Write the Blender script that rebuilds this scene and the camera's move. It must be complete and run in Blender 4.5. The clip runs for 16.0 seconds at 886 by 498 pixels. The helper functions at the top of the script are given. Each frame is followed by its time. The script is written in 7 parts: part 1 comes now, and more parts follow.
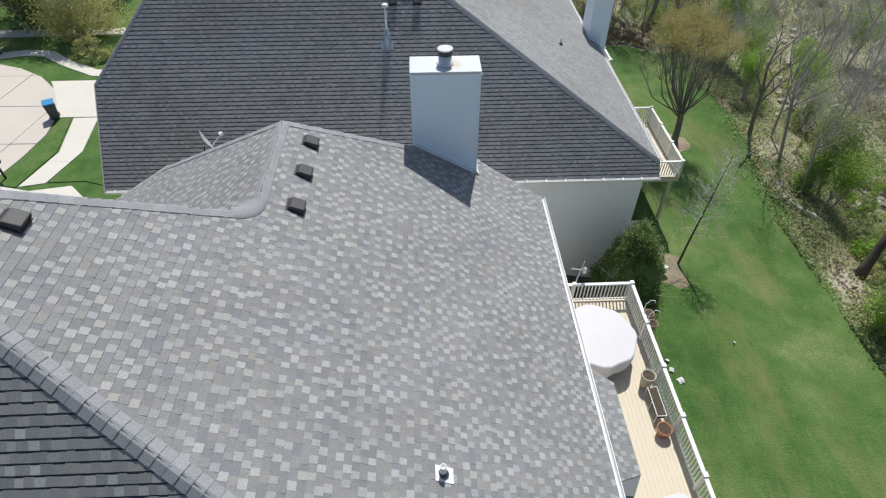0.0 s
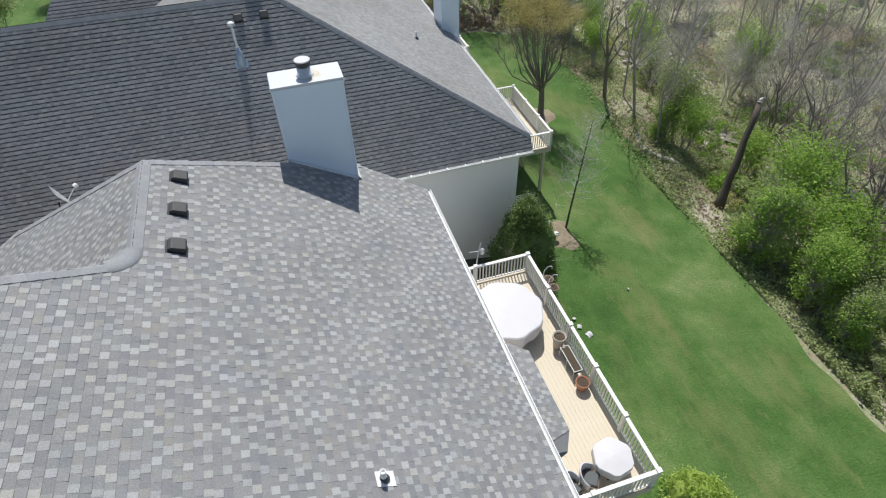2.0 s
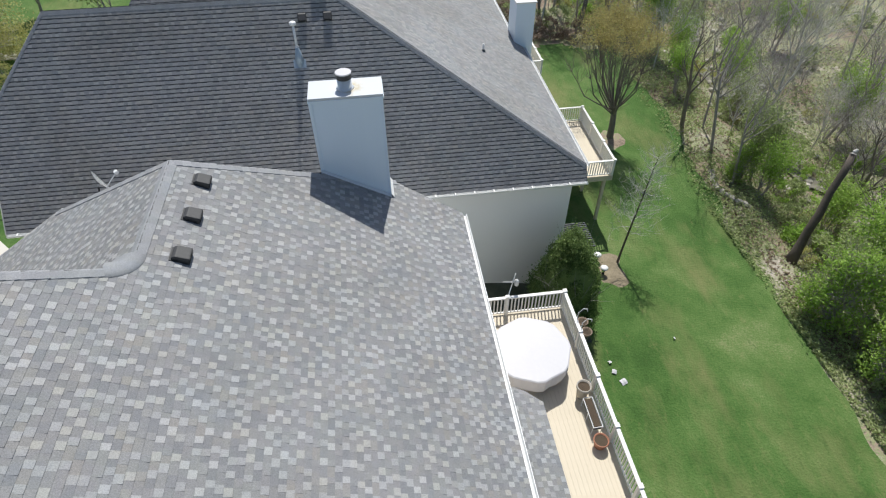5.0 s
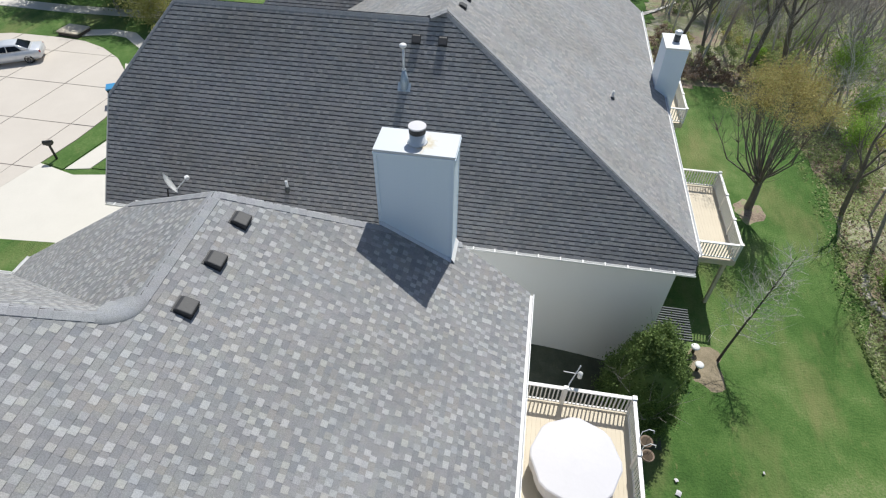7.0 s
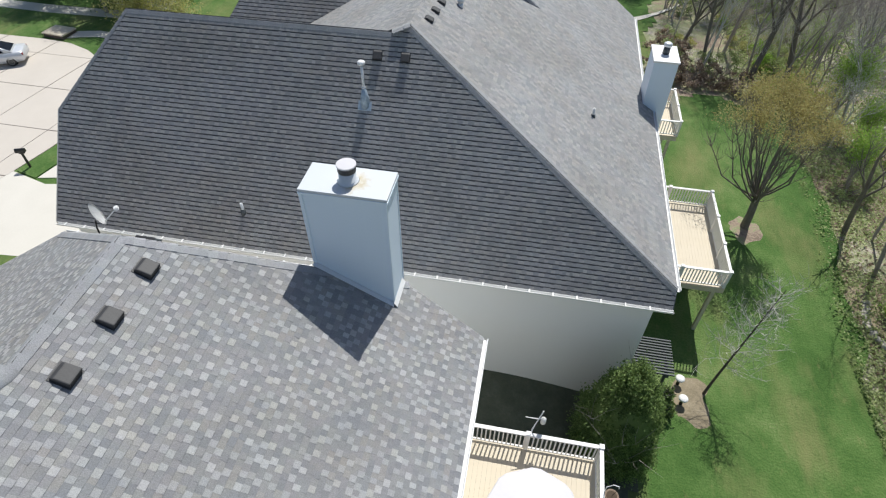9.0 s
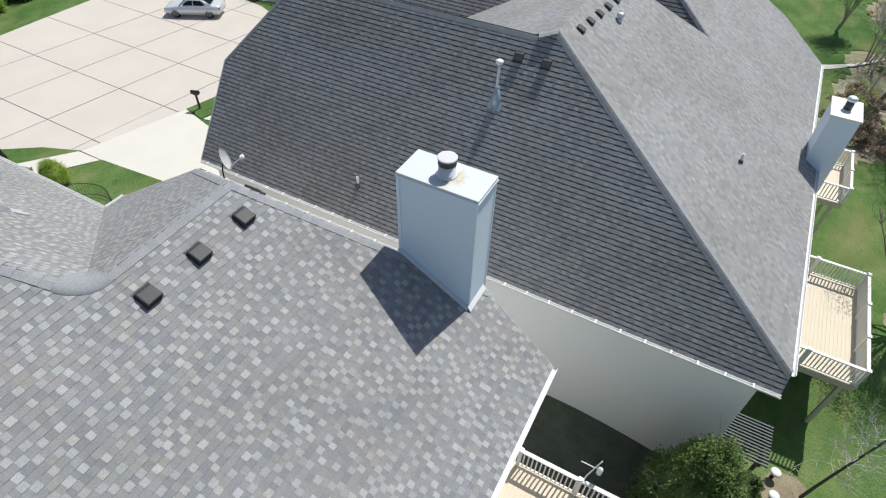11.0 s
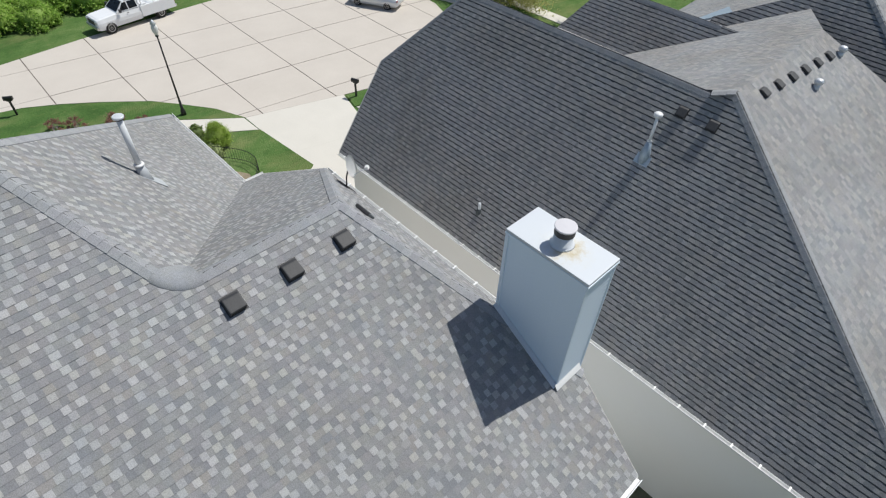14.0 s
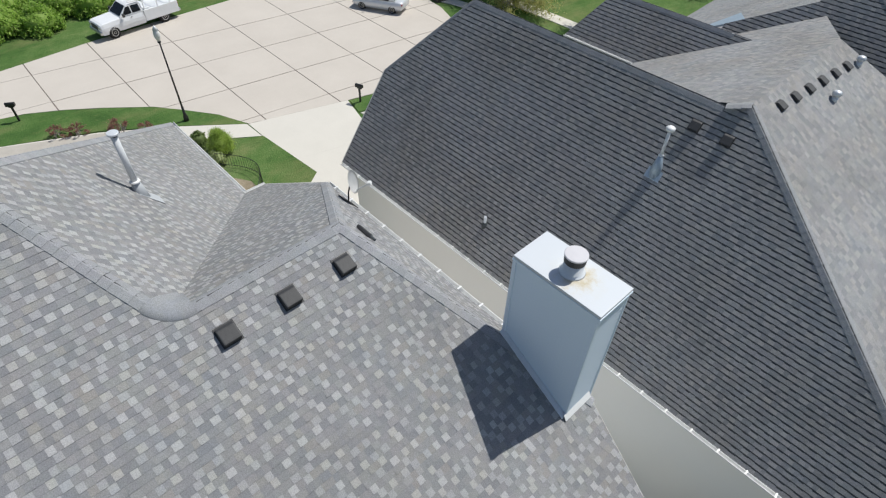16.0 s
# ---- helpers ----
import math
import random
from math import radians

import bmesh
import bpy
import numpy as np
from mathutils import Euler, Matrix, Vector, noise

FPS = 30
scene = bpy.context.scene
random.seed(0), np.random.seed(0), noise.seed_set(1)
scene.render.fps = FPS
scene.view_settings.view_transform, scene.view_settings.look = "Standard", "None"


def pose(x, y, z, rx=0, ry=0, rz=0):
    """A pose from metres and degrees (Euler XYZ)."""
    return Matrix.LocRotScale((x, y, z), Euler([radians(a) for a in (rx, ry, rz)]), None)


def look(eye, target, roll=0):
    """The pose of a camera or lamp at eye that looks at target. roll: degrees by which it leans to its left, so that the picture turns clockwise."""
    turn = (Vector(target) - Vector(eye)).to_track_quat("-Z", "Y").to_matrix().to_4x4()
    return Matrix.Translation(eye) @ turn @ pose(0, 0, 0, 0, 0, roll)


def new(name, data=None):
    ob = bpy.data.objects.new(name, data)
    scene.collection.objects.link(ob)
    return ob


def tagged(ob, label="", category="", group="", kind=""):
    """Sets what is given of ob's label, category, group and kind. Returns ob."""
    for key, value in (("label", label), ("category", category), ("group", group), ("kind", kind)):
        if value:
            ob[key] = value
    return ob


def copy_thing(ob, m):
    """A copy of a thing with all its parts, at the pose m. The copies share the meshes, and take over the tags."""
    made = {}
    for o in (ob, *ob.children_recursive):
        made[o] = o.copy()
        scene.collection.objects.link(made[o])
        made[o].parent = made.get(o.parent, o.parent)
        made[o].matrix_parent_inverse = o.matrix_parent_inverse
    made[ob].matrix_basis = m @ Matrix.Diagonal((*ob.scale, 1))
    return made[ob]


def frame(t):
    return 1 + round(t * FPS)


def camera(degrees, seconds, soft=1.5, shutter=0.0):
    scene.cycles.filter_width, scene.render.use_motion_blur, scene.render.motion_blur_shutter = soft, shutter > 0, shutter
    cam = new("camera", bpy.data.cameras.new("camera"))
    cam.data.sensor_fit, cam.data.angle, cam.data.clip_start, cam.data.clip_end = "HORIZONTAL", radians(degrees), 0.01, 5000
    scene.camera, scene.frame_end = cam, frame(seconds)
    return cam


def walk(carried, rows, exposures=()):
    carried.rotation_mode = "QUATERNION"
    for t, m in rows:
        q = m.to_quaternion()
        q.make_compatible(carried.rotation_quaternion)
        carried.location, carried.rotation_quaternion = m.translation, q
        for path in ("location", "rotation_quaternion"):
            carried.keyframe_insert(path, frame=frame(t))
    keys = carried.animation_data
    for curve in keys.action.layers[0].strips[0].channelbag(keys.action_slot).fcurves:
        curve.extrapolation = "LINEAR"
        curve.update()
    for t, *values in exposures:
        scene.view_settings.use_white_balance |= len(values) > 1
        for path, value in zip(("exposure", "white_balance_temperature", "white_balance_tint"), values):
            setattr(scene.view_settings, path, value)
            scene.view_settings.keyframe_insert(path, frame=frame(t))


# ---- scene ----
cam = camera(76.4, 16.0, soft=1.2)
PATH = [
    (0, (-0.325, 0.286, 20.548), (-0.267, 1.72, 19.154), 0.0),
    (0.5, (-0.404, 0.24, 20.567), (-0.239, 1.666, 19.174), -0.8),
    (1, (-0.403, 0.151, 20.605), (-0.082, 1.546, 19.208), -1.5),
    (1.5, (-0.341, 0.116, 20.603), (0.04, 1.495, 19.205), -2.0),
    (2, (-0.221, 0.181, 20.635), (0.178, 1.554, 19.236), -1.9),
    (2.5, (0.0, 0.256, 20.608), (0.331, 1.65, 19.212), -1.6),
    (3, (0.253, 0.303, 20.571), (0.513, 1.714, 19.178), -1.5),
    (3.2, (0.316, 0.293, 20.562), (0.554, 1.71, 19.171), -1.5),
    (5.3, (1.401, 1.539, 20.815), (1.578, 2.954, 19.412), -0.8),
    (5.5, (1.633, 1.911, 20.932), (1.798, 3.318, 19.521), -0.9),
    (6, (1.829, 2.783, 20.781), (1.822, 4.213, 19.383), -0.1),
    (6.5, (2.245, 3.496, 20.886), (2.064, 4.908, 19.482), 0.6),
    (7, (2.609, 3.896, 20.992), (2.391, 5.296, 19.58), 0.8),
    (7.5, (2.894, 4.336, 20.93), (2.671, 5.737, 19.52), 0.8),
    (8, (3.172, 4.814, 20.917), (2.946, 6.213, 19.506), 1.0),
    (8.5, (3.453, 5.321, 20.891), (3.227, 6.718, 19.478), 1.2),
    (8.7, (3.668, 5.557, 20.955), (3.432, 6.943, 19.533), 0.9),
    (10.8, (4.484, 6.325, 20.754), (4.07, 7.672, 19.335), 1.2),
    (11, (4.536, 6.377, 20.677), (3.887, 7.63, 19.26), 1.7),
    (11.5, (4.454, 6.581, 20.576), (3.531, 7.643, 19.155), 2.5),
    (12, (4.403, 6.803, 20.597), (3.432, 7.819, 19.174), 2.5),
    (12.5, (4.301, 7.042, 20.641), (3.317, 8.044, 19.217), 2.5),
    (13, (4.152, 7.366, 20.676), (3.163, 8.362, 19.251), 2.2),
    (13.5, (4.051, 7.663, 20.747), (3.057, 8.655, 19.322), 2.1),
    (14, (4.021, 7.841, 20.796), (3.024, 8.833, 19.374), 2.0),
    (14.5, (3.998, 7.933, 20.821), (2.998, 8.92, 19.397), 1.8),
    (15, (3.906, 8.028, 20.783), (2.902, 9.013, 19.36), 1.8),
    (15.5, (3.741, 8.144, 20.755), (2.735, 9.126, 19.333), 1.7),
    (16, (3.537, 8.315, 20.807), (2.528, 9.294, 19.385), 1.6),
]
EXPOSURES = [(0.0, -0.06), (3.0, 0.0), (8.5, 0.0), (11.0, 0.02), (12.5, -0.1), (16.0, -0.2)]
walk(cam, [(t, look(eye, target, roll)) for t, eye, target, roll in PATH], EXPOSURES)

# ---- light ----
SUN_WAY = Vector((-0.115, -0.605, -1.0))
world = bpy.data.worlds.new("sky")
scene.world = world
world.use_nodes = True
wn = world.node_tree
sky = wn.nodes.new("ShaderNodeTexSky")
sky.sky_type, sky.sun_disc = "NISHITA", False
sky.sun_elevation, sky.sun_rotation = math.atan2(1.0, 0.616), math.atan2(0.115, 0.605)
wn.nodes["Background"].inputs["Strength"].default_value = 0.098
wn.links.new(sky.outputs["Color"], wn.nodes["Background"].inputs["Color"])
sun = new("sun", bpy.data.lights.new("sun", "SUN"))
sun.data.energy, sun.data.angle, sun.data.color = 4.5, radians(0.5), (1.0, 0.988, 0.935)
sun.matrix_world = look((0, 0, 60), Vector((0, 0, 60)) + SUN_WAY)

# ---- materials ----
def nodes_of(name):
    m = bpy.data.materials.new(name)
    m.use_nodes = True
    return m, m.node_tree, m.node_tree.nodes["Principled BSDF"]


def noise_of(nt, scale, detail=4.0, rough=0.6, coord=None, stretch=None):
    n = nt.nodes.new("ShaderNodeTexNoise")
    n.inputs["Scale"].default_value, n.inputs["Detail"].default_value = scale, detail
    n.inputs["Roughness"].default_value = rough
    if coord is not None:
        if stretch:
            mp = nt.nodes.new("ShaderNodeMapping")
            mp.inputs["Scale"].default_value = stretch
            nt.links.new(coord, mp.inputs["Vector"])
            coord = mp.outputs["Vector"]
        nt.links.new(coord, n.inputs["Vector"])
    return n


def ramp_of(nt, fac, stops, interpolation="LINEAR"):
    r = nt.nodes.new("ShaderNodeValToRGB")
    r.color_ramp.interpolation = interpolation
    els = r.color_ramp.elements
    while len(els) < len(stops):
        els.new(0.5)
    for el, (p, c) in zip(els, stops):
        el.position, el.color = p, (*c, 1)
    nt.links.new(fac, r.inputs["Fac"])
    return r


def mix_of(nt, kind, fac, a, b):
    n = nt.nodes.new("ShaderNodeMix")
    n.data_type, n.blend_type = "RGBA", kind
    for sock, v in ((n.inputs["Factor"], fac), (n.inputs["A"], a), (n.inputs["B"], b)):
        if hasattr(v, "is_output"):
            nt.links.new(v, sock)
        elif sock.name == "Factor":
            sock.default_value = v
        else:
            sock.default_value = (*v, 1)
    return n.outputs["Result"]


def bump_of(nt, bsdf, height, strength, distance):
    b = nt.nodes.new("ShaderNodeBump")
    b.inputs["Strength"].default_value, b.inputs["Distance"].default_value = strength, distance
    nt.links.new(height, b.inputs["Height"])
    nt.links.new(b.outputs["Normal"], bsdf.inputs["Normal"])


def surface(name, dark, light, rough=0.7, metal=0.0, big=0.8, fine=30.0, bump=0.2, depth=0.004, stretch=None, spread=0.5, place="Object"):
    """A worn surface: large stains and fine grain between two colours, with fine relief."""
    m, nt, bsdf = nodes_of(name)
    tc = nt.nodes.new("ShaderNodeTexCoord").outputs["Object"]
    if place == "World":
        tc = nt.nodes.new("ShaderNodeNewGeometry").outputs["Position"]
    a, b = noise_of(nt, big, 5, 0.6, tc), noise_of(nt, fine, 3, 0.7, tc, stretch)
    both = nt.nodes.new("ShaderNodeMath")
    both.operation = "MULTIPLY_ADD"
    both.inputs[1].default_value = 0.5
    nt.links.new(b.outputs["Fac"], both.inputs[0])
    half = nt.nodes.new("ShaderNodeMath")
    half.operation = "MULTIPLY"
    half.inputs[1].default_value = 0.5
    nt.links.new(a.outputs["Fac"], half.inputs[0])
    nt.links.new(half.outputs[0], both.inputs[2])
    r = ramp_of(nt, both.outputs[0], [(0.5 - spread * 0.4, dark), (0.5 + spread * 0.4, light)])
    nt.links.new(r.outputs["Color"], bsdf.inputs["Base Color"])
    bsdf.inputs["Roughness"].default_value, bsdf.inputs["Metallic"].default_value = rough, metal
    if bump:
        bump_of(nt, bsdf, b.outputs["Fac"], bump, depth)
    return m


def shingle_material(name, stops, stain, stain_amount):
    """Asphalt shingles: a tone for each tab, mineral grain, and broad weathering."""
    m, nt, bsdf = nodes_of(name)
    geo, info = nt.nodes.new("ShaderNodeNewGeometry"), nt.nodes.new("ShaderNodeObjectInfo")
    add = nt.nodes.new("ShaderNodeMath")
    add.operation = "ADD"
    nt.links.new(geo.outputs["Random Per Island"], add.inputs[0])
    nt.links.new(info.outputs["Random"], add.inputs[1])
    fr = nt.nodes.new("ShaderNodeMath")
    fr.operation = "FRACT"
    nt.links.new(add.outputs[0], fr.inputs[0])
    tone = ramp_of(nt, fr.outputs[0], stops, "CONSTANT")
    fine = noise_of(nt, 55.0, 3, 0.75, geo.outputs["Position"])
    g = ramp_of(nt, fine.outputs["Fac"], [(0.3, (0.72, 0.72, 0.72)), (0.72, (1.25, 1.25, 1.25))])
    broad = noise_of(nt, 0.45, 4, 0.6, geo.outputs["Position"])
    w = ramp_of(nt, broad.outputs["Fac"], [(0.38, (1, 1, 1)), (0.68, stain)])
    c = mix_of(nt, "MULTIPLY", 1.0, tone.outputs["Color"], g.outputs["Color"])
    c = mix_of(nt, "MULTIPLY", stain_amount, c, w.outputs["Color"])
    tint = noise_of(nt, 1.6, 3, 0.6, geo.outputs["Position"])
    v = ramp_of(nt, tint.outputs["Fac"], [(0.34, (0.965, 0.985, 1.01)), (0.45, (1.0, 1.012, 0.99)), (0.54, (1.0, 0.99, 1.005)), (0.66, (1.03, 1.012, 0.975))])
    c = mix_of(nt, "MULTIPLY", 1.0, c, v.outputs["Color"])
    nt.links.new(c, bsdf.inputs["Base Color"])
    bsdf.inputs["Roughness"].default_value = 0.86
    bsdf.inputs["Specular IOR Level"].default_value = 0.28
    bump_of(nt, bsdf, fine.outputs["Fac"], 0.5, 0.004)
    return m


SHINGLE = shingle_material("weathered_grey_shingle", [(0.0, (0.236, 0.240, 0.250)), (0.2, (0.258, 0.262, 0.270)), (0.45, (0.270, 0.268, 0.274)), (0.65, (0.278, 0.280, 0.284)), (0.85, (0.290, 0.286, 0.276)), (0.95, (0.306, 0.306, 0.306))], (0.88, 0.87, 0.85), 0.8)
SHINGLE_LOW = shingle_material("weathered_grey_shingle_ply", [(0.0, (0.225, 0.230, 0.241)), (0.25, (0.248, 0.251, 0.259)), (0.5, (0.260, 0.259, 0.265)), (0.75, (0.267, 0.269, 0.269)), (0.92, (0.278, 0.270, 0.263))], (0.88, 0.87, 0.85), 0.8)
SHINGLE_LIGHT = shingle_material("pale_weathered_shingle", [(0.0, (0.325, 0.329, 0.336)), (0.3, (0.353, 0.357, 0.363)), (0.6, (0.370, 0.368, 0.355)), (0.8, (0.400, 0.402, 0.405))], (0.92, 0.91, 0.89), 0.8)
SHINGLE_CAP = shingle_material("weathered_grey_cap_shingle", [(0.0, (0.296, 0.302, 0.317)), (0.35, (0.314, 0.320, 0.336)), (0.7, (0.332, 0.338, 0.353))], (0.9, 0.9, 0.88), 0.8)
DARK_SHINGLE = shingle_material("dark_grey_shingle", [(0.0, (0.275, 0.280, 0.288)), (0.22, (0.307, 0.309, 0.313)), (0.5, (0.332, 0.332, 0.334)), (0.78, (0.355, 0.353, 0.347))], (0.86, 0.83, 0.79), 0.9)
DARK_LOW = shingle_material("dark_grey_shingle_ply", [(0.0, (0.258, 0.265, 0.275)), (0.35, (0.290, 0.294, 0.301)), (0.7, (0.315, 0.316, 0.317))], (0.86, 0.83, 0.79), 0.9)
DARK_LIGHT = shingle_material("grey_shingle_light_tab", [(0.0, (0.327, 0.329, 0.332)), (0.5, (0.352, 0.352, 0.352)), (0.8, (0.374, 0.372, 0.368))], (0.9, 0.89, 0.87), 0.8)
DARK_CAP = shingle_material("dark_grey_cap_shingle", [(0.0, (0.297, 0.303, 0.314)), (0.5, (0.319, 0.325, 0.336))], (0.9, 0.9, 0.88), 0.8)
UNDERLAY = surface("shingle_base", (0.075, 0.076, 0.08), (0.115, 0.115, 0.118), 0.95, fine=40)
WHITE = surface("white_painted_metal", (0.72, 0.72, 0.71), (0.84, 0.84, 0.83), 0.45, big=1.5, fine=12, bump=0.05, spread=0.8)
VINYL = surface("white_vinyl_rail", (0.74, 0.73, 0.70), (0.83, 0.82, 0.80), 0.5, big=2.0, fine=15, bump=0.03, spread=0.8)
SIDING = surface("pale_grey_siding", (0.72, 0.82, 0.92), (0.78, 0.88, 0.96), 0.55, big=0.9, fine=20, bump=0.05, spread=0.8)
BEIGE = surface("beige_stucco_wall", (0.85, 0.83, 0.80), (0.89, 0.875, 0.85), 0.85, big=0.5, fine=60, bump=0.25, depth=0.003, spread=0.8)
TRIM = surface("beige_trim", (0.60, 0.57, 0.52), (0.68, 0.66, 0.61), 0.6, big=1.0, fine=20, bump=0.05)
DECKWOOD = surface("pale_deck_board", (0.58, 0.50, 0.38), (0.67, 0.60, 0.48), 0.75, big=1.4, fine=9, bump=0.2, depth=0.002, stretch=(14, 1, 1), spread=0.9)
CLOTH = surface("white_vinyl_cover", (0.57, 0.555, 0.575), (0.63, 0.615, 0.635), 0.6, big=1.5, fine=8, bump=0.12, depth=0.02, spread=0.9)
VENTBLACK = surface("charcoal_plastic", (0.028, 0.028, 0.03), (0.06, 0.06, 0.062), 0.6, big=4, fine=40, bump=0.1)
GALV = surface("galvanised_steel", (0.62, 0.645, 0.67), (0.76, 0.78, 0.80), 0.45, 0.25, big=3, fine=25, bump=0.05)
LEAD = surface("blue_grey_flashing", (0.30, 0.38, 0.46), (0.42, 0.50, 0.57), 0.5, 0.35, big=4, fine=30, bump=0.1)
FLASH = surface("dull_sheet_flashing", (0.40, 0.42, 0.44), (0.50, 0.52, 0.54), 0.6, 0.1, big=4, fine=30, bump=0.1)
PVC = surface("pale_grey_pipe", (0.58, 0.60, 0.62), (0.70, 0.71, 0.72), 0.5, big=3, fine=30, bump=0.05)
BLACKIRON = surface("black_painted_iron", (0.012, 0.012, 0.013), (0.03, 0.03, 0.03), 0.45, 0.2, big=5, fine=40, bump=0.1)
CONCRETE = surface("pale_concrete", (0.50, 0.452, 0.398), (0.62, 0.568, 0.505), 0.9, big=0.35, fine=18, bump=0.2, depth=0.004, spread=0.7, place="World")
WALKWAY = surface("bright_concrete", (0.58, 0.55, 0.49), (0.68, 0.645, 0.58), 0.9, big=0.5, fine=20, bump=0.15, spread=0.7, place="World")
JOINT = surface("dark_joint_filler", (0.14, 0.115, 0.10), (0.24, 0.20, 0.18), 0.95, fine=20)
BARK = surface("grey_brown_bark", (0.28, 0.24, 0.225), (0.50, 0.455, 0.43), 0.95, big=3, fine=22, bump=0.6, depth=0.02, stretch=(1, 1, 0.25), spread=0.9)
PALEBARK = surface("pale_grey_bark", (0.48, 0.455, 0.425), (0.66, 0.635, 0.60), 0.9, big=3, fine=22, bump=0.5, depth=0.01, stretch=(1, 1, 0.25), spread=0.9)
TRUNKBARK = surface("rough_brown_bark", (0.12, 0.10, 0.085), (0.32, 0.28, 0.245), 0.95, big=2.5, fine=16, bump=0.8, depth=0.03, stretch=(1, 1, 0.3), spread=0.9)
DARKBARK = surface("dark_wet_bark", (0.06, 0.048, 0.04), (0.17, 0.14, 0.115), 0.95, big=3, fine=22, bump=0.6, depth=0.02, stretch=(1, 1, 0.25), spread=0.9)
TERRACOTTA = surface("terracotta", (0.30, 0.13, 0.08), (0.44, 0.21, 0.13), 0.8, big=5, fine=40, bump=0.2)
SOIL = surface("dark_potting_soil", (0.05, 0.035, 0.025), (0.12, 0.09, 0.06), 1.0, fine=50, bump=0.6, depth=0.02)
WICKER = surface("brown_wicker", (0.16, 0.11, 0.075), (0.30, 0.23, 0.17), 0.8, big=6, fine=60, bump=0.4)
RUBBER = surface("black_rubber", (0.012, 0.012, 0.012), (0.03, 0.03, 0.03), 0.85, fine=40)
CARWHITE = surface("white_car_paint", (0.76, 0.77, 0.78), (0.82, 0.83, 0.84), 0.25, big=1, fine=4, bump=0.0)
CARSILVER = surface("silver_car_paint", (0.62, 0.64, 0.67), (0.70, 0.72, 0.75), 0.28, 0.3, big=1, fine=4, bump=0.0)
CHROME = surface("bright_rim_metal", (0.5, 0.5, 0.5), (0.65, 0.65, 0.65), 0.3, 0.8, fine=20, bump=0.0)
STONE = surface("pale_landscape_stone", (0.32, 0.29, 0.25), (0.58, 0.54, 0.48), 0.9, big=1.2, fine=14, bump=0.4, depth=0.02, spread=0.9, place="World")
BLUE = surface("blue_plastic_lid", (0.03, 0.20, 0.42), (0.05, 0.28, 0.52), 0.5, fine=20, bump=0.05)
BINGREY = surface("dark_grey_plastic", (0.05, 0.06, 0.065), (0.09, 0.10, 0.105), 0.6, fine=20, bump=0.05)


def leaf_material(name, stops, rough=0.6):
    m, nt, bsdf = nodes_of(name)
    geo, info = nt.nodes.new("ShaderNodeNewGeometry"), nt.nodes.new("ShaderNodeObjectInfo")
    mix = nt.nodes.new("ShaderNodeMath")
    mix.operation = "MULTIPLY_ADD"
    mix.inputs[1].default_value = 0.75
    nt.links.new(geo.outputs["Random Per Island"], mix.inputs[0])
    sc = nt.nodes.new("ShaderNodeMath")
    sc.operation = "MULTIPLY"
    sc.inputs[1].default_value = 0.25
    nt.links.new(info.outputs["Random"], sc.inputs[0])
    nt.links.new(sc.outputs[0], mix.inputs[2])
    r = ramp_of(nt, mix.outputs[0], stops)
    nt.links.new(r.outputs["Color"], bsdf.inputs["Base Color"])
    bsdf.inputs["Roughness"].default_value = rough
    bsdf.inputs["Specular IOR Level"].default_value = 0.3
    tr = nt.nodes.new("ShaderNodeBsdfTranslucent")
    nt.links.new(r.outputs["Color"], tr.inputs["Color"])
    mx = nt.nodes.new("ShaderNodeMixShader")
    mx.inputs["Fac"].default_value = 0.5
    nt.links.new(bsdf.outputs[0], mx.inputs[1])
    nt.links.new(tr.outputs[0], mx.inputs[2])
    nt.links.new(mx.outputs[0], nt.nodes["Material Output"].inputs["Surface"])
    return m


SPRING = leaf_material("fresh_spring_leaf", [(0.0, (0.22, 0.36, 0.06)), (0.5, (0.36, 0.54, 0.11)), (1.0, (0.52, 0.66, 0.20))])
MIDLEAF = leaf_material("mid_green_leaf", [(0.0, (0.26, 0.31, 0.14)), (0.5, (0.40, 0.47, 0.21)), (1.0, (0.54, 0.60, 0.32))])
OLIVE = leaf_material("yellow_olive_bud", [(0.0, (0.33, 0.27, 0.11)), (0.5, (0.45, 0.39, 0.155)), (1.0, (0.55, 0.51, 0.23))])
CONIFER = leaf_material("dark_conifer_spray", [(0.0, (0.08, 0.13, 0.04)), (0.6, (0.15, 0.22, 0.07)), (1.0, (0.29, 0.35, 0.12))])
YELLOWGREEN = leaf_material("yellow_green_young_leaf", [(0.0, (0.33, 0.33, 0.11)), (0.5, (0.49, 0.48, 0.19)), (1.0, (0.62, 0.60, 0.30))])
EVERGREEN = leaf_material("sunlit_evergreen_spray", [(0.0, (0.10, 0.16, 0.05)), (0.6, (0.24, 0.34, 0.11)), (1.0, (0.50, 0.58, 0.24))])
HEDGELEAF = leaf_material("bright_clipped_leaf", [(0.0, (0.30, 0.42, 0.08)), (0.5, (0.42, 0.55, 0.12)), (1.0, (0.54, 0.66, 0.20))])
REDLEAF = leaf_material("red_bud_leaf", [(0.0, (0.26, 0.13, 0.10)), (1.0, (0.42, 0.24, 0.19))])
DRYLEAF = leaf_material("dry_fallen_leaf", [(0.0, (0.20, 0.14, 0.10)), (0.5, (0.34, 0.26, 0.20)), (1.0, (0.50, 0.42, 0.35))], 0.9)


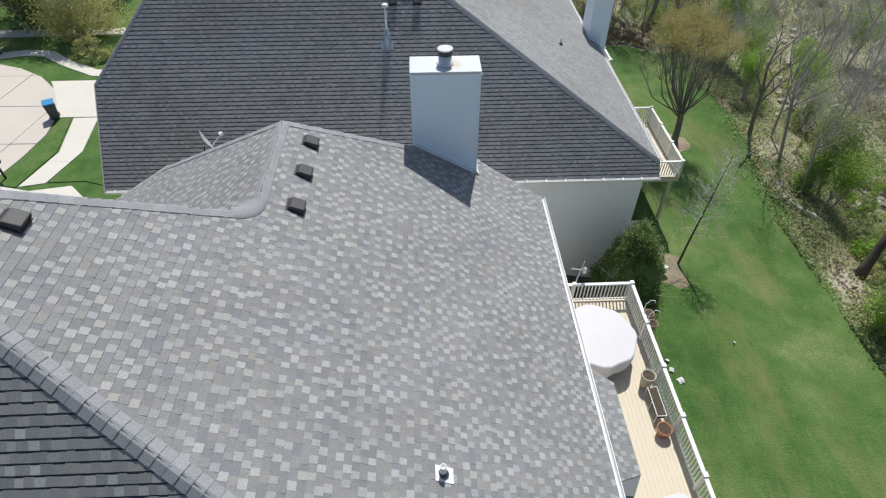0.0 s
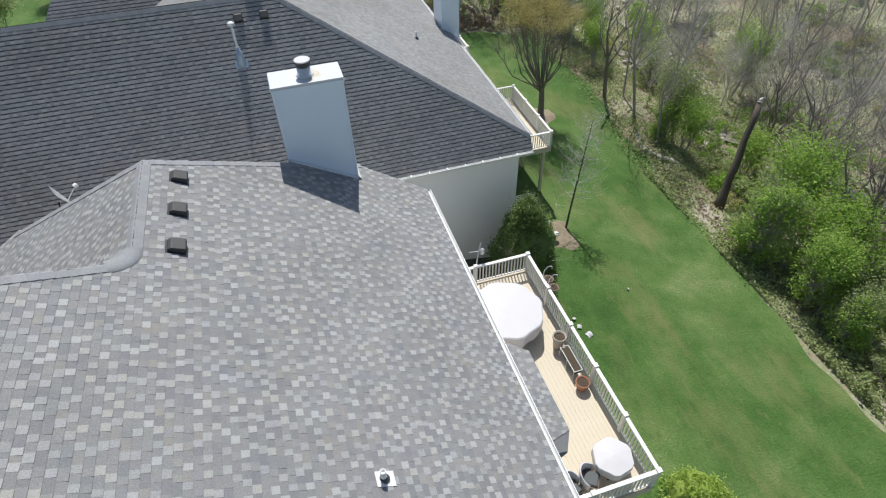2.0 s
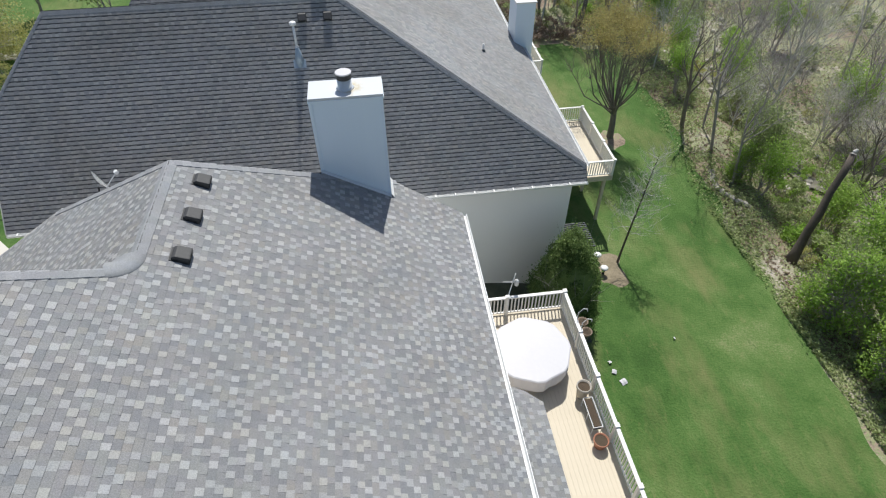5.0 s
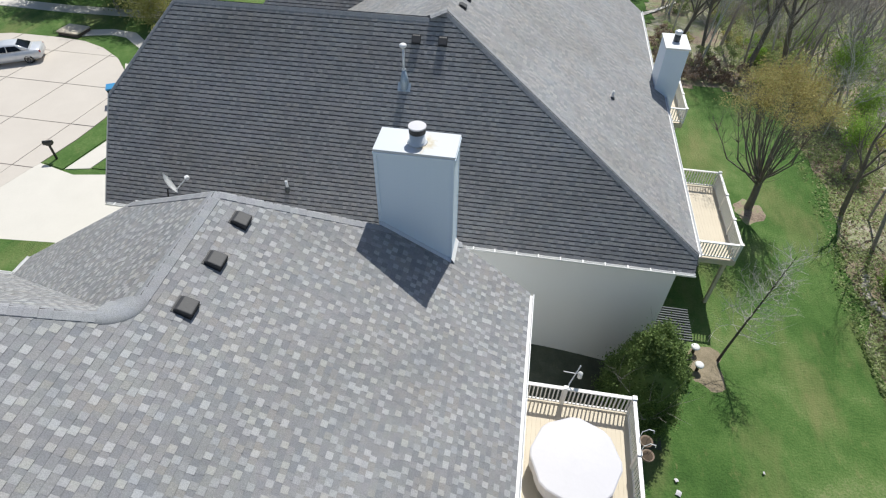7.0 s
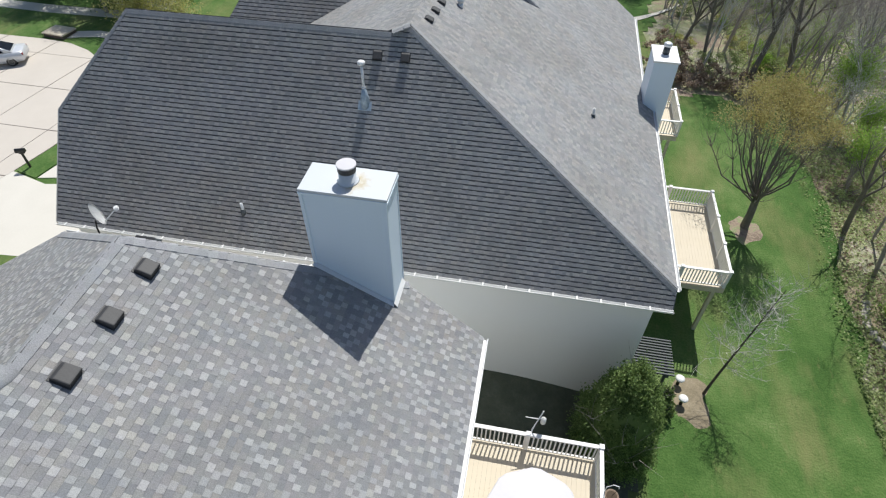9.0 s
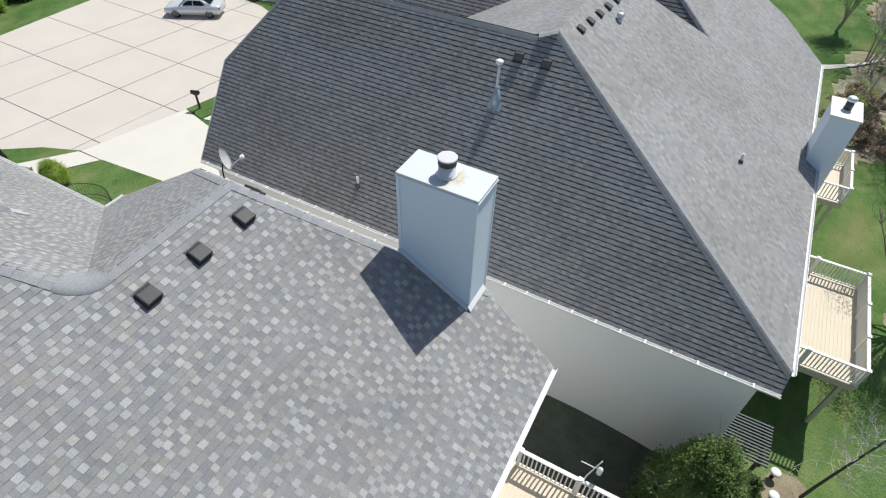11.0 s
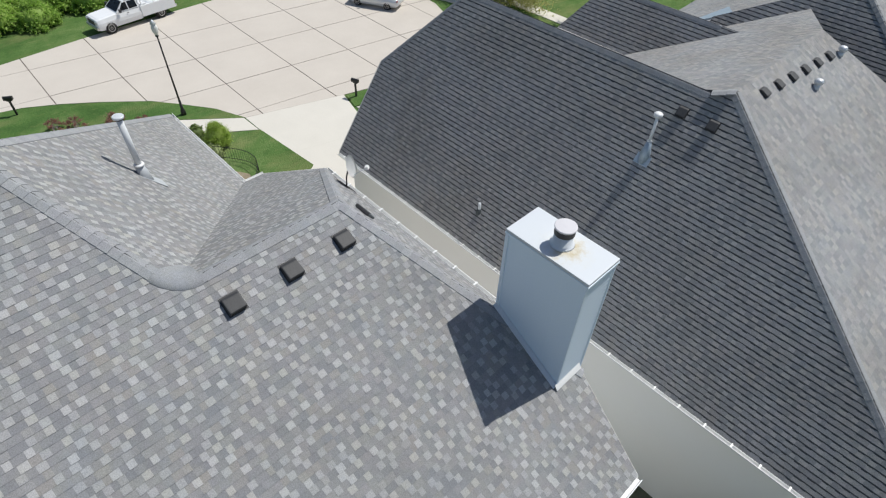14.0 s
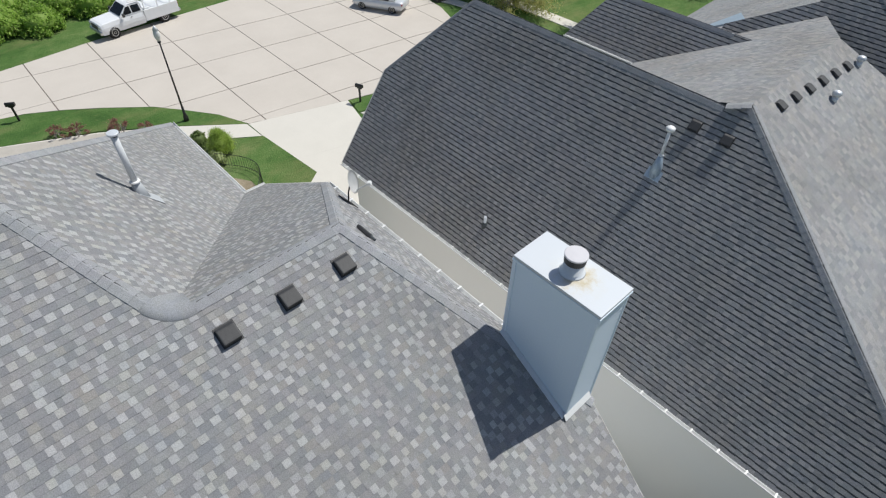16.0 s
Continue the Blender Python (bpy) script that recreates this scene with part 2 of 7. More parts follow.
def ground_material(name, stops, scale, mid, fine, bump, depth, straw=None):
    m, nt, bsdf = nodes_of(name)
    pos = nt.nodes.new("ShaderNodeNewGeometry").outputs["Position"]
    a, b, c = noise_of(nt, scale, 5, 0.6, pos), noise_of(nt, mid, 4, 0.65, pos), noise_of(nt, fine, 3, 0.7, pos)
    s = nt.nodes.new("ShaderNodeMath")
    s.operation = "MULTIPLY_ADD"
    s.inputs[1].default_value = 0.45
    nt.links.new(a.outputs["Fac"], s.inputs[0])
    s2 = nt.nodes.new("ShaderNodeMath")
    s2.operation = "MULTIPLY_ADD"
    s2.inputs[1].default_value = 0.30
    nt.links.new(b.outputs["Fac"], s2.inputs[0])
    s3 = nt.nodes.new("ShaderNodeMath")
    s3.operation = "MULTIPLY"
    s3.inputs[1].default_value = 0.25
    nt.links.new(c.outputs["Fac"], s3.inputs[0])
    nt.links.new(s3.outputs[0], s2.inputs[2])
    nt.links.new(s2.outputs[0], s.inputs[2])
    r = ramp_of(nt, s.outputs[0], stops)
    colour = r.outputs["Color"]
    if straw:
        drift = noise_of(nt, 0.16, 6, 0.68, pos, (1.6, 0.55, 1.0))
        speck = noise_of(nt, 2.6, 5, 0.75, pos, (1.0, 0.4, 1.0))
        for tex, lo, hi, tint in ((drift, 0.5, 0.72, straw), (speck, 0.58, 0.82, straw), (speck, 0.44, 0.22, (0.035, 0.085, 0.02))):
            r2 = ramp_of(nt, tex.outputs["Fac"], sorted([(lo, (0, 0, 0)), (hi, (0.75, 0.75, 0.75))]))
            colour = mix_of(nt, "MIX", r2.outputs["Color"], colour, tint)
    nt.links.new(colour, bsdf.inputs["Base Color"])
    bsdf.inputs["Roughness"].default_value = 0.95
    bsdf.inputs["Specular IOR Level"].default_value = 0.2
    bump_of(nt, bsdf, c.outputs["Fac"], bump, depth)
    return m


GRASS = ground_material("mown_lawn", [(0.38, (0.046, 0.104, 0.024)), (0.46, (0.069, 0.142, 0.034)), (0.52, (0.096, 0.173, 0.047)), (0.57, (0.134, 0.206, 0.066)), (0.64, (0.22, 0.255, 0.115))], 0.11, 0.6, 11.0, 0.9, 0.08, (0.235, 0.225, 0.10))
LITTER = ground_material("leaf_litter_ground", [(0.40, (0.21, 0.165, 0.125)), (0.46, (0.34, 0.265, 0.21)), (0.51, (0.25, 0.29, 0.14)), (0.56, (0.38, 0.345, 0.27)), (0.64, (0.52, 0.46, 0.41))], 0.18, 1.3, 9.0, 0.9, 0.08)
DIRT = ground_material("bare_dirt", [(0.36, (0.15, 0.13, 0.085)), (0.52, (0.27, 0.225, 0.155)), (0.66, (0.39, 0.335, 0.25))], 0.4, 2.0, 12.0, 0.5, 0.04)
DARKBED = ground_material("dark_green_grey_ground", [(0.36, (0.075, 0.085, 0.06)), (0.52, (0.11, 0.12, 0.085)), (0.66, (0.16, 0.16, 0.12))], 0.5, 2.0, 14.0, 0.6, 0.05)


def glass_material(name, colour, rough):
    m, nt, bsdf = nodes_of(name)
    bsdf.inputs["Base Color"].default_value = (*colour, 1)
    bsdf.inputs["Roughness"].default_value = rough
    bsdf.inputs["Specular IOR Level"].default_value = 0.8
    return m


TINT = glass_material("tinted_car_glass", (0.012, 0.016, 0.02), 0.05)
HEADLAMP = glass_material("clear_lamp_lens", (0.45, 0.46, 0.47), 0.1)
TAILRED = glass_material("red_lamp_lens", (0.30, 0.015, 0.012), 0.15)
FROST = glass_material("frosted_lamp_glass", (0.7, 0.7, 0.68), 0.3)


# ---- mesh helpers ----
def finish(name, bm, material, smooth=False):
    me = bpy.data.meshes.new(name)
    bm.to_mesh(me)
    bm.free()
    me.materials.append(material)
    if smooth:
        me.shade_smooth()
    return me


def part(name, bm, material, parent, label="", smooth=False):
    """Links a bmesh as one mesh object under a thing or a part."""
    ob = new(name, bm if isinstance(bm, bpy.types.Mesh) else finish(name, bm, material, smooth))
    ob.parent = parent
    return tagged(ob, label)


def thing(name, label, category, m=None, group="", kind=""):
    ob = new(name)
    ob.empty_display_size = 0.2
    if m is not None:
        ob.matrix_world = m
    return tagged(ob, label, category, group, kind)


def solo(name, bm, material, label, category, group="", kind="", smooth=False):
    return tagged(new(name, finish(name, bm, material, smooth)), label, category, group, kind)


def box(x0, x1, y0, y1, z0, z1, bm=None, bevel=0.0):
    bm = bm or bmesh.new()
    r = bmesh.ops.create_cube(bm, size=1.0, matrix=Matrix.Translation(((x0 + x1) / 2, (y0 + y1) / 2, (z0 + z1) / 2)) @ Matrix.Diagonal((x1 - x0, y1 - y0, z1 - z0, 1)))
    if bevel:
        es = list({e for v in r["verts"] for e in v.link_edges})
        bmesh.ops.bevel(bm, geom=es, offset=bevel, segments=2, affect="EDGES", profile=0.6)
    return bm


def lathe(profile, sides=16, bm=None, m=None, cap=True):
    """Turns (radius, height) pairs round z."""
    bm = bm or bmesh.new()
    m = m or Matrix()
    rings = [[bm.verts.new(m @ Vector((r * math.cos(2 * math.pi * i / sides), r * math.sin(2 * math.pi * i / sides), z))) for i in range(sides)] for r, z in profile]
    for a, b in zip(rings, rings[1:]):
        for i in range(sides):
            bm.faces.new((a[i], a[(i + 1) % sides], b[(i + 1) % sides], b[i]))
    if cap:
        bm.faces.new(rings[0][::-1])
        bm.faces.new(rings[-1])
    return bm


def tube(bm, pts, radii, sides=6, cap=True):
    """A tapered tube along points."""
    pts = [Vector(p) for p in pts]
    rings, up = [], Vector((0.31, 0.17, 0.93))
    for i, (p, r) in enumerate(zip(pts, radii)):
        way = (pts[min(i + 1, len(pts) - 1)] - pts[max(i - 1, 0)]).normalized()
        u = way.cross(up)
        u = (u if u.length > 0.05 else way.cross(Vector((1, 0, 0)))).normalized()
        w = way.cross(u)
        rings.append([bm.verts.new(p + r * (math.cos(2 * math.pi * k / sides) * u + math.sin(2 * math.pi * k / sides) * w)) for k in range(sides)])
    for a, b in zip(rings, rings[1:]):
        for k in range(sides):
            bm.faces.new((a[k], a[(k + 1) % sides], b[(k + 1) % sides], b[k]))
    if cap:
        bm.faces.new(rings[0][::-1])
        bm.faces.new(rings[-1])
    return bm


def slab(points, z0, z1, bm=None):
    """A flat plate with the outline (x, y) given, between two heights."""
    bm = bm or bmesh.new()
    top = [bm.verts.new((x, y, z1)) for x, y in points]
    low = [bm.verts.new((x, y, z0)) for x, y in points]
    bm.faces.new(top)
    bm.faces.new(low[::-1])
    for i in range(len(top)):
        j = (i + 1) % len(top)
        bm.faces.new((low[i], low[j], top[j], top[i]))
    bmesh.ops.recalc_face_normals(bm, faces=bm.faces)
    return bm


def plate(points, thickness):
    """A sloping plate below the 3D outline given, of a thickness straight down."""
    bm = bmesh.new()
    top = [bm.verts.new(p) for p in points]
    low = [bm.verts.new(Vector(p) - Vector((0, 0, thickness))) for p in points]
    bm.faces.new(top)
    bm.faces.new(low[::-1])
    for i in range(len(top)):
        j = (i + 1) % len(top)
        bm.faces.new((low[i], low[j], top[j], top[i]))
    bmesh.ops.recalc_face_normals(bm, faces=bm.faces)
    return bm

# ---- ground ----
def smooth_step(a, b, v):
    u = min(1.0, max(0.0, (v - a) / (b - a)))
    return u * u * (3 - 2 * u)


def lawn_edge(y):
    """How far the mown lawn reaches towards the woods."""
    return 19.0 + 0.9 * smooth_step(14, 19, y) + 1.1 * smooth_step(22, 33, y) - 0.6 * math.exp(-((y - 21.4) / 1.5) ** 2) - 1.8 * smooth_step(42, 58, y) + 0.12 * math.sin(y * 1.9) + 0.2 * math.sin(y * 0.6)


def land(x, y):
    """Height of the ground: the street side stands higher, the woods fall to a creek."""
    z = 0.78 - 0.98 * smooth_step(3.5, 11.5, x)
    edge = lawn_edge(y) + 0.7
    z -= 2.9 * smooth_step(edge + 0.5, edge + 8, x) - 2.2 * smooth_step(36, 60, x)
    if x > edge:
        z += 0.5 * smooth_step(edge, edge + 4, x) * noise.noise(Vector((x * 0.22, y * 0.22, 0.3)))
    return z


def grid_sheet(name, xs, ys, lift, material, keep=None):
    bm = bmesh.new()
    vs = [[bm.verts.new((x, y, land(x, y) + lift)) for y in ys] for x in xs]
    for i in range(len(xs) - 1):
        for j in range(len(ys) - 1):
            if keep is None or keep((xs[i] + xs[i + 1]) / 2, (ys[j] + ys[j + 1]) / 2):
                bm.faces.new((vs[i][j], vs[i + 1][j], vs[i + 1][j + 1], vs[i][j + 1]))
    bmesh.ops.delete(bm, geom=[v for v in bm.verts if not v.link_faces], context="VERTS")
    return finish(name, bm, material, True)


def spaced(lo, fine_lo, fine_hi, hi, step, coarse):
    out = [fine_lo - coarse * k for k in range(int((fine_lo - lo) / coarse), 0, -1)]
    out += [fine_lo + step * k for k in range(int((fine_hi - fine_lo) / step) + 1)]
    return [lo * 12] + out + [out[-1] + coarse * k for k in range(1, int((hi - out[-1]) / coarse))] + [hi * 12]


tagged(new("ground", grid_sheet("ground", spaced(-80, -2, 62, 120, 0.8, 6.0), spaced(-80, -10, 80, 160, 0.8, 8.0), -0.05, LITTER)), "rough woodland ground with leaf litter and low weeds", "ground", kind="structure")


# Mown lawn behind the houses: its outer edge winds along the woods.
bm = bmesh.new()
rows = []
for j in range(0, 181):
    y = -12 + j * 0.5
    e = lawn_edge(y)
    xs = [2.0 + (e - 2.0) * k / 36 for k in range(37)]
    rows.append([bm.verts.new((x, y, land(x, y) + 0.012 + 0.015 * noise.noise(Vector((x, y, 0))))) for x in xs])
for a, b in zip(rows, rows[1:]):
    for k in range(36):
        x, y = b[k].co.x, b[k].co.y
        if y < 45.0 + 0.8 * math.sin(x * 0.9) or x < 11.2 + 0.12 * (y - 45) + 0.4 * math.sin(y):
            bm.faces.new((a[k], a[k + 1], b[k + 1], b[k]))
bmesh.ops.delete(bm, geom=[v for v in bm.verts if not v.link_faces], context="VERTS")
bmesh.ops.recalc_face_normals(bm, faces=bm.faces)
lawn = solo("lawn", bm, GRASS, "bright green mown lawn with paler worn streaks", "lawn", kind="structure", smooth=True)


def patch(name, points, z, material, label, category, thick=0.1, wobble=0.0, steps=1):
    pts = []
    for i, p in enumerate(points):
        q = points[(i + 1) % len(points)]
        for s in range(steps):
            u = s / steps
            x, y = p[0] + (q[0] - p[0]) * u, p[1] + (q[1] - p[1]) * u
            pts.append((x + wobble * noise.noise(Vector((x, y, 1))), y + wobble * noise.noise(Vector((x, y, 7)))))
    return solo(name, slab(pts, z - thick, z), material, label, category, kind="structure")


def blob(cx, cy, rx, ry, n=28, rough=0.2, seed=0.0):
    return [(cx + rx * (1 + rough * noise.noise(Vector((math.cos(a) * 1.3, math.sin(a) * 1.3, seed)))) * math.cos(a),
             cy + ry * (1 + rough * noise.noise(Vector((math.cos(a) * 1.3, math.sin(a) * 1.3, seed + 5)))) * math.sin(a)) for a in (2 * math.pi * k / n for k in range(n))]


def drape(name, points, lift, material, label, category):
    """A thin sheet that follows the ground."""
    bm = bmesh.new()
    cx, cy = sum(p[0] for p in points) / len(points), sum(p[1] for p in points) / len(points)
    rings = []
    for u in (1.0, 0.75, 0.5, 0.25):
        rings.append([bm.verts.new((cx + (x - cx) * u, cy + (y - cy) * u, land(cx + (x - cx) * u, cy + (y - cy) * u) + lift - (0.03 if u == 1 else 0))) for x, y in points])
    mid = bm.verts.new((cx, cy, land(cx, cy) + lift))
    n = len(points)
    for a, b in zip(rings, rings[1:]):
        for i in range(n):
            bm.faces.new((a[i], a[(i + 1) % n], b[(i + 1) % n], b[i]))
    for i in range(n):
        bm.faces.new((rings[-1][i], rings[-1][(i + 1) % n], mid))
    bmesh.ops.recalc_face_normals(bm, faces=bm.faces)
    return solo(name, bm, material, label, category, kind="structure", smooth=True)


drape("mulch_ring", blob(12.05, 19.5, 1.0, 1.1, rough=0.9), 0.035, DIRT, "bare dirt ring round the young tree", "bare soil")
drape("mulch_ring", blob(16.2, 31.0, 1.0, 1.1, rough=0.8, seed=3), 0.035, LITTER, "brown leaf-strewn ring under the budding tree", "bare soil")
drape("lawn_patch", blob(13.0, 66.5, 4.2, 5.0, rough=0.3, seed=4), 0.03, GRASS, "far lawn beyond the gravel path", "lawn")
bm, prev = bmesh.new(), None
for k in range(25):
    u = k / 24
    x, y = 7.0 + 11.5 * u, 56.0 + 1.0 * u + 8.5 * u * u
    cur = [bm.verts.new((x + sx * 0.5 + 0.1 * noise.noise(Vector((k, sx, 0))), y + sx * 0.75, land(x, y) + 0.06)) for sx in (1, -1)]
    if prev:
        bm.faces.new((prev[0], prev[1], cur[1], cur[0]))
    prev = cur
solo("gravel_path", bm, WALKWAY, "pale curving gravel path beyond the far lawn", "path", kind="structure")
drape("dirt_path", blob(20.9, 26.6, 0.75, 1.9, rough=0.5, seed=6), 0.045, DIRT, "bare sandy path at the edge of the woods", "path")
# darker green-grey sheet laid over the ground between the houses
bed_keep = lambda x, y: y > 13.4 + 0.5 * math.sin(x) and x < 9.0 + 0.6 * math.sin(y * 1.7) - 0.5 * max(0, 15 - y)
tagged(new("planting_bed", grid_sheet("planting_bed", [-14 + 0.4 * k for k in range(60)], [13.2 + 0.4 * k for k in range(15)], 0.06, DARKBED, bed_keep)), "dark green-grey ground between the two houses", "planting bed", kind="structure")

# Creek in the woods
bm = bmesh.new()
prev = None
for k in range(240):
    y = -16 + k * 0.4
    x = 31.5 + 2.2 * math.sin(y * 0.13) + 0.8 * math.sin(y * 0.37)
    w = 0.45 + 0.2 * math.sin(y * 0.5) + 0.3 * noise.noise(Vector((y * 0.6, 0, 2)))
    cur = [bm.verts.new((x + s * w, y, land(x, y) + 0.10)) for s in (-1, 1)]
    if prev:
        bm.faces.new((prev[0], prev[1], cur[1], cur[0]))
    prev = cur
WATER = surface("shallow_creek_water", (0.15, 0.14, 0.11), (0.24, 0.22, 0.18), 0.35, big=0.6, fine=4, bump=0.3, depth=0.03, place="World")
solo("water", bm, WATER, "shallow creek winding through the woods", "creek", kind="structure")

# ---- roofs ----
def clip_row(poly, lo, hi):
    """The span in u that a convex outline (u, v) keeps at both v = lo and v = hi."""
    spans = []
    for v in (lo, hi):
        us = []
        for (u0, v0), (u1, v1) in zip(poly, poly[1:] + poly[:1]):
            if (v0 - v) * (v1 - v) <= 0 and v0 != v1:
                us.append(u0 + (u1 - u0) * (v - v0) / (v1 - v0))
        if len(us) < 2:
            return None
        spans.append((min(us), max(us)))
    return spans


def slope_axes(points):
    p = [Vector(q) for q in points]
    n = (p[1] - p[0]).cross(p[2] - p[0]).normalized()
    n = n if n.z > 0 else -n
    along = Vector((0, 0, 1)).cross(n).normalized()
    return p, along, n.cross(along).normalized(), n


TAB_MESHES = {}


def tab_mesh(width, length, thick, material):
    key = (round(width, 3), round(length, 3), round(thick, 4), material.name)
    if key not in TAB_MESHES:
        bm = bmesh.new()
        w, t = width / 2, thick
        v = [bm.verts.new(c) for c in ((-w, 0, t), (w, 0, t), (w, length, 0.002), (-w, length, 0.002), (-w, 0, -0.004), (w, 0, -0.004), (w, length, -0.004), (-w, length, -0.004))]
        for f in ((0, 1, 2, 3), (4, 5, 1, 0), (1, 5, 6, 2), (0, 3, 7, 4)):
            bm.faces.new([v[i] for i in f])
        TAB_MESHES[key] = finish("shingle", bm, material)
    return TAB_MESHES[key]


LATER = []
LOW = {SHINGLE.name: SHINGLE_LOW, DARK_SHINGLE.name: DARK_LOW}
LIGHT = {SHINGLE.name: SHINGLE_LIGHT, DARK_SHINGLE.name: DARK_LIGHT}


def roof_slope(house, points, exposure, share, thick, material, label, seed, near=None, band=0.0):
    """A slope of laid shingles: a deck plate, and in each course long strips of the lower ply and, between them, raised
    tabs, a share of them pale; band leaves bare the dark headlap under each course, deepening its shadow line by
    colour.
    """
    rng = random.Random(seed)
    p, along, up, n = slope_axes(points)
    o = p[0]
    flat = [((q - o).dot(along), (q - o).dot(up)) for q in p]
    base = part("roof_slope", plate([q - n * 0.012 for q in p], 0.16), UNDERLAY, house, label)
    vmin, vmax = min(v for _, v in flat), max(v for _, v in flat)
    verts, faces, picked, kinds = [], [], [], []
    v, below = vmin, set()
    while v < vmax - 0.02:
        here = set()
        top = min(v + exposure, vmax - 0.001)
        spans = clip_row(flat, v + 0.0005, top)
        if spans:
            (a0, a1), (b0, b1) = spans
            lo, hi = min(a0, b0), max(a1, b1)
            u, odd = lo - rng.random() * 0.2, False
            while u < hi:
                odd = not odd
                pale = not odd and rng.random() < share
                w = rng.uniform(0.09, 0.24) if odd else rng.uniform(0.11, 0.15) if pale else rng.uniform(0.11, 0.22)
                w = 0.005 * round(w / 0.005)
                # pale tabs seldom lie over a pale tab of the course below
                cell = int((u + w / 2) / 0.06)
                if pale and rng.random() < 0.8 and below & {cell - 1, cell, cell + 1}:
                    pale = False
                if pale:
                    here.add(cell)
                u0, u1 = u, u + w
                u += w
                # corners kept inside the outline at the top and the bottom of the course
                c0, c1, d0, d1 = max(u0, a0), min(u1, a1), max(u0, b0), min(u1, b1)
                if c1 - c0 < 0.01 and d1 - d0 < 0.01:
                    continue
                c0, c1, d0, d1 = min(c0, a1), max(c1, a0), min(d0, b1), max(d1, b0)
                t = thick * (rng.uniform(0.5, 0.72) if odd else rng.uniform(0.88, 1.15))
                mid = o + along * ((c0 + c1) / 2) + up * v
                if near and near(mid) and abs(c1 - c0 - w) < 0.002 and abs(d1 - d0 - w) < 0.002 and len(picked) < 300:
                    picked.append((mid, w, t, 1 if odd else 2 if pale else 0))
                    continue
                kinds += [1 if odd else 2 if pale else 0] * 4
                k = len(verts)
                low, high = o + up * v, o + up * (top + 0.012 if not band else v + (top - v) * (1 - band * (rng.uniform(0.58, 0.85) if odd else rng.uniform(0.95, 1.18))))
                verts += [low + along * c0 + n * t, low + along * c1 + n * t, high + along * d1 + n * 0.002, high + along * d0 + n * 0.002,
                          low + along * c0 - n * 0.006, low + along * c1 - n * 0.006, high + along * d1 - n * 0.006, high + along * d0 - n * 0.006]
                faces += [(k, k + 1, k + 2, k + 3), (k + 4, k + 5, k + 1, k), (k + 1, k + 5, k + 6, k + 2), (k, k + 3, k + 7, k + 4)]
        v, below = v + exposure, here
    me = bpy.data.meshes.new("shingles")
    me.from_pydata([tuple(q) for q in verts], [], faces)
    me.materials.append(material)
    me.materials.append(LOW[material.name])
    me.materials.append(LIGHT[material.name])
    me.polygons.foreach_set("material_index", kinds)
    tagged(part("shingles", me, material, base), kind="stuff")
    LATER.append((base, picked, along, up, n, exposure, material))
    return base


def ridge_cap(house, a, b, na, nb, material, seed, step=0.2, half=0.19, lift=0.034, planes=None, cap=None):
    """Folded cap shingles lapped along a ridge or hip from a up to b; na and nb are the ways down either side."""
    rng = random.Random(seed)
    a, b, na, nb = Vector(a), Vector(b), Vector(na).normalized(), Vector(nb).normalized()
    way = (b - a).normalized()
    na, nb = (na - way * na.dot(way)).normalized(), (nb - way * nb.dot(way)).normalized()
    if planes:
        na, nb = (v if v.dot(w) > 0 else -v for v, w in ((way.cross(Vector(p)).normalized(), w) for p, w in zip(planes, (na, nb))))
    top = (-(na + nb)).normalized()
    strip = bmesh.new()
    rows = [[strip.verts.new(q + o) for o in (na * half * 0.8 + top * lift * 0.2, top * lift * 0.3, nb * half * 0.8 + top * lift * 0.2, top * -0.03)] for q in (a, b)]
    for i in range(4):
        strip.faces.new((rows[0][i], rows[0][(i + 1) % 4], rows[1][(i + 1) % 4], rows[1][i]))
    strip.faces.new(rows[0])
    strip.faces.new(rows[1][::-1])
    bmesh.ops.recalc_face_normals(strip, faces=strip.faces)
    ridge = part("ridge_strip", strip, UNDERLAY, house)
    bm = bmesh.new()
    ring = []
    for s, h in ((0, lift), (step + 0.03, lift * 0.65)):
        ring.append([bm.verts.new(way * s + q) for q in (na * half + top * (h - 0.004), na * half * 0.22 + top * h, nb * half * 0.22 + top * h, nb * half + top * (h - 0.004))])
        ring.append([bm.verts.new(way * s + q) for q in (na * half + top * (h - 0.036), na * half * 0.22 + top * (h - 0.024), nb * half * 0.22 + top * (h - 0.024), nb * half + top * (h - 0.042))])
    lo, lod, hi, hid = ring
    for i in range(3):
        bm.faces.new((lo[i], lo[i + 1], hi[i + 1], hi[i]))
        bm.faces.new((lod[i], lod[i + 1], lo[i + 1], lo[i]))
    for i in (0, 3):
        bm.faces.new((lo[i], hi[i], hid[i], lod[i]))
    bmesh.ops.recalc_face_normals(bm, faces=bm.faces)
    me = finish("cap_shingle", bm, cap or (SHINGLE_CAP if material is SHINGLE else DARK_CAP))
    k, length = 0.0, (b - a).length
    while k < length - step * 0.5:
        ob = part("cap_shingle", me, material, ridge)
        ob.matrix_basis = Matrix.Translation(a + way * k + top * rng.uniform(-0.1, 0.1) * lift)
        k += step
    return ridge


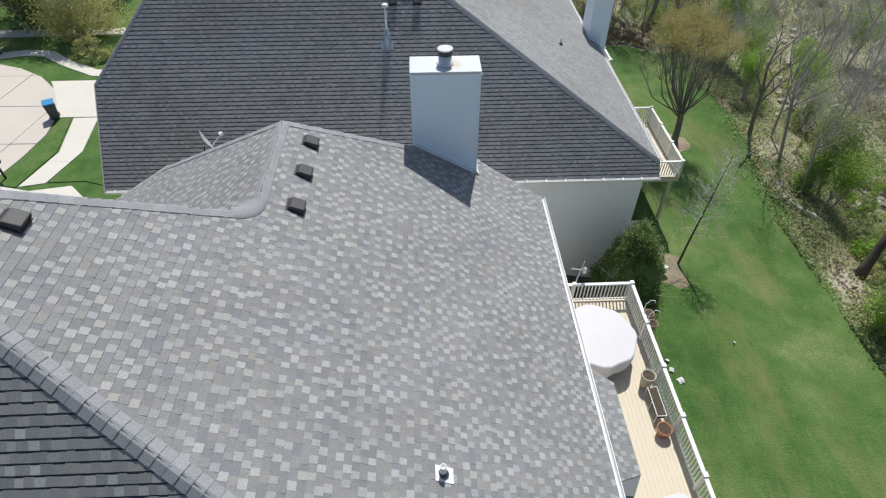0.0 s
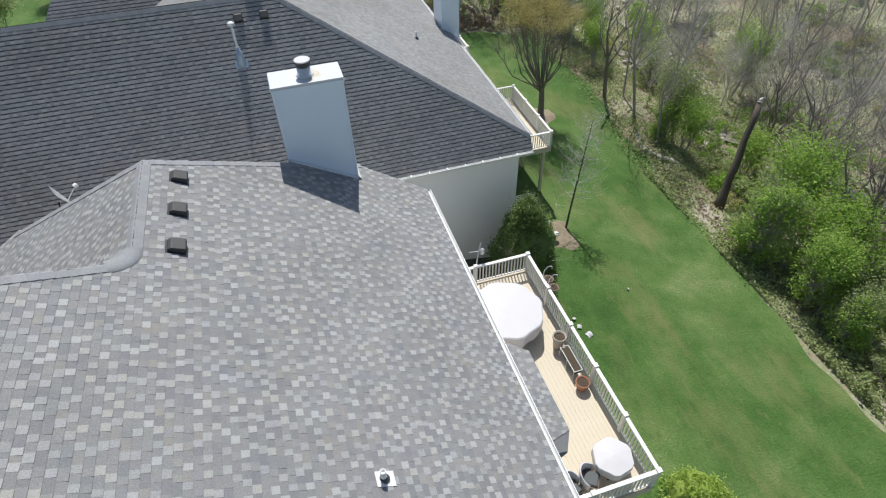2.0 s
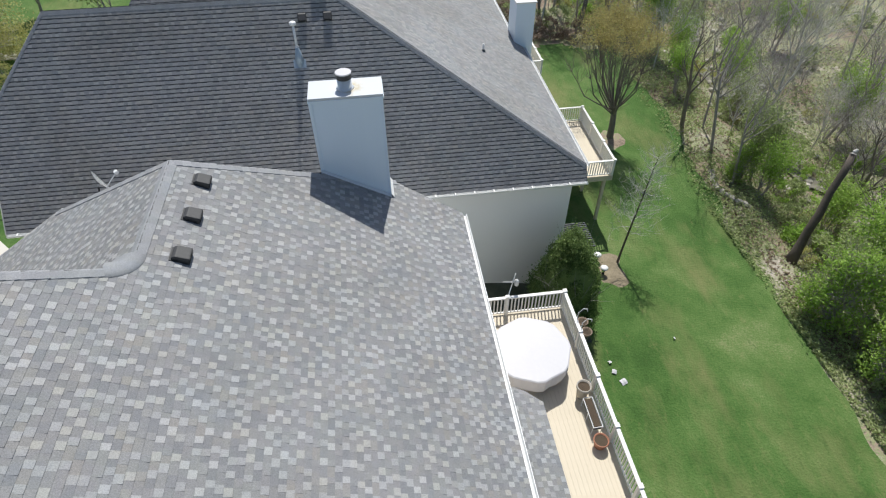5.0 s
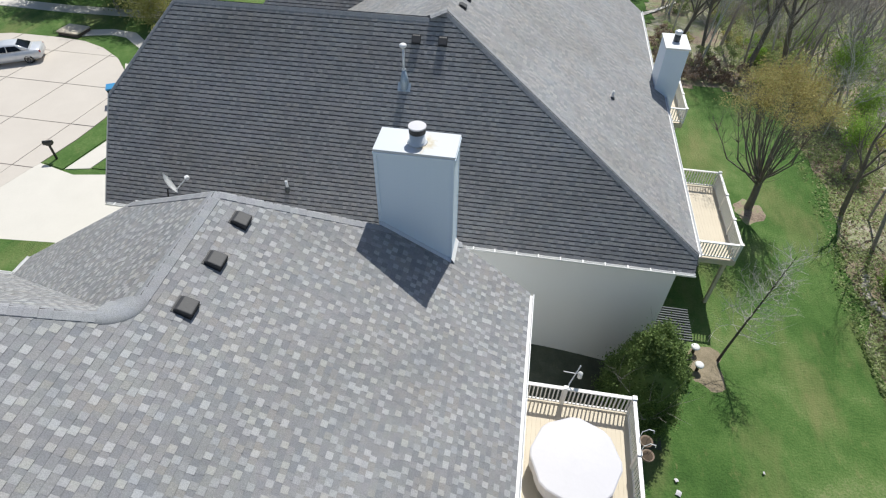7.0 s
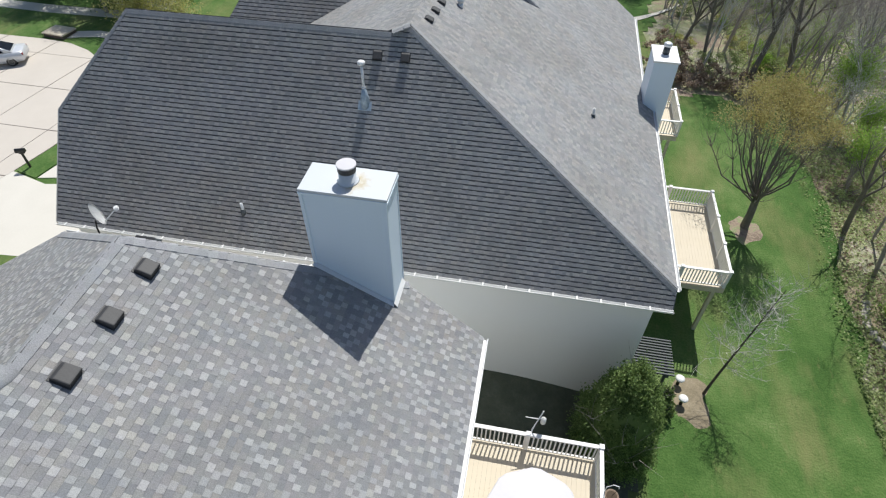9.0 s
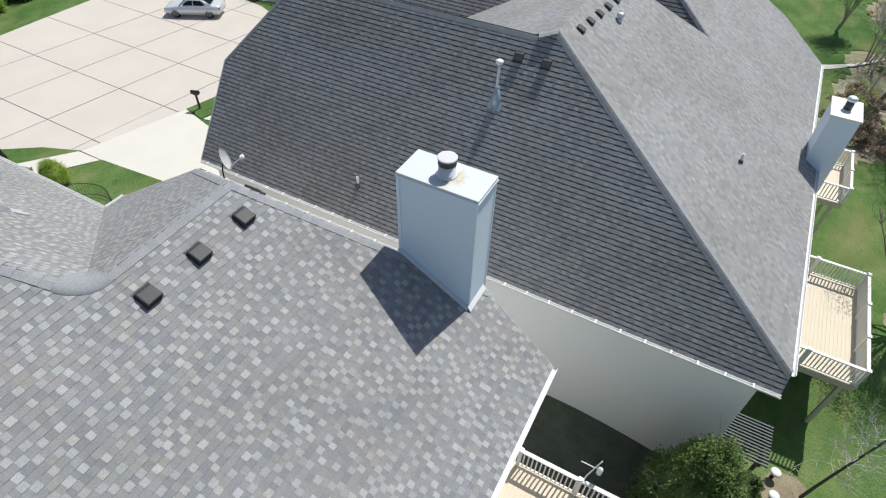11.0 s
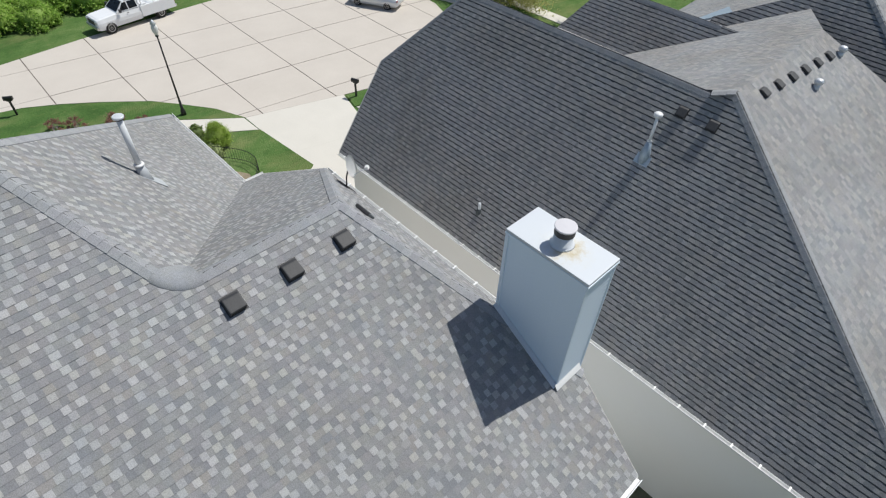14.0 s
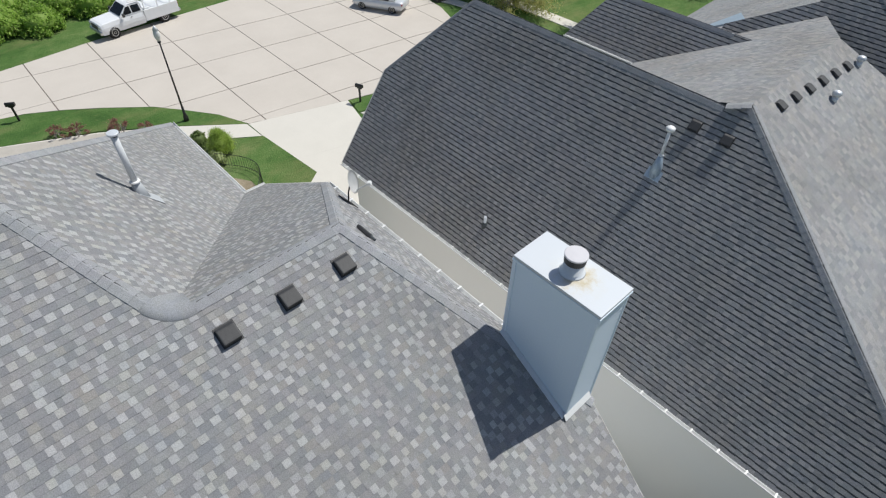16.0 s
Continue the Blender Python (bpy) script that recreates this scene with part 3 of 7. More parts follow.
def gutter(house, a, b, out, brackets=0.0, label="white metal gutter"):
    """A white box gutter with an open trough from a to b; out is the way from the roof."""
    a, b, out = Vector(a), Vector(b), Vector(out).normalized()
    prof = [(0.0, 0.0), (0.0, -0.11), (0.085, -0.11), (0.12, -0.04), (0.12, 0.0), (0.105, 0.0), (0.105, -0.035), (0.075, -0.095), (0.012, -0.095), (0.012, 0.0)]
    bm = bmesh.new()
    rows = [[bm.verts.new(q + out * x + Vector((0, 0, z))) for x, z in prof] for q in (a, b)]
    m = len(prof)
    for i in range(m):
        bm.faces.new((rows[0][i], rows[0][(i + 1) % m], rows[1][(i + 1) % m], rows[1][i]))
    bm.faces.new(rows[0])
    bm.faces.new(rows[1][::-1])
    bmesh.ops.recalc_face_normals(bm, faces=bm.faces)
    g = part("gutter", bm, WHITE, house, label)
    if brackets:
        way, n = (b - a).normalized(), int((b - a).length / brackets)
        side = Vector((abs(way.x) * 0.022 + abs(out.x) * 0.09, abs(way.y) * 0.022 + abs(out.y) * 0.09, 0.012))
        for i in range(n):
            c = a + way * brackets * (i + 0.5) + out * 0.05 + Vector((0, 0, 0.012))
            part("gutter_bracket", box(c.x - side.x, c.x + side.x, c.y - side.y, c.y + side.y, c.z - 0.008, c.z + 0.008), WHITE, g)
    return g


def wall(house, name, x0, x1, y0, y1, z0, z1, material, label=""):
    return part(name, box(x0, x1, y0, y1, z0, z1), material, house, label)


# ---- the near house ----
house = thing("house", "one-storey house with a large weathered grey shingle roof", "house")
E, W_, N_, S_ = 7 / 12, 0.655, 1.24, 1.03
RZ, RX = 13.19, -3.77                                     # wing ridge
HX, HZ = -7.1, RZ + E * (RX + 7.1)                        # main ridge
PY, AY = 9.03, 12.52                                      # wing ridge from the main roof to its clipped end
MY0, MY1 = 5.66, PY - (HZ - RZ) / N_                      # main ridge, south and north ends
EX = 3.45
EZ = RZ - E * (EX - RX)
SY = MY0 - (HZ - EZ) / S_
WX = -20.9
WZ = HZ - 0.635 * (HX - WX)
NY = MY1 + (HZ - WZ) / N_
IX = RX - (RZ - WZ) / W_                                  # inner corner of the eaves
CY = 14.95
CZ = RZ - N_ * (CY - AY)
CE, CW = RX + (RZ - CZ) / E, RX - (RZ - CZ) / W_
WY = 15.45                                                # west rake of the wing
NEAR = lambda q: -1.8 < q.x < 1.2 and 6.9 < q.y < 9.4
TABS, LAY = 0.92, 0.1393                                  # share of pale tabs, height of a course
# the east slope is laid in convex pieces in one plane
ES = lambda x, y: (x, y, RZ - E * (x - RX))
t_s = (RX - HX) / (EX - HX)
sy_at = MY0 + (SY - MY0) * t_s
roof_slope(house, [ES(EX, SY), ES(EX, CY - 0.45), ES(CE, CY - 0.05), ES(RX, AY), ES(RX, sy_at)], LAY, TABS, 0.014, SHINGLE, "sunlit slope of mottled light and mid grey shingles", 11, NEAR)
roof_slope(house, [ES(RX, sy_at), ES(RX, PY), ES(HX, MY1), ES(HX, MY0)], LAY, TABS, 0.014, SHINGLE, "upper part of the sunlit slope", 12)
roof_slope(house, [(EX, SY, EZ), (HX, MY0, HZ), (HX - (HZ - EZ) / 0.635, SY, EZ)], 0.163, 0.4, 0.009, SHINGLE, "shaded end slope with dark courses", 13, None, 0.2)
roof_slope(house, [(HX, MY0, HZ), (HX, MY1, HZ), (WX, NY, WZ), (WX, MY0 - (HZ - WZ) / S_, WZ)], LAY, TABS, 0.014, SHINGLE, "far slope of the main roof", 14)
# more pale tabs on the next three slopes: light put into their colour
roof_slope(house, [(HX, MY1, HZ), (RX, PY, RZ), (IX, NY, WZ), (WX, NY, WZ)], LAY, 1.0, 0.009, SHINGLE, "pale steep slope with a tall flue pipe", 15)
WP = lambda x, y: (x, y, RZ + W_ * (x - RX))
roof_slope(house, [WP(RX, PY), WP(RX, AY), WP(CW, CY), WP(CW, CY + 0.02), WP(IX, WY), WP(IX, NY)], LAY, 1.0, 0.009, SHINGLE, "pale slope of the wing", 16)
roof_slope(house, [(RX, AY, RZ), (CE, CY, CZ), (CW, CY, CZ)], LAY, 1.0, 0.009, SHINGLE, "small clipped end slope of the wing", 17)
pE, pW, pN, pS = (E, 0, 1), (-W_, 0, 1), (0, N_, 1), (0, -S_, 1)
dE, dW, dN, dS = (1, 0, -E), (-1, 0, -W_), (0, 1, -N_), (0, -1, -S_)
ridge_cap(house, (RX, AY, RZ), (RX, PY + 0.38, RZ), dE, dW, SHINGLE, 1)
BEND = Vector((RX, PY, RZ)).lerp(Vector((HX, MY1, HZ)), 0.105)
ridge_cap(house, BEND, (HX, MY1, HZ), (0.42, -0.9, -0.25), (-0.42, 0.9, -0.75), SHINGLE, 2, planes=(pE, pN))
ridge_cap(house, (HX, MY1, HZ), (HX, MY0, HZ), dE, dW, SHINGLE, 3)
# the wing's ridge bends into the main hip over a rounded saddle
bm = bmesh.new()
p0, p1, p2, up_e = Vector((RX, PY + 0.42, RZ)), Vector((RX, PY, RZ)), BEND, Vector((E, 0, 1)).normalized()
prev = None
for k in range(11):
    u = k / 10
    c = p0 * (1 - u) ** 2 + p1 * 2 * u * (1 - u) + p2 * u * u
    tan = ((p1 - p0) * (1 - u) + (p2 - p1) * u).normalized()
    side = up_e.cross(tan).normalized()
    side = side if side.x < 0 else -side
    cur = [bm.verts.new(q) for q in (c - side * 0.2 + up_e * 0.005, c - side * 0.19 + up_e * 0.022, c - side * 0.06 + up_e * 0.03, c + side * 0.08 + up_e * 0.01, c + side * 0.26 - Vector((0, 0, 0.13)), c + side * 0.55 - Vector((0, 0, 0.40)))]
    if prev:
        for i in range(5):
            bm.faces.new((prev[i], prev[i + 1], cur[i + 1], cur[i]))
    prev = cur
bmesh.ops.recalc_face_normals(bm, faces=bm.faces)
part("saddle_cap", bm, SHINGLE_CAP, house, "smooth rounded cap where ridge and hip meet", True)
ridge_cap(house, (EX, SY, EZ), (HX, MY0, HZ), (0.49, 0.87, -0.29), (-0.49, -0.87, -0.4), SHINGLE, 4, planes=(pE, pS))
ridge_cap(house, (CE, CY, CZ), (RX, AY, RZ), (0.43, -0.7, -0.25), (-0.43, 0.7, -0.9), SHINGLE, 5, planes=(pE, pN))
ridge_cap(house, (CW, CY, CZ), (RX, AY, RZ), (-0.43, -0.7, -0.28), (0.43, 0.7, -0.9), SHINGLE, 6, planes=(pW, pN))
ridge_cap(house, (WX, NY, WZ), (HX, MY1, HZ), (0.43, 0.7, -0.8), (-0.43, -0.7, -0.28), SHINGLE, 7, planes=(pN, (-0.635, 0, 1)))
gutter(house, (EX, SY, EZ - 0.01), (EX, CY - 0.45, EZ - 0.01), (1, 0, 0), 0.0)
gutter(house, (CW, CY, CZ - 0.01), (CE - 0.8, CY, CZ - 0.01), (0, 1, 0), 0.75)
gutter(house, (WX, NY, WZ + 0.025), (IX, NY, WZ + 0.025), (0, 1, 0))
gutter(house, (IX, NY, WZ + 0.025), (IX, WY, WZ + 0.025), (-1, 0, 0))
part("rake_board", plate([(EX, CY - 0.45, EZ - 0.02), (EX, CY - 0.425, EZ - 0.02), (CE, CY - 0.03, CZ - 0.02), (CE, CY - 0.055, CZ - 0.02)], 0.2), TRIM, house)
part("rake_board", plate([(IX, WY, WZ - 0.005), (CW, CY + 0.03, CZ - 0.005), (CW, CY + 0.07, CZ - 0.005), (IX, WY + 0.04, WZ - 0.005)], 0.2), TRIM, house)
part("fascia", box(EX - 0.03, EX - 0.002, SY + 0.1, CY - 0.5, EZ - 0.2, EZ - 0.012), WHITE, house)
for nm, a in (("east_wall", (2.95, 3.15, 0.3, 14.4, -0.3, EZ - 0.05)), ("north_wall", (-13.2, 2.945, 14.2, 14.4, 0.6, WZ + 0.1)), ("west_wall", (-20.4, -20.2, 0.3, 14.0, 0.7, WZ)), ("south_wall", (-20.195, 2.945, 0.3, 0.5, 0.2, WZ))):
    wall(house, nm, *a, BEIGE)
bm = bmesh.new()
prof = [(-13.1, WZ + 0.11), (2.94, WZ + 0.11), (2.94, EZ + 0.1), (CE, CZ - 0.25), (CW, CZ - 0.25)]
fr, bk = [bm.verts.new((x, 14.39, z)) for x, z in prof], [bm.verts.new((x, 14.21, z)) for x, z in prof]
bm.faces.new(fr)
bm.faces.new(bk[::-1])
for i in range(5):
    bm.faces.new((fr[i], fr[(i + 1) % 5], bk[(i + 1) % 5], bk[i]))
bmesh.ops.recalc_face_normals(bm, faces=bm.faces)
part("gable_wall", bm, BEIGE, house)

# Bay with its own low roof over the deck
bz0, bz1 = 7.0, 7.62
roof_slope(house, [(3.2, 9.3, bz1), (4.75, 8.72, bz0), (4.75, 6.1, bz0), (3.2, 5.5, bz1)], LAY, TABS, 0.014, SHINGLE, "low shingled roof over the bay", 18)
part("bay_roof_cheek", plate([(3.2, 9.3, bz1 - 0.01), (3.2, 9.62, bz0 - 0.01), (4.35, 9.12, bz0 - 0.01), (4.75, 8.72, bz0 - 0.01)], 0.1), SHINGLE, house)
part("bay_roof_cheek", plate([(3.2, 5.5, bz1 - 0.01), (4.75, 6.1, bz0 - 0.01), (4.45, 5.6, bz0 - 0.01), (3.2, 5.2, bz0 - 0.01)], 0.1), SHINGLE, house)
part("bay_wall", slab([(3.16, 9.1), (4.1, 8.9), (4.42, 8.5), (4.42, 6.3), (4.1, 5.9), (3.16, 5.7)], 4.0, bz0 - 0.08), BEIGE, house)

# ---- the neighbouring house ----
nhouse = thing("house", "neighbouring house with a steep dark grey shingle roof", "house")
NS, NE = 1.31, 0.655
QY, QZ = 18.4, 6.68                                        # south eave
NX0, NX1 = -12.98, 9.24                                    # its ends
AX, APZ = -0.40, 13.1                                      # peak of the hip, above the front ridge
RGZ = 12.88
RGY = QY + (RGZ - QZ) / NS                                 # ridge behind the south slope
APY = QY + (APZ - QZ) / NS
ZE = 7.22                                                  # the back eave stands higher than the south one
HY = QY + (ZE - QZ) / NS
KZ = 9.95
KY = QY + (KZ - QZ) / NS
GX = -10.45                                                # ridge's clipped end
NPT = lambda x, z: (x, QY + (z - QZ) / NS, z)
NTABS, NPALE = 0.14, 0.05                                 # shares of pale tabs
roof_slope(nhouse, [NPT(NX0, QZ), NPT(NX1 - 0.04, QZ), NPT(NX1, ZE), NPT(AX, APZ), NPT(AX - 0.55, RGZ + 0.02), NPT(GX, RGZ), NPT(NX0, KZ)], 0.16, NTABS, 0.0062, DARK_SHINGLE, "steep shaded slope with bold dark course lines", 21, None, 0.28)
NEP = lambda x, y: (x, y, APZ - (APZ - ZE) / (NX1 - AX) * (x - AX))
roof_slope(nhouse, [NEP(AX, APY), NEP(NX1, HY), NEP(NX1, 31.4), NEP(3.64, 31.4), NEP(AX, 29.3)], 0.16, NPALE, 0.006, DARK_SHINGLE, "sunlit slope over the back deck", 22)
roof_slope(nhouse, [NEP(3.64, 31.4), NEP(8.82, 31.4), NEP(8.82, 39.2), NEP(6.4, 40.4), NEP(1.5, 39.6), NEP(-0.7, 33.6)], 0.16, NPALE, 0.006, DARK_SHINGLE, "further sunlit slope", 28)
# clipped west end, back slopes and the further wings
roof_slope(nhouse, [(NX0, KY, KZ), (GX, RGY, RGZ), (NX0, 2 * RGY - KY, KZ)], 0.16, NTABS, 0.014, DARK_SHINGLE, "clipped end slope", 23)
roof_slope(nhouse, [(GX, RGY, RGZ), (AX - 2.5, RGY, RGZ), (AX - 2.5, RGY + 4.2, RGZ - 3.4), (NX0, RGY + 4.2, RGZ - 3.4), (NX0, 2 * RGY - KY, KZ)], 0.16, NTABS, 0.014, DARK_SHINGLE, "back slope of the front wing", 24)
NWP = lambda x, y: (x, y, APZ + 0.01 + 0.5 * (x - AX))
roof_slope(nhouse, [NWP(AX, APY), NWP(AX, 29.3), NWP(-2.4, 34.2), NWP(-7.0, 30.4), NWP(-7.0, 25.5)], 0.16, NPALE, 0.006, DARK_SHINGLE, "pale slope behind the ridge", 25)
NSP = lambda x, y: (x, y, 9.9 + 1.3 * (y - 29.0))
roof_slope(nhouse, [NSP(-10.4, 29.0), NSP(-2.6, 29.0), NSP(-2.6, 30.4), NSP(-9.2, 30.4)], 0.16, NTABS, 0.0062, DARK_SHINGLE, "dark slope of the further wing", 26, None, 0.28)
ridge_cap(nhouse, NSP(-9.2, 30.4), NSP(-4.0, 30.4), (0, -1, -1.3), (0, 1, -0.6), DARK_SHINGLE, 36, 0.22, 0.16, 0.02)
gutter(nhouse, (-10.4, 28.99, 9.89), (-5.6, 28.99, 9.89), (0, -1, 0))
roof_slope(nhouse, [(-9.2, 30.4, 11.72), (-4.0, 30.4, 11.72), (-4.0, 36.0, 9.4), (-9.2, 36.0, 9.4)], 0.16, NTABS, 0.007, DARK_SHINGLE, "back of the further wing", 29)
NSQ = lambda x, y: (x, y, NEP(3.64, 0)[2] + 1.306 * (y - 31.4))
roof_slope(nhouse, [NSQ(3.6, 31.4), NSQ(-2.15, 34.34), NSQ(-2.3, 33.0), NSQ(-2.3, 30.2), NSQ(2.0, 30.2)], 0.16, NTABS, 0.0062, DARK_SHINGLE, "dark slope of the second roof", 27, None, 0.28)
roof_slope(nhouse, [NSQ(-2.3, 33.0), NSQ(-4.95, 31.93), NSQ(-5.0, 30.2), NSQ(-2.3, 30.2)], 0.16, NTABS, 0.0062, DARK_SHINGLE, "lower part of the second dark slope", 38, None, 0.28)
NWQ = lambda x, y: (x, y, 11.3 + 0.6 * (x + 4.4) + 0.05 * (y - 32.0))
roof_slope(nhouse, [NWQ(-2.3, 33.0), NWQ(-2.3, 40.0), NWQ(-8.8, 40.0), NWQ(-8.8, 31.9), NWQ(-4.95, 31.93)], 0.16, NPALE, 0.006, DARK_SHINGLE, "pale sunlit slope behind the far wing", 39)
part("skylight_curb", plate([NWQ(-6.6, 33.2), NWQ(-4.6, 33.0), NWQ(-5.4, 34.6)], -0.08), LEAD, nhouse, "blue-grey metal cricket")
ridge_cap(nhouse, NSQ(3.6, 31.4), NSQ(-2.15, 34.34), (-0.44, -0.8, -0.75), (0.44, 0.9, -0.3), DARK_SHINGLE, 35, 0.22, 0.17, 0.03, ((0, -1.306, 1), ((APZ - ZE) / (NX1 - AX), 0, 1)))
nS, nE = (0, -1, -NS), (1, 0, -NE)
pNE = ((APZ - ZE) / (NX1 - AX), 0, 1)
ridge_cap(nhouse, (GX, RGY, RGZ), (AX - 0.5, RGY, RGZ), nS, (0, 1, -0.8), DARK_SHINGLE, 31, 0.22, 0.18, 0.02, ((0, -NS, 1), (0, 0.8, 1)))
ridge_cap(nhouse, (AX - 0.55, RGY + 0.02, RGZ), (AX, APY, APZ), (-0.2, -0.9, -0.4), (-0.4, 0.9, -0.3), DARK_SHINGLE, 37, 0.2, 0.16, 0.05)
ridge_cap(nhouse, NPT(NX1, ZE), (AX, APY, APZ), (-0.44, -0.8, -0.75), (0.44, 0.9, -0.3), DARK_SHINGLE, 32, 0.22, 0.17, 0.02, ((0, -NS, 1), pNE))
ridge_cap(nhouse, (NX0, KY, KZ), (GX, RGY, RGZ), (0.5, -0.6, -0.7), (-0.7, 0.5, -0.7), DARK_SHINGLE, 34, 0.22, 0.1, 0.022, ((0, -NS, 1), (-(RGZ - KZ) / (GX - NX0), 0, 1)))
gutter(nhouse, (NX0 + 0.02, QY - 0.005, QZ - 0.005), (NX1, QY - 0.005, QZ - 0.005), (0, -1, 0), 0.78, "white gutter with strap hangers")
gutter(nhouse, (NX1 + 0.005, HY, ZE - 0.005), (NX1 + 0.005, 31.4, ZE - 0.005), (1, 0, 0), 0.0)
gutter(nhouse, (8.825, 31.4, NEP(8.82, 0)[2] - 0.005), (8.825, 39.2, NEP(8.82, 0)[2] - 0.005), (1, 0, 0), 0.0)
part("rake_board", plate([(NX1 - 0.035, QY, QZ), (NX1 - 0.01, QY, QZ), (NX1 + 0.005, HY, ZE), (NX1 - 0.02, HY, ZE)], 0.18), BINGREY, nhouse, "dark end board of the low eave")
part("rake_board", plate([(NX0 - 0.04, QY, QZ), (NX0 - 0.002, QY, QZ), (NX0 - 0.002, KY, KZ), (NX0 - 0.04, KY, KZ)], 0.2), TRIM, nhouse)
wall(nhouse, "south_wall", -12.7, 8.8, 18.8, 19.05, 0.0, QZ - 0.02, BEIGE, "plain beige shaded side wall")
wall(nhouse, "east_wall", 8.6, 8.8, 19.055, 40.5, -0.4, QZ + 0.35, BEIGE)
wall(nhouse, "west_wall", -12.7, -12.5, 19.055, 28.0, 0.4, QZ, BEIGE)
bm = bmesh.new()
prof = [(19.06, QZ + 0.01), (KY, KZ - 0.2), (2 * RGY - KY, KZ - 0.2), (28.0, QZ + 0.01)]
a, b = [bm.verts.new((-12.7, y, z)) for y, z in prof], [bm.verts.new((-12.5, y, z)) for y, z in prof]
bm.faces.new(a)
bm.faces.new(b[::-1])
for i in range(4):
    bm.faces.new((a[i], a[(i + 1) % 4], b[(i + 1) % 4], b[i]))
bmesh.ops.recalc_face_normals(bm, faces=bm.faces)
part("gable_wall", bm, BEIGE, nhouse)

# ---- street side ----
solo("lawn", slab([(-400, -300), (2.5, -300), (2.5, 500), (-400, 500)], 0.5, 0.785), GRASS, "green front lawn round the houses", "lawn", kind="structure")
FZ = 0.80
ROAD = [(-38.2, 7.0), (-37.3, 10.5), (-36.3, 12.3), (-34.9, 14.3), (-32.9, 16.8), (-31.3, 18.1), (-29.2, 19.6), (-27.0, 20.5), (-25.2, 26.9), (-24.6, 29.5), (-24.3, 32.0),
        (-24.6, 34.2), (-25.4, 36.2), (-26.4, 38.0), (-28.2, 39.9), (-30.3, 41.3), (-32.4, 42.1), (-34.9, 42.4), (-39.0, 42.4), (-45.4, 40.5), (-45.4, 30.0), (-45.2, 22.0), (-44.9, 16.9), (-43.9, 7.0)]
solo("kerb_bed", slab(ROAD, 0.6, 0.796), JOINT, "dark joint bed under the street slabs", "road base", kind="structure")


def cut_slabs(outline, z, lines, gap, material, parent, name="slab"):
    """Cuts a plate along straight joints and makes a slab of each piece."""
    bm = bmesh.new()
    bm.faces.new([bm.verts.new((x, y, z)) for x, y in outline])
    for (px, py), (nx, ny) in lines:
        bmesh.ops.bisect_plane(bm, geom=list(bm.verts) + list(bm.edges) + list(bm.faces), plane_co=(px, py, 0), plane_no=(nx, ny, 0))
    bmesh.ops.recalc_face_normals(bm, faces=bm.faces)
    cells = [[v.co.copy() for v in f.verts] for f in bm.faces]
    bm.free()
    for cell in cells:
        c = sum(cell, Vector()) / len(cell)
        pts = []
        for q in cell:
            d = (q - c).to_2d()
            pts.append((q.x - d.x / max(d.length, 0.1) * gap, q.y - d.y / max(d.length, 0.1) * gap))
        part(name, slab(pts, z - 0.06, z + random.Random(c.x).uniform(-0.003, 0.003)), material, parent)


road = thing("road", "pale concrete cul-de-sac cast in jointed slabs", "road", kind="structure")
turn = math.radians(8)
jx, jy = (math.cos(turn), -math.sin(turn)), (math.sin(math.radians(1)), math.cos(math.radians(1)))
cut_slabs(ROAD, FZ + 0.02, [((x, 20.0), jx) for x in (-41.2, -36.6, -31.9, -27.6)] + [((-36.0, y), jy) for y in (12.2, 16.75, 21.75, 26.6, 31.2, 35.8, 40.2)], 0.042, CONCRETE, road)
drive = thing("driveway", "bright concrete driveway between the two houses", "driveway", kind="structure")
cut_slabs([(-27.0, 20.5), (-25.2, 26.9), (-22.6, 26.2), (-20.4, 26.6), (-18.0, 24.2), (-13.0, 24.2), (-13.0, 17.0), (-16.2, 17.6), (-19.3, 19.9), (-20.0, 20.9), (-25.2, 20.5)], FZ + 0.024, [((-22.0, 20), (1, -0.25))], 0.005, WALKWAY, drive)
walk_way = thing("sidewalk", "pale concrete front walk", "walkway", kind="structure")
cut_slabs([(-27.05, 20.42), (-25.25, 20.45), (-26.5, 18.6), (-28.3, 16.3), (-30.8, 12.8), (-33, 8), (-34.4, 8.3), (-32.1, 13.2), (-29.5, 17.2)], FZ + 0.03, [((-26.8, 19.2), (1, 0.8)), ((-29, 16.5), (1, 0.9)), ((-31.3, 13.3), (1, 1))], 0.005, WALKWAY, walk_way)
cut_slabs([(-23.4, 26.6), (-22.0, 26.9), (-21.2, 30.0), (-21.8, 34.0), (-23.4, 34.0), (-22.6, 30.0)], FZ + 0.03, [((-22, 29), (0.1, 1)), ((-22, 31.5), (0.1, 1))], 0.005, WALKWAY, walk_way)
cut_slabs([(-24.75, 34.1), (-20.0, 34.1), (-20.0, 39.2), (-27.2, 39.2), (-26.3, 37.7), (-25.4, 36.0)], FZ + 0.026, [((-22.6, 35), (1, 0))], 0.005, WALKWAY, drive)
cut_slabs([(-33.6, 42.7), (-32.2, 43.2), (-31.0, 43.5), (-29.6, 43.3), (-27.4, 41.6), (-24.6, 39.9), (-21, 39.6), (-21, 40.6), (-24.6, 40.9), (-27.2, 42.5), (-29.2, 44.2), (-31.4, 44.5), (-33.8, 43.9)], FZ + 0.03, [((-24.0, 41), (1, 0)), ((-26.6, 42), (1, -0.8)), ((-29, 43.5), (1, -0.6)), ((-31, 44), (1, 0))], 0.005, WALKWAY, walk_way)
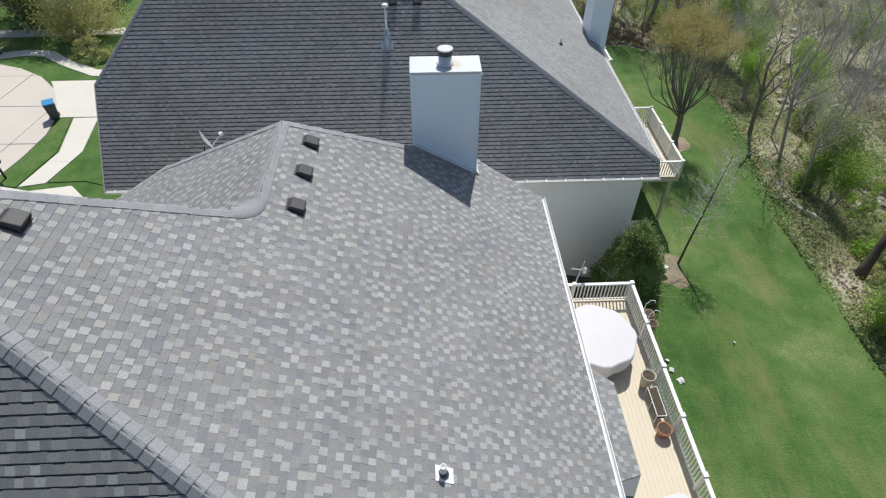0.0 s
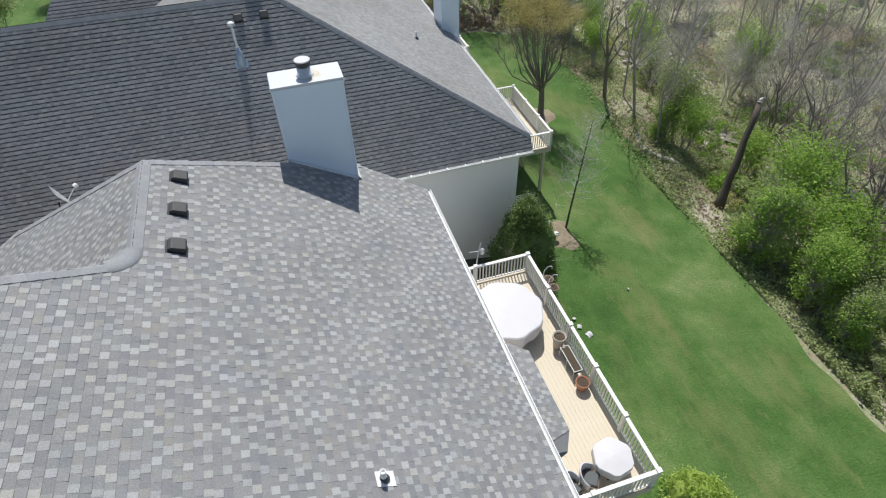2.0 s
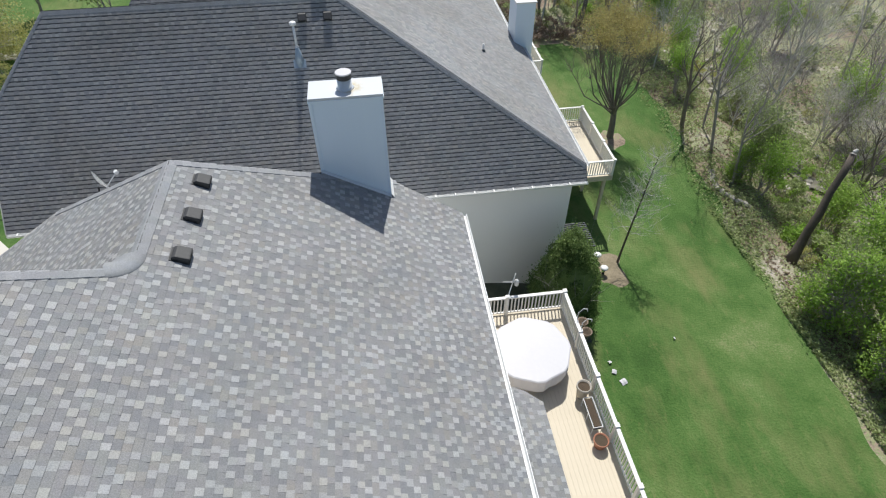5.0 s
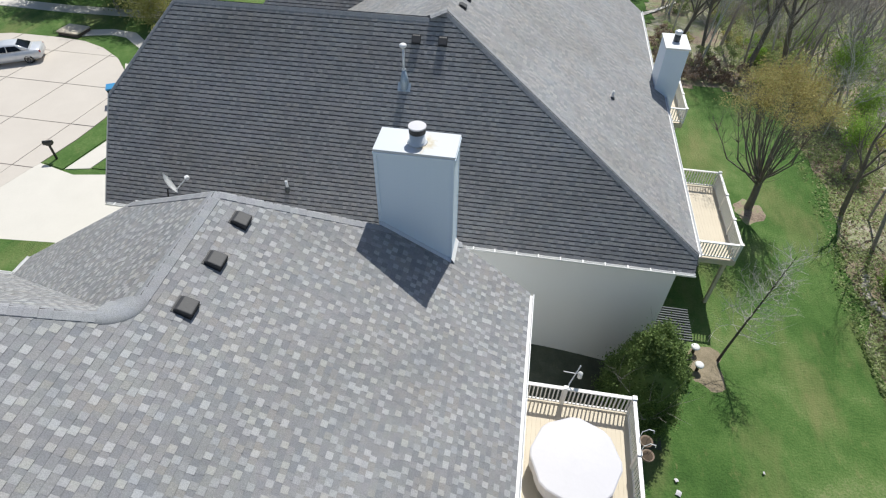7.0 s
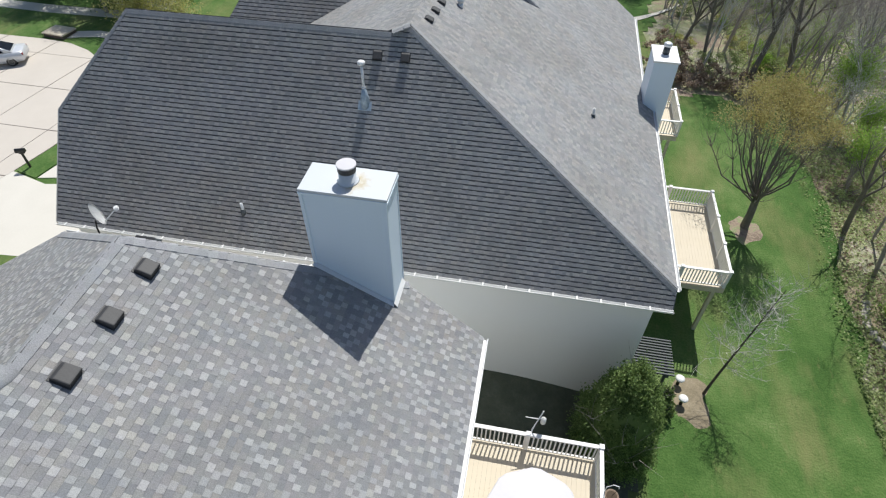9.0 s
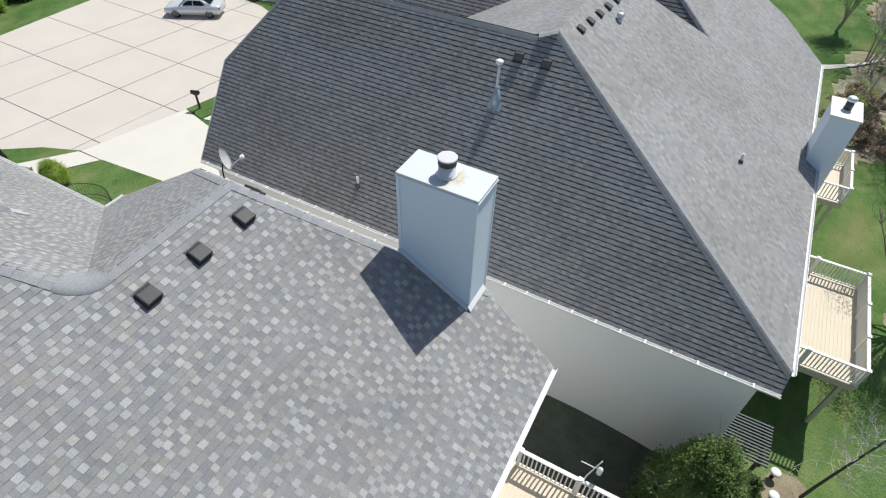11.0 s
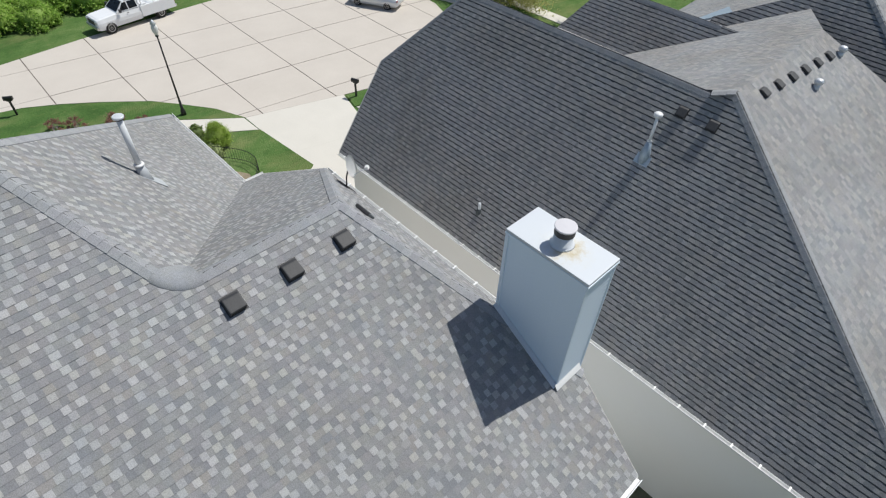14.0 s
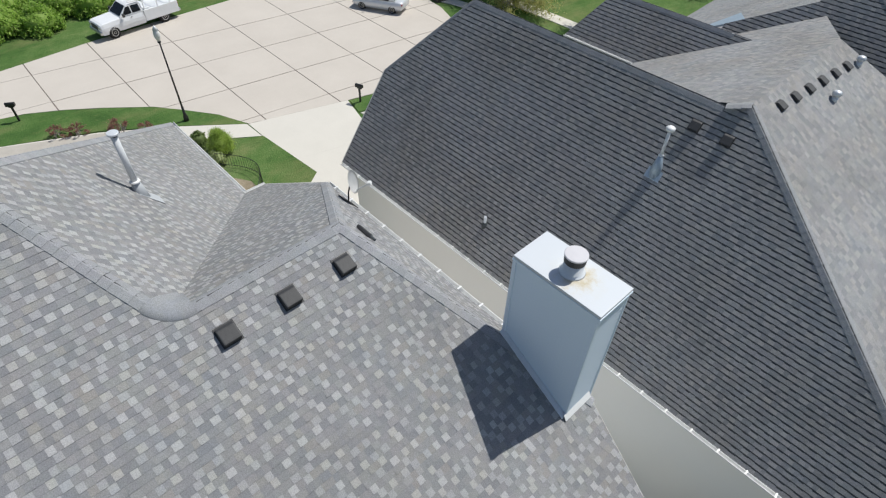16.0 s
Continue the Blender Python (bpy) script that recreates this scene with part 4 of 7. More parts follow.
patch("lawn_patch", [(-38.0, 8.0), (-37.15, 10.6), (-36.1, 12.45), (-34.7, 14.45), (-32.75, 16.9), (-31.2, 18.15), (-29.15, 19.62), (-26.98, 20.5), (-29.5, 17.25), (-32.2, 13.3), (-34.5, 8.0)], FZ + 0.045, GRASS, "mown grass verge along the street", "lawn")
patch("lawn_patch", [(-26.3, 18.6), (-25.2, 20.52), (-20.0, 20.92), (-19.28, 19.92), (-16.18, 17.62), (-14.8, 16.2), (-19.0, 15.4), (-22.5, 16.4), (-26.0, 16.8)], FZ + 0.034, GRASS, "small green lawn beside the driveway", "lawn")
patch("lawn_patch", [(-25.0, 26.95), (-23.5, 26.55), (-22.75, 30.0), (-23.5, 33.9), (-24.45, 34.0), (-24.15, 32.0), (-24.45, 29.5)], FZ + 0.045, GRASS, "crescent of grass by the street", "lawn")
patch("lawn_patch", [(-21.9, 26.95), (-19.8, 27.0), (-17.0, 26.0), (-16.0, 33.9), (-21.6, 33.9), (-21.1, 30.0)], FZ + 0.04, GRASS, "green front lawn of the neighbouring house", "lawn")
far_walk = thing("sidewalk", "pale concrete walk beyond the front trees", "walkway", kind="structure")
cut_slabs([(-52, 47.5), (-38, 46.9), (-20, 47.3), (-20, 48.6), (-38, 48.3), (-52, 48.9)], FZ + 0.03, [((x, 47), (1, 0)) for x in (-44, -38, -33, -28, -24)], 0.005, WALKWAY, far_walk)
platform = thing("platform", "low tan flat platform with dark sides by the kerb", "platform", pose(-34.1, 43.3, FZ, 0, 0, -6))
part("top", box(-1.0, 1.0, -0.75, 0.75, 0.26, 0.36, bevel=0.015), DECKWOOD, platform)
part("base", box(-0.95, 0.95, -0.7, 0.7, 0.0, 0.258), DARKBARK, platform)
patch("rock_bed", [(-34.4, 7.9), (-32.0, 13.1), (-29.4, 17.0), (-27.6, 16.3), (-26.0, 16.7), (-22.4, 16.2), (-21.2, 14.6), (-24, 8)], FZ + 0.05, STONE, "pale gravel bed along the front of the house", "gravel bed", wobble=0.2, steps=3)
patch("planting_bed", [(-23.2, 15.4), (-22.6, 17.0), (-21.6, 17.7), (-20.2, 17.7), (-18.8, 16.6), (-18.8, 15.0)], FZ + 0.10, DIRT, "sandy planting bed in the house's inner corner", "planting bed", wobble=0.1, steps=3)

# ---- things on the roofs ----
chimney = thing("chimney", "tall pale grey sided chimney chase with a metal cap", "chimney", Matrix.Translation((0.312, 14.61, 0)))
CX, CYY, CT = 0.915, 0.43, 13.5
part("chase", box(-CX, CX, -CYY, CYY, 0.7, CT), SIDING, chimney)
LAP = 0.118


def lap_board(length):
    bm = bmesh.new()
    h = length / 2
    v = [bm.verts.new(c) for c in ((-h, 0.0, 0), (h, 0.0, 0), (h, -0.016, 0), (-h, -0.016, 0), (-h, 0.0, LAP), (h, 0.0, LAP), (h, -0.003, LAP), (-h, -0.003, LAP))]
    for f in ((3, 2, 6, 7), (0, 1, 2, 3), (0, 3, 7, 4), (1, 5, 6, 2), (4, 7, 6, 5)):
        bm.faces.new([v[i] for i in f])
    return finish("siding_board", bm, SIDING)


front_board, side_board = lap_board(2 * CX - 0.02), lap_board(2 * CYY - 0.02)
for k in range(31):
    z = 9.78 + k * LAP
    for me, m in ((front_board, Matrix.Translation((0, -CYY, z))), (side_board, pose(CX, 0, z, 0, 0, 90)), (side_board, pose(-CX, 0, z, 0, 0, -90)), (front_board, pose(0, CYY, z, 0, 0, 180))):
        if z + LAP < CT + 0.02:
            part("siding_board", me, SIDING, chimney).matrix_basis = m
for sx in (-1, 1):
    for sy in (-1, 1):
        part("corner_board", box(sx * CX - 0.03 + sx * 0.01, sx * CX + 0.03 - sx * 0.006, sy * CYY - 0.03 + sy * 0.01, sy * CYY + 0.03 - sy * 0.006, 9.7, CT - 0.052, bevel=0.003), SIDING, chimney)
m, nt, bsdf = nodes_of("rust_stained_metal_cap")
tc = nt.nodes.new("ShaderNodeTexCoord").outputs["Object"]
spot = nt.nodes.new("ShaderNodeVectorMath")
spot.operation = "DISTANCE"
spot.inputs[1].default_value = (0.15, -0.02, 13.57)
nt.links.new(tc, spot.inputs[0])
nz = noise_of(nt, 5.0, 5, 0.7, tc)
sub = nt.nodes.new("ShaderNodeMath")
sub.operation = "MULTIPLY_ADD"
sub.inputs[1].default_value = 0.9
nt.links.new(nz.outputs["Fac"], sub.inputs[0])
nt.links.new(spot.outputs["Value"], sub.inputs[2])
rr = ramp_of(nt, sub.outputs[0], [(0.50, (0.47, 0.40, 0.26)), (0.66, (0.56, 0.53, 0.46)), (0.82, (0.60, 0.62, 0.63)), (1.0, (0.60, 0.63, 0.66))])
nt.links.new(rr.outputs["Color"], bsdf.inputs["Base Color"])
bsdf.inputs["Roughness"].default_value = 0.5
cap = part("cap", box(-CX - 0.04, CX + 0.04, -CYY - 0.04, CYY + 0.04, CT, CT + 0.07, bevel=0.008), m, chimney, "rust-stained white metal cap")
part("drip_edge", box(-CX - 0.05, CX + 0.05, -CYY - 0.05, CYY + 0.05, CT - 0.05, CT - 0.001, bevel=0.004), SIDING, chimney)
flue = part("flue", lathe([(0.24, CT + 0.072), (0.22, CT + 0.10), (0.185, CT + 0.11), (0.185, CT + 0.334)], 24), GALV, chimney, "galvanised round flue", True)
part("flue_band", lathe([(0.12, CT + 0.335), (0.195, CT + 0.336), (0.195, CT + 0.47), (0.12, CT + 0.471)], 24), VENTBLACK, flue)
part("flue_cap", lathe([(0.15, CT + 0.472), (0.208, CT + 0.473), (0.21, CT + 0.50), (0.20, CT + 0.508), (0.01, CT + 0.513)], 28), CLOTH, flue, "white flat-topped flue cap")
part("base_flashing", plate([(-CX - 0.02, -CYY - 0.14, RZ - E * (0.312 - CX - 0.02 - RX) + 0.035), (CX + 0.02, -CYY - 0.14, RZ - E * (0.312 + CX + 0.02 - RX) + 0.035), (CX + 0.02, -CYY - 0.018, RZ - E * (0.312 + CX + 0.02 - RX) + 0.05), (-CX - 0.02, -CYY - 0.018, RZ - E * (0.312 - CX - 0.02 - RX) + 0.05)], 0.02), GALV, chimney)
part("base_flashing", plate([(CX + 0.018, -CYY - 0.1, RZ - E * (0.312 + CX + 0.018 - RX) + 0.12), (CX + 0.1, -CYY - 0.1, RZ - E * (0.312 + CX + 0.1 - RX) + 0.04), (CX + 0.1, CYY - 0.12, RZ - E * (0.312 + CX + 0.1 - RX) + 0.04), (CX + 0.018, CYY - 0.12, RZ - E * (0.312 + CX + 0.018 - RX) + 0.12)], 0.02), WHITE, chimney)


def on_east(x, y):
    """The pose on the near house's east slope: local x down the slope, z out of it."""
    return pose(x, y, RZ - E * (x - RX) + 0.008, 0, math.degrees(math.atan(E)), 0)


def roof_vent(m, label, group):
    v = thing("roof_vent", label, "roof vent", m, group)
    part("flange", box(-0.2, 0.2, -0.19, 0.19, 0, 0.012, bevel=0.003), VENTBLACK, v)
    bm = bmesh.new()
    outline = [(-0.17, 0.012, 0.165), (-0.17, 0.06, 0.165), (-0.11, 0.115, 0.165), (0.16, 0.145, 0.165), (0.175, 0.13, 0.17), (0.175, 0.012, 0.17)]
    a = [bm.verts.new((x, -y, z)) for x, z, y in outline]
    b = [bm.verts.new((x, y, z)) for x, z, y in outline]
    n = len(a)
    bm.faces.new(a)
    bm.faces.new(b[::-1])
    for i in range(n):
        bm.faces.new((a[i], a[(i + 1) % n], b[(i + 1) % n], b[i]))
    bmesh.ops.recalc_face_normals(bm, faces=bm.faces)
    bmesh.ops.bevel(bm, geom=list(bm.edges), offset=0.02, segments=2, affect="EDGES", profile=0.6)
    part("hood", bm, VENTBLACK, v)
    for k in range(3):
        part("louvre", box(0.177, 0.186, -0.14, 0.14, 0.03 + k * 0.034, 0.045 + k * 0.034), RUBBER, v)
    return v


first = roof_vent(on_east(-3.1, 9.66), "black plastic box vent on the grey shingles", "ridge vents")
for y in (10.88, 12.10):
    copy_thing(first, on_east(-3.1, y))
copy_thing(first, on_east(-6.62, 7.0))

pipe = thing("vent_pipe", "short white plumbing vent with a pale flashing on the near slope", "vent pipe", on_east(-0.15, 4.5))
part("flashing", box(-0.16, 0.2, -0.14, 0.14, 0, 0.012, bevel=0.004), WHITE, pipe)
up_way = Matrix.Rotation(-math.atan(E), 4, "Y")
part("boot", lathe([(0.1, 0.0), (0.085, 0.04), (0.065, 0.1)], 16, None, up_way), BINGREY, pipe, "", True)
part("pipe", lathe([(0.055, 0.02), (0.055, 0.3), (0.045, 0.302), (0.044, 0.25)], 16, None, up_way), WHITE, pipe, "", True)

flue_pipe = thing("flue_pipe", "tall pale grey metal flue pipe with a round cap", "flue pipe", Matrix.Translation((-9.62, 10.36, 11.54)))
part("skirt", lathe([(0.2, -0.22), (0.15, 0.1), (0.10, 0.33)], 20), FLASH, flue_pipe, "sloped sheet metal skirt", True)
part("collar", lathe([(0.10, 0.33), (0.135, 0.35), (0.12, 0.39), (0.08, 0.40)], 20), WHITE, flue_pipe, "", True)
part("pipe", lathe([(0.078, 0.3), (0.078, 1.68)], 20), PVC, flue_pipe, "", True)
part("pipe_cap", lathe([(0.07, 1.735), (0.135, 1.736), (0.138, 1.775), (0.125, 1.79), (0.01, 1.80)], 20), GALV, flue_pipe)
part("cap_gap", lathe([(0.07, 1.681), (0.085, 1.682), (0.085, 1.733), (0.07, 1.734)], 20), VENTBLACK, flue_pipe, "dark gap under the cap")
part("flashing", plate([(-0.2, 0.42, -0.47), (0.2, 0.42, -0.47), (0.2, -0.05, 0.09), (-0.2, -0.05, 0.09)], 0.015), FLASH, flue_pipe, "smooth pale flashing sheet")

# Satellite dish on the clipped end
dish = thing("satellite_dish", "small pale satellite dish on a roof foot", "satellite dish", Matrix.Translation((-6.95, 14.75, CZ + N_ * 0.2 + 0.02)))
part("foot", plate([(-0.16, -0.22, 0.3), (0.16, -0.22, 0.3), (0.16, 0.2, -0.24), (-0.16, 0.2, -0.24)], 0.02), BLACKIRON, dish)
part("mast", tube(bmesh.new(), [(0, 0, 0), (0.0, 0.03, 0.32), (0.05, 0.06, 0.55)], [0.022, 0.022, 0.022], 10), BLACKIRON, dish)
aim = look((0.1, 0.07, 0.72), (3.0, 2.3, 1.9))
bm = bmesh.new()
rings = []
for k in range(7):
    r = 0.30 * k / 6
    rings.append([bm.verts.new(aim @ Vector((r * math.cos(2 * math.pi * i / 28), 1.12 * r * math.sin(2 * math.pi * i / 28), 0.09 - r * r * 1.0 * -1 - 0.09))) for i in range(28)] if k else [bm.verts.new(aim @ Vector((0, 0, 0)))])
for i in range(28):
    bm.faces.new((rings[0][0], rings[1][i], rings[1][(i + 1) % 28]))
for a, b in zip(rings[1:], rings[2:]):
    for i in range(28):
        bm.faces.new((a[i], b[i], b[(i + 1) % 28], a[(i + 1) % 28]))
bmesh.ops.solidify(bm, geom=list(bm.faces), thickness=0.012)
bmesh.ops.transform(bm, matrix=aim @ Matrix.Diagonal((1, 1, -1, 1)) @ aim.inverted(), verts=bm.verts)
bmesh.ops.recalc_face_normals(bm, faces=bm.faces)
part("reflector", bm, WHITE, dish, "pale grey dish", True)
tip = aim @ Vector((0.0, -0.12, -0.52))
part("feed_arm", tube(bmesh.new(), [aim @ Vector((0, -0.30, -0.03)), tip], [0.016, 0.016], 8), PVC, dish)
bm = bmesh.new()
bmesh.ops.create_cube(bm, size=0.11, matrix=Matrix.Translation(tip) @ aim.to_3x3().to_4x4() @ Matrix.Diagonal((1.2, 0.9, 1.0, 1)))
bmesh.ops.bevel(bm, geom=list(bm.edges), offset=0.015, segments=2, affect="EDGES")
part("receiver", bm, WHITE, dish)
box_m = pose(-3.85, 13.12, RZ - N_ * (13.12 - AY) + 0.02, -math.degrees(math.atan(N_)), 0, 0)
jb = thing("cable_box", "dark weatherproof cable box lying on the clipped slope", "cable box", box_m)
part("body", box(-0.24, 0.2, -0.06, 0.06, 0, 0.09, bevel=0.03), VENTBLACK, jb)
part("gland", lathe([(0.035, 0.2), (0.03, 0.34)], 10, None, Matrix.Translation((0, 0, 0.045)) @ Matrix.Rotation(math.pi / 2, 4, "Y")), BINGREY, jb)


# ---- things on the neighbouring roof ----
def on_nsouth(x, z):
    q = NPT(x, z)
    return pose(q[0], q[1], q[2] + 0.025, math.degrees(math.atan(NS)), 0, 0)


def on_neast(x, y):
    q = NEP(x, y)
    return pose(x, y, q[2] + 0.015, 0, math.degrees(math.atan((APZ - ZE) / (NX1 - AX))), 0)


stack = thing("vent_stack", "slim metal vent stack on blue-grey flashing", "vent stack", Matrix.Translation((-1.63, 21.72, NPT(0, QZ + NS * (21.72 - QY))[2])))
part("flashing", plate([(-0.23, -0.16, -0.19), (0.23, -0.16, -0.19), (0.23, 0.02, 0.046), (-0.23, 0.02, 0.046)], 0.02), LEAD, stack, "blue-grey sheet flashing")
part("cone", lathe([(0.16, -0.24), (0.15, 0.14), (0.06, 0.56)], 16), LEAD, stack, "", True)
part("pipe", lathe([(0.045, 0.4), (0.045, 1.36)], 14), GALV, stack, "", True)
part("storm_collar", lathe([(0.06, 0.54), (0.085, 0.55), (0.036, 0.60)], 14), GALV, stack, "", True)
part("stack_cap", lathe([(0.06, 1.361), (0.12, 1.37), (0.13, 1.44), (0.08, 1.48), (0.01, 1.49)], 16), WHITE, stack, "", True)
for x in (-1.36, -0.42):
    copy_thing(first, on_nsouth(x, 12.25) @ Matrix.Rotation(-math.pi / 2, 4, "Z") @ Matrix.Diagonal((0.85, 0.85, 0.7, 1.0)))
for k in range(6):
    copy_thing(first, on_neast(0.02 + 0.055 * k, 24.35 + 0.84 * k) @ Matrix.Diagonal((0.8, 0.8, 0.6, 1)))
small = thing("vent_pipe", "short pipe vent low on the steep dark slope", "vent pipe", Matrix.Translation(NPT(-5.66, 7.72)))
part("pipe", lathe([(0.05, -0.12), (0.05, 0.36), (0.04, 0.362), (0.04, 0.3)], 14), GALV, small, "", True)
part("boot", lathe([(0.12, -0.16), (0.1, 0.02), (0.055, 0.1)], 14), BINGREY, small, "", True)
for i, (x, y) in enumerate(((0.72, 26.75), (0.45, 29.2))):
    tb = thing("turbine_vent", "round galvanised turbine vent", "roof vent", Matrix.Translation(NEP(x, y)) @ Matrix.Scale(0.68, 4), "turbine vents")
    part("neck", lathe([(0.16, -0.15), (0.13, 0.16)], 18), GALV, tb, "", True)
    drum = part("drum", lathe([(0.10, 0.161), (0.17, 0.2), (0.19, 0.30), (0.15, 0.39), (0.05, 0.43)], 18), GALV, tb, "", True)
    for k in range(14):
        a = 2 * math.pi * k / 14
        fin = bmesh.new()
        vs = [fin.verts.new((r * math.cos(a + t), r * math.sin(a + t), z)) for r, z, t in ((0.172, 0.2, 0), (0.197, 0.3, 0.1), (0.152, 0.395, 0.2), (0.165, 0.40, 0.24), (0.208, 0.3, 0.16), (0.182, 0.195, 0.06))]
        fin.faces.new((vs[0], vs[1], vs[4], vs[5]))
        fin.faces.new((vs[1], vs[2], vs[3], vs[4]))
        part("fin", fin, GALV, drum)
np_ = thing("vent_pipe", "short white pipe vent on the pale slope", "vent pipe", Matrix.Translation(NEP(6.2, 25.6)))
part("pipe", lathe([(0.05, -0.1), (0.05, 0.34), (0.04, 0.342), (0.04, 0.3)], 14), WHITE, np_, "", True)
part("boot", lathe([(0.11, -0.12), (0.1, 0.02), (0.055, 0.09)], 14), BINGREY, np_, "", True)

# The neighbour's own chimney at the back eave
chim_b = thing("chimney", "pale grey sided chimney rising at the neighbour's back eave", "chimney", Matrix.Translation((9.2, 30.4, -0.22)))
part("chase", box(-0.5, 0.5, -0.75, 0.75, -0.4, 9.75), SIDING, chim_b)
b1, b2 = lap_board(0.98), lap_board(1.48)
for k in range(28):
    z = 6.4 + k * LAP
    for me, mm in ((b1, Matrix.Translation((0, -0.75, z))), (b2, pose(0.5, 0, z, 0, 0, 90))):
        if z + LAP < 9.76:
            part("siding_board", me, SIDING, chim_b).matrix_basis = mm
part("cap", box(-0.55, 0.55, -0.8, 0.8, 9.752, 9.83, bevel=0.008), WHITE, chim_b, "white metal cap")
fl = part("flue", lathe([(0.15, 9.832), (0.14, 10.15)], 18), BINGREY, chim_b, "", True)
part("flue_cap", lathe([(0.1, 10.16), (0.17, 10.17), (0.18, 10.28), (0.1, 10.33)], 18), GALV, fl, "", True)


# ---- decks ----
def railing(label, runs, zf, height, posts, gap):
    """White rail runs: each from (x, y) to (x, y); posts at the points given."""
    r = thing("deck_railing", label, "railing")
    bal = None
    for (x0, y0), (x1, y1) in runs:
        along_y = abs(y1 - y0) > abs(x1 - x0)
        h = 0.035
        for nm, z0, z1, w in (("top_rail", zf + height - 0.05, zf + height, 0.06), ("bottom_rail", zf + 0.08, zf + 0.13, 0.028)):
            if along_y:
                part(nm, box(x0 - w, x0 + w, min(y0, y1) + 0.05, max(y0, y1) - 0.05, z0, z1, bevel=0.008), VINYL, r)
            else:
                part(nm, box(min(x0, x1) + 0.05, max(x0, x1) - 0.05, y0 - w, y0 + w, z0, z1, bevel=0.008), VINYL, r)
        n = int(round(math.hypot(x1 - x0, y1 - y0) / gap))
        if bal is None:
            bal = finish("baluster", box(-0.021, 0.021, -0.021, 0.021, zf + 0.125, zf + height - 0.052), VINYL)
        for k in range(1, n):
            u = k / n
            part("baluster", bal, VINYL, r).location = (x0 + (x1 - x0) * u, y0 + (y1 - y0) * u, 0)
    for x, y in posts:
        p = part("post", box(x - 0.055, x + 0.055, y - 0.055, y + 0.055, zf + 0.002, zf + height + 0.03, bevel=0.006), VINYL, r)
        bm = box(x - 0.075, x + 0.075, y - 0.075, y + 0.075, zf + height + 0.031, zf + height + 0.055, bevel=0.006)
        part("post_cap", bm, VINYL, p)
    return r


def deck(label, x0, x1, y0, y1, zf, ground, board):
    d = thing("deck", label, "deck")
    n = int((x1 - x0) / board)
    me = finish("deck_board", box(0.0015, board - 0.002, y0, y1, zf - 0.03, zf), DECKWOOD)
    for k in range(n):
        part("deck_board", me, DECKWOOD, d).location = (x0 + k * board, 0, 0)
    for y in (y0, y1 - 0.05):
        part("rim_joist", box(x0, x0 + n * board, y, y + 0.05, zf - 0.28, zf - 0.032), DECKWOOD, d)
    part("rim_joist", box(x0 + n * board - 0.05, x0 + n * board, y0 + 0.052, y1 - 0.052, zf - 0.28, zf - 0.032), DECKWOOD, d)
    m = 9
    for k in range(m):
        y = y0 + 0.4 + (y1 - y0 - 0.8) * k / (m - 1)
        part("joist", box(x0, x0 + n * board - 0.06, y, y + 0.045, zf - 0.26, zf - 0.034), DECKWOOD, d)
    for y in (y0 + 0.2, (y0 + y1) / 2, y1 - 0.2):
        part("support_post", box(x0 + n * board - 0.4, x0 + n * board - 0.25, y - 0.075, y + 0.075, ground - 0.3, zf - 0.282), DECKWOOD, d)
    return d


DZ = 4.22
deck("pale wooden back deck raised over the lawn", 3.16, 7.3, 4.95, 14.1, DZ, -0.2, 0.14)
railing("white baluster railing round the back deck", [((3.3, 14.04), (7.22, 14.04)), ((7.22, 14.04), (7.22, 5.03)), ((7.22, 5.03), (3.3, 5.03))], DZ, 0.95,
        [(7.22, 14.04), (5.08, 14.04), (3.3, 14.04), (7.22, 12.2), (7.22, 10.42), (7.22, 8.65), (7.22, 6.82), (7.22, 5.03), (5.2, 5.03), (3.3, 5.03)], 0.132)
NDZ = 2.9
deck("neighbour's raised wooden back deck", 8.96, 12.9, 23.3, 28.75, NDZ, -0.3, 0.14)
railing("white railing round the neighbour's deck", [((9.0, 28.68), (12.82, 28.68)), ((12.82, 28.68), (12.82, 23.38)), ((12.82, 23.38), (9.0, 23.38))], NDZ, 0.95,
        [(12.82, 28.68), (12.82, 26.9), (12.82, 25.1), (12.82, 23.38), (10.9, 28.68), (10.9, 23.38), (9.0, 23.38), (9.0, 28.68)], 0.132)
deck("a further small wooden deck beyond the chimney", 8.96, 12.1, 34.6, 38.3, NDZ, -0.3, 0.14)
railing("white railing of the further small deck", [((9.0, 38.22), (12.02, 38.22)), ((12.02, 38.22), (12.02, 34.68)), ((12.02, 34.68), (9.0, 34.68))], NDZ, 0.95, [(12.02, 38.22), (12.02, 36.4), (12.02, 34.68)], 0.15)


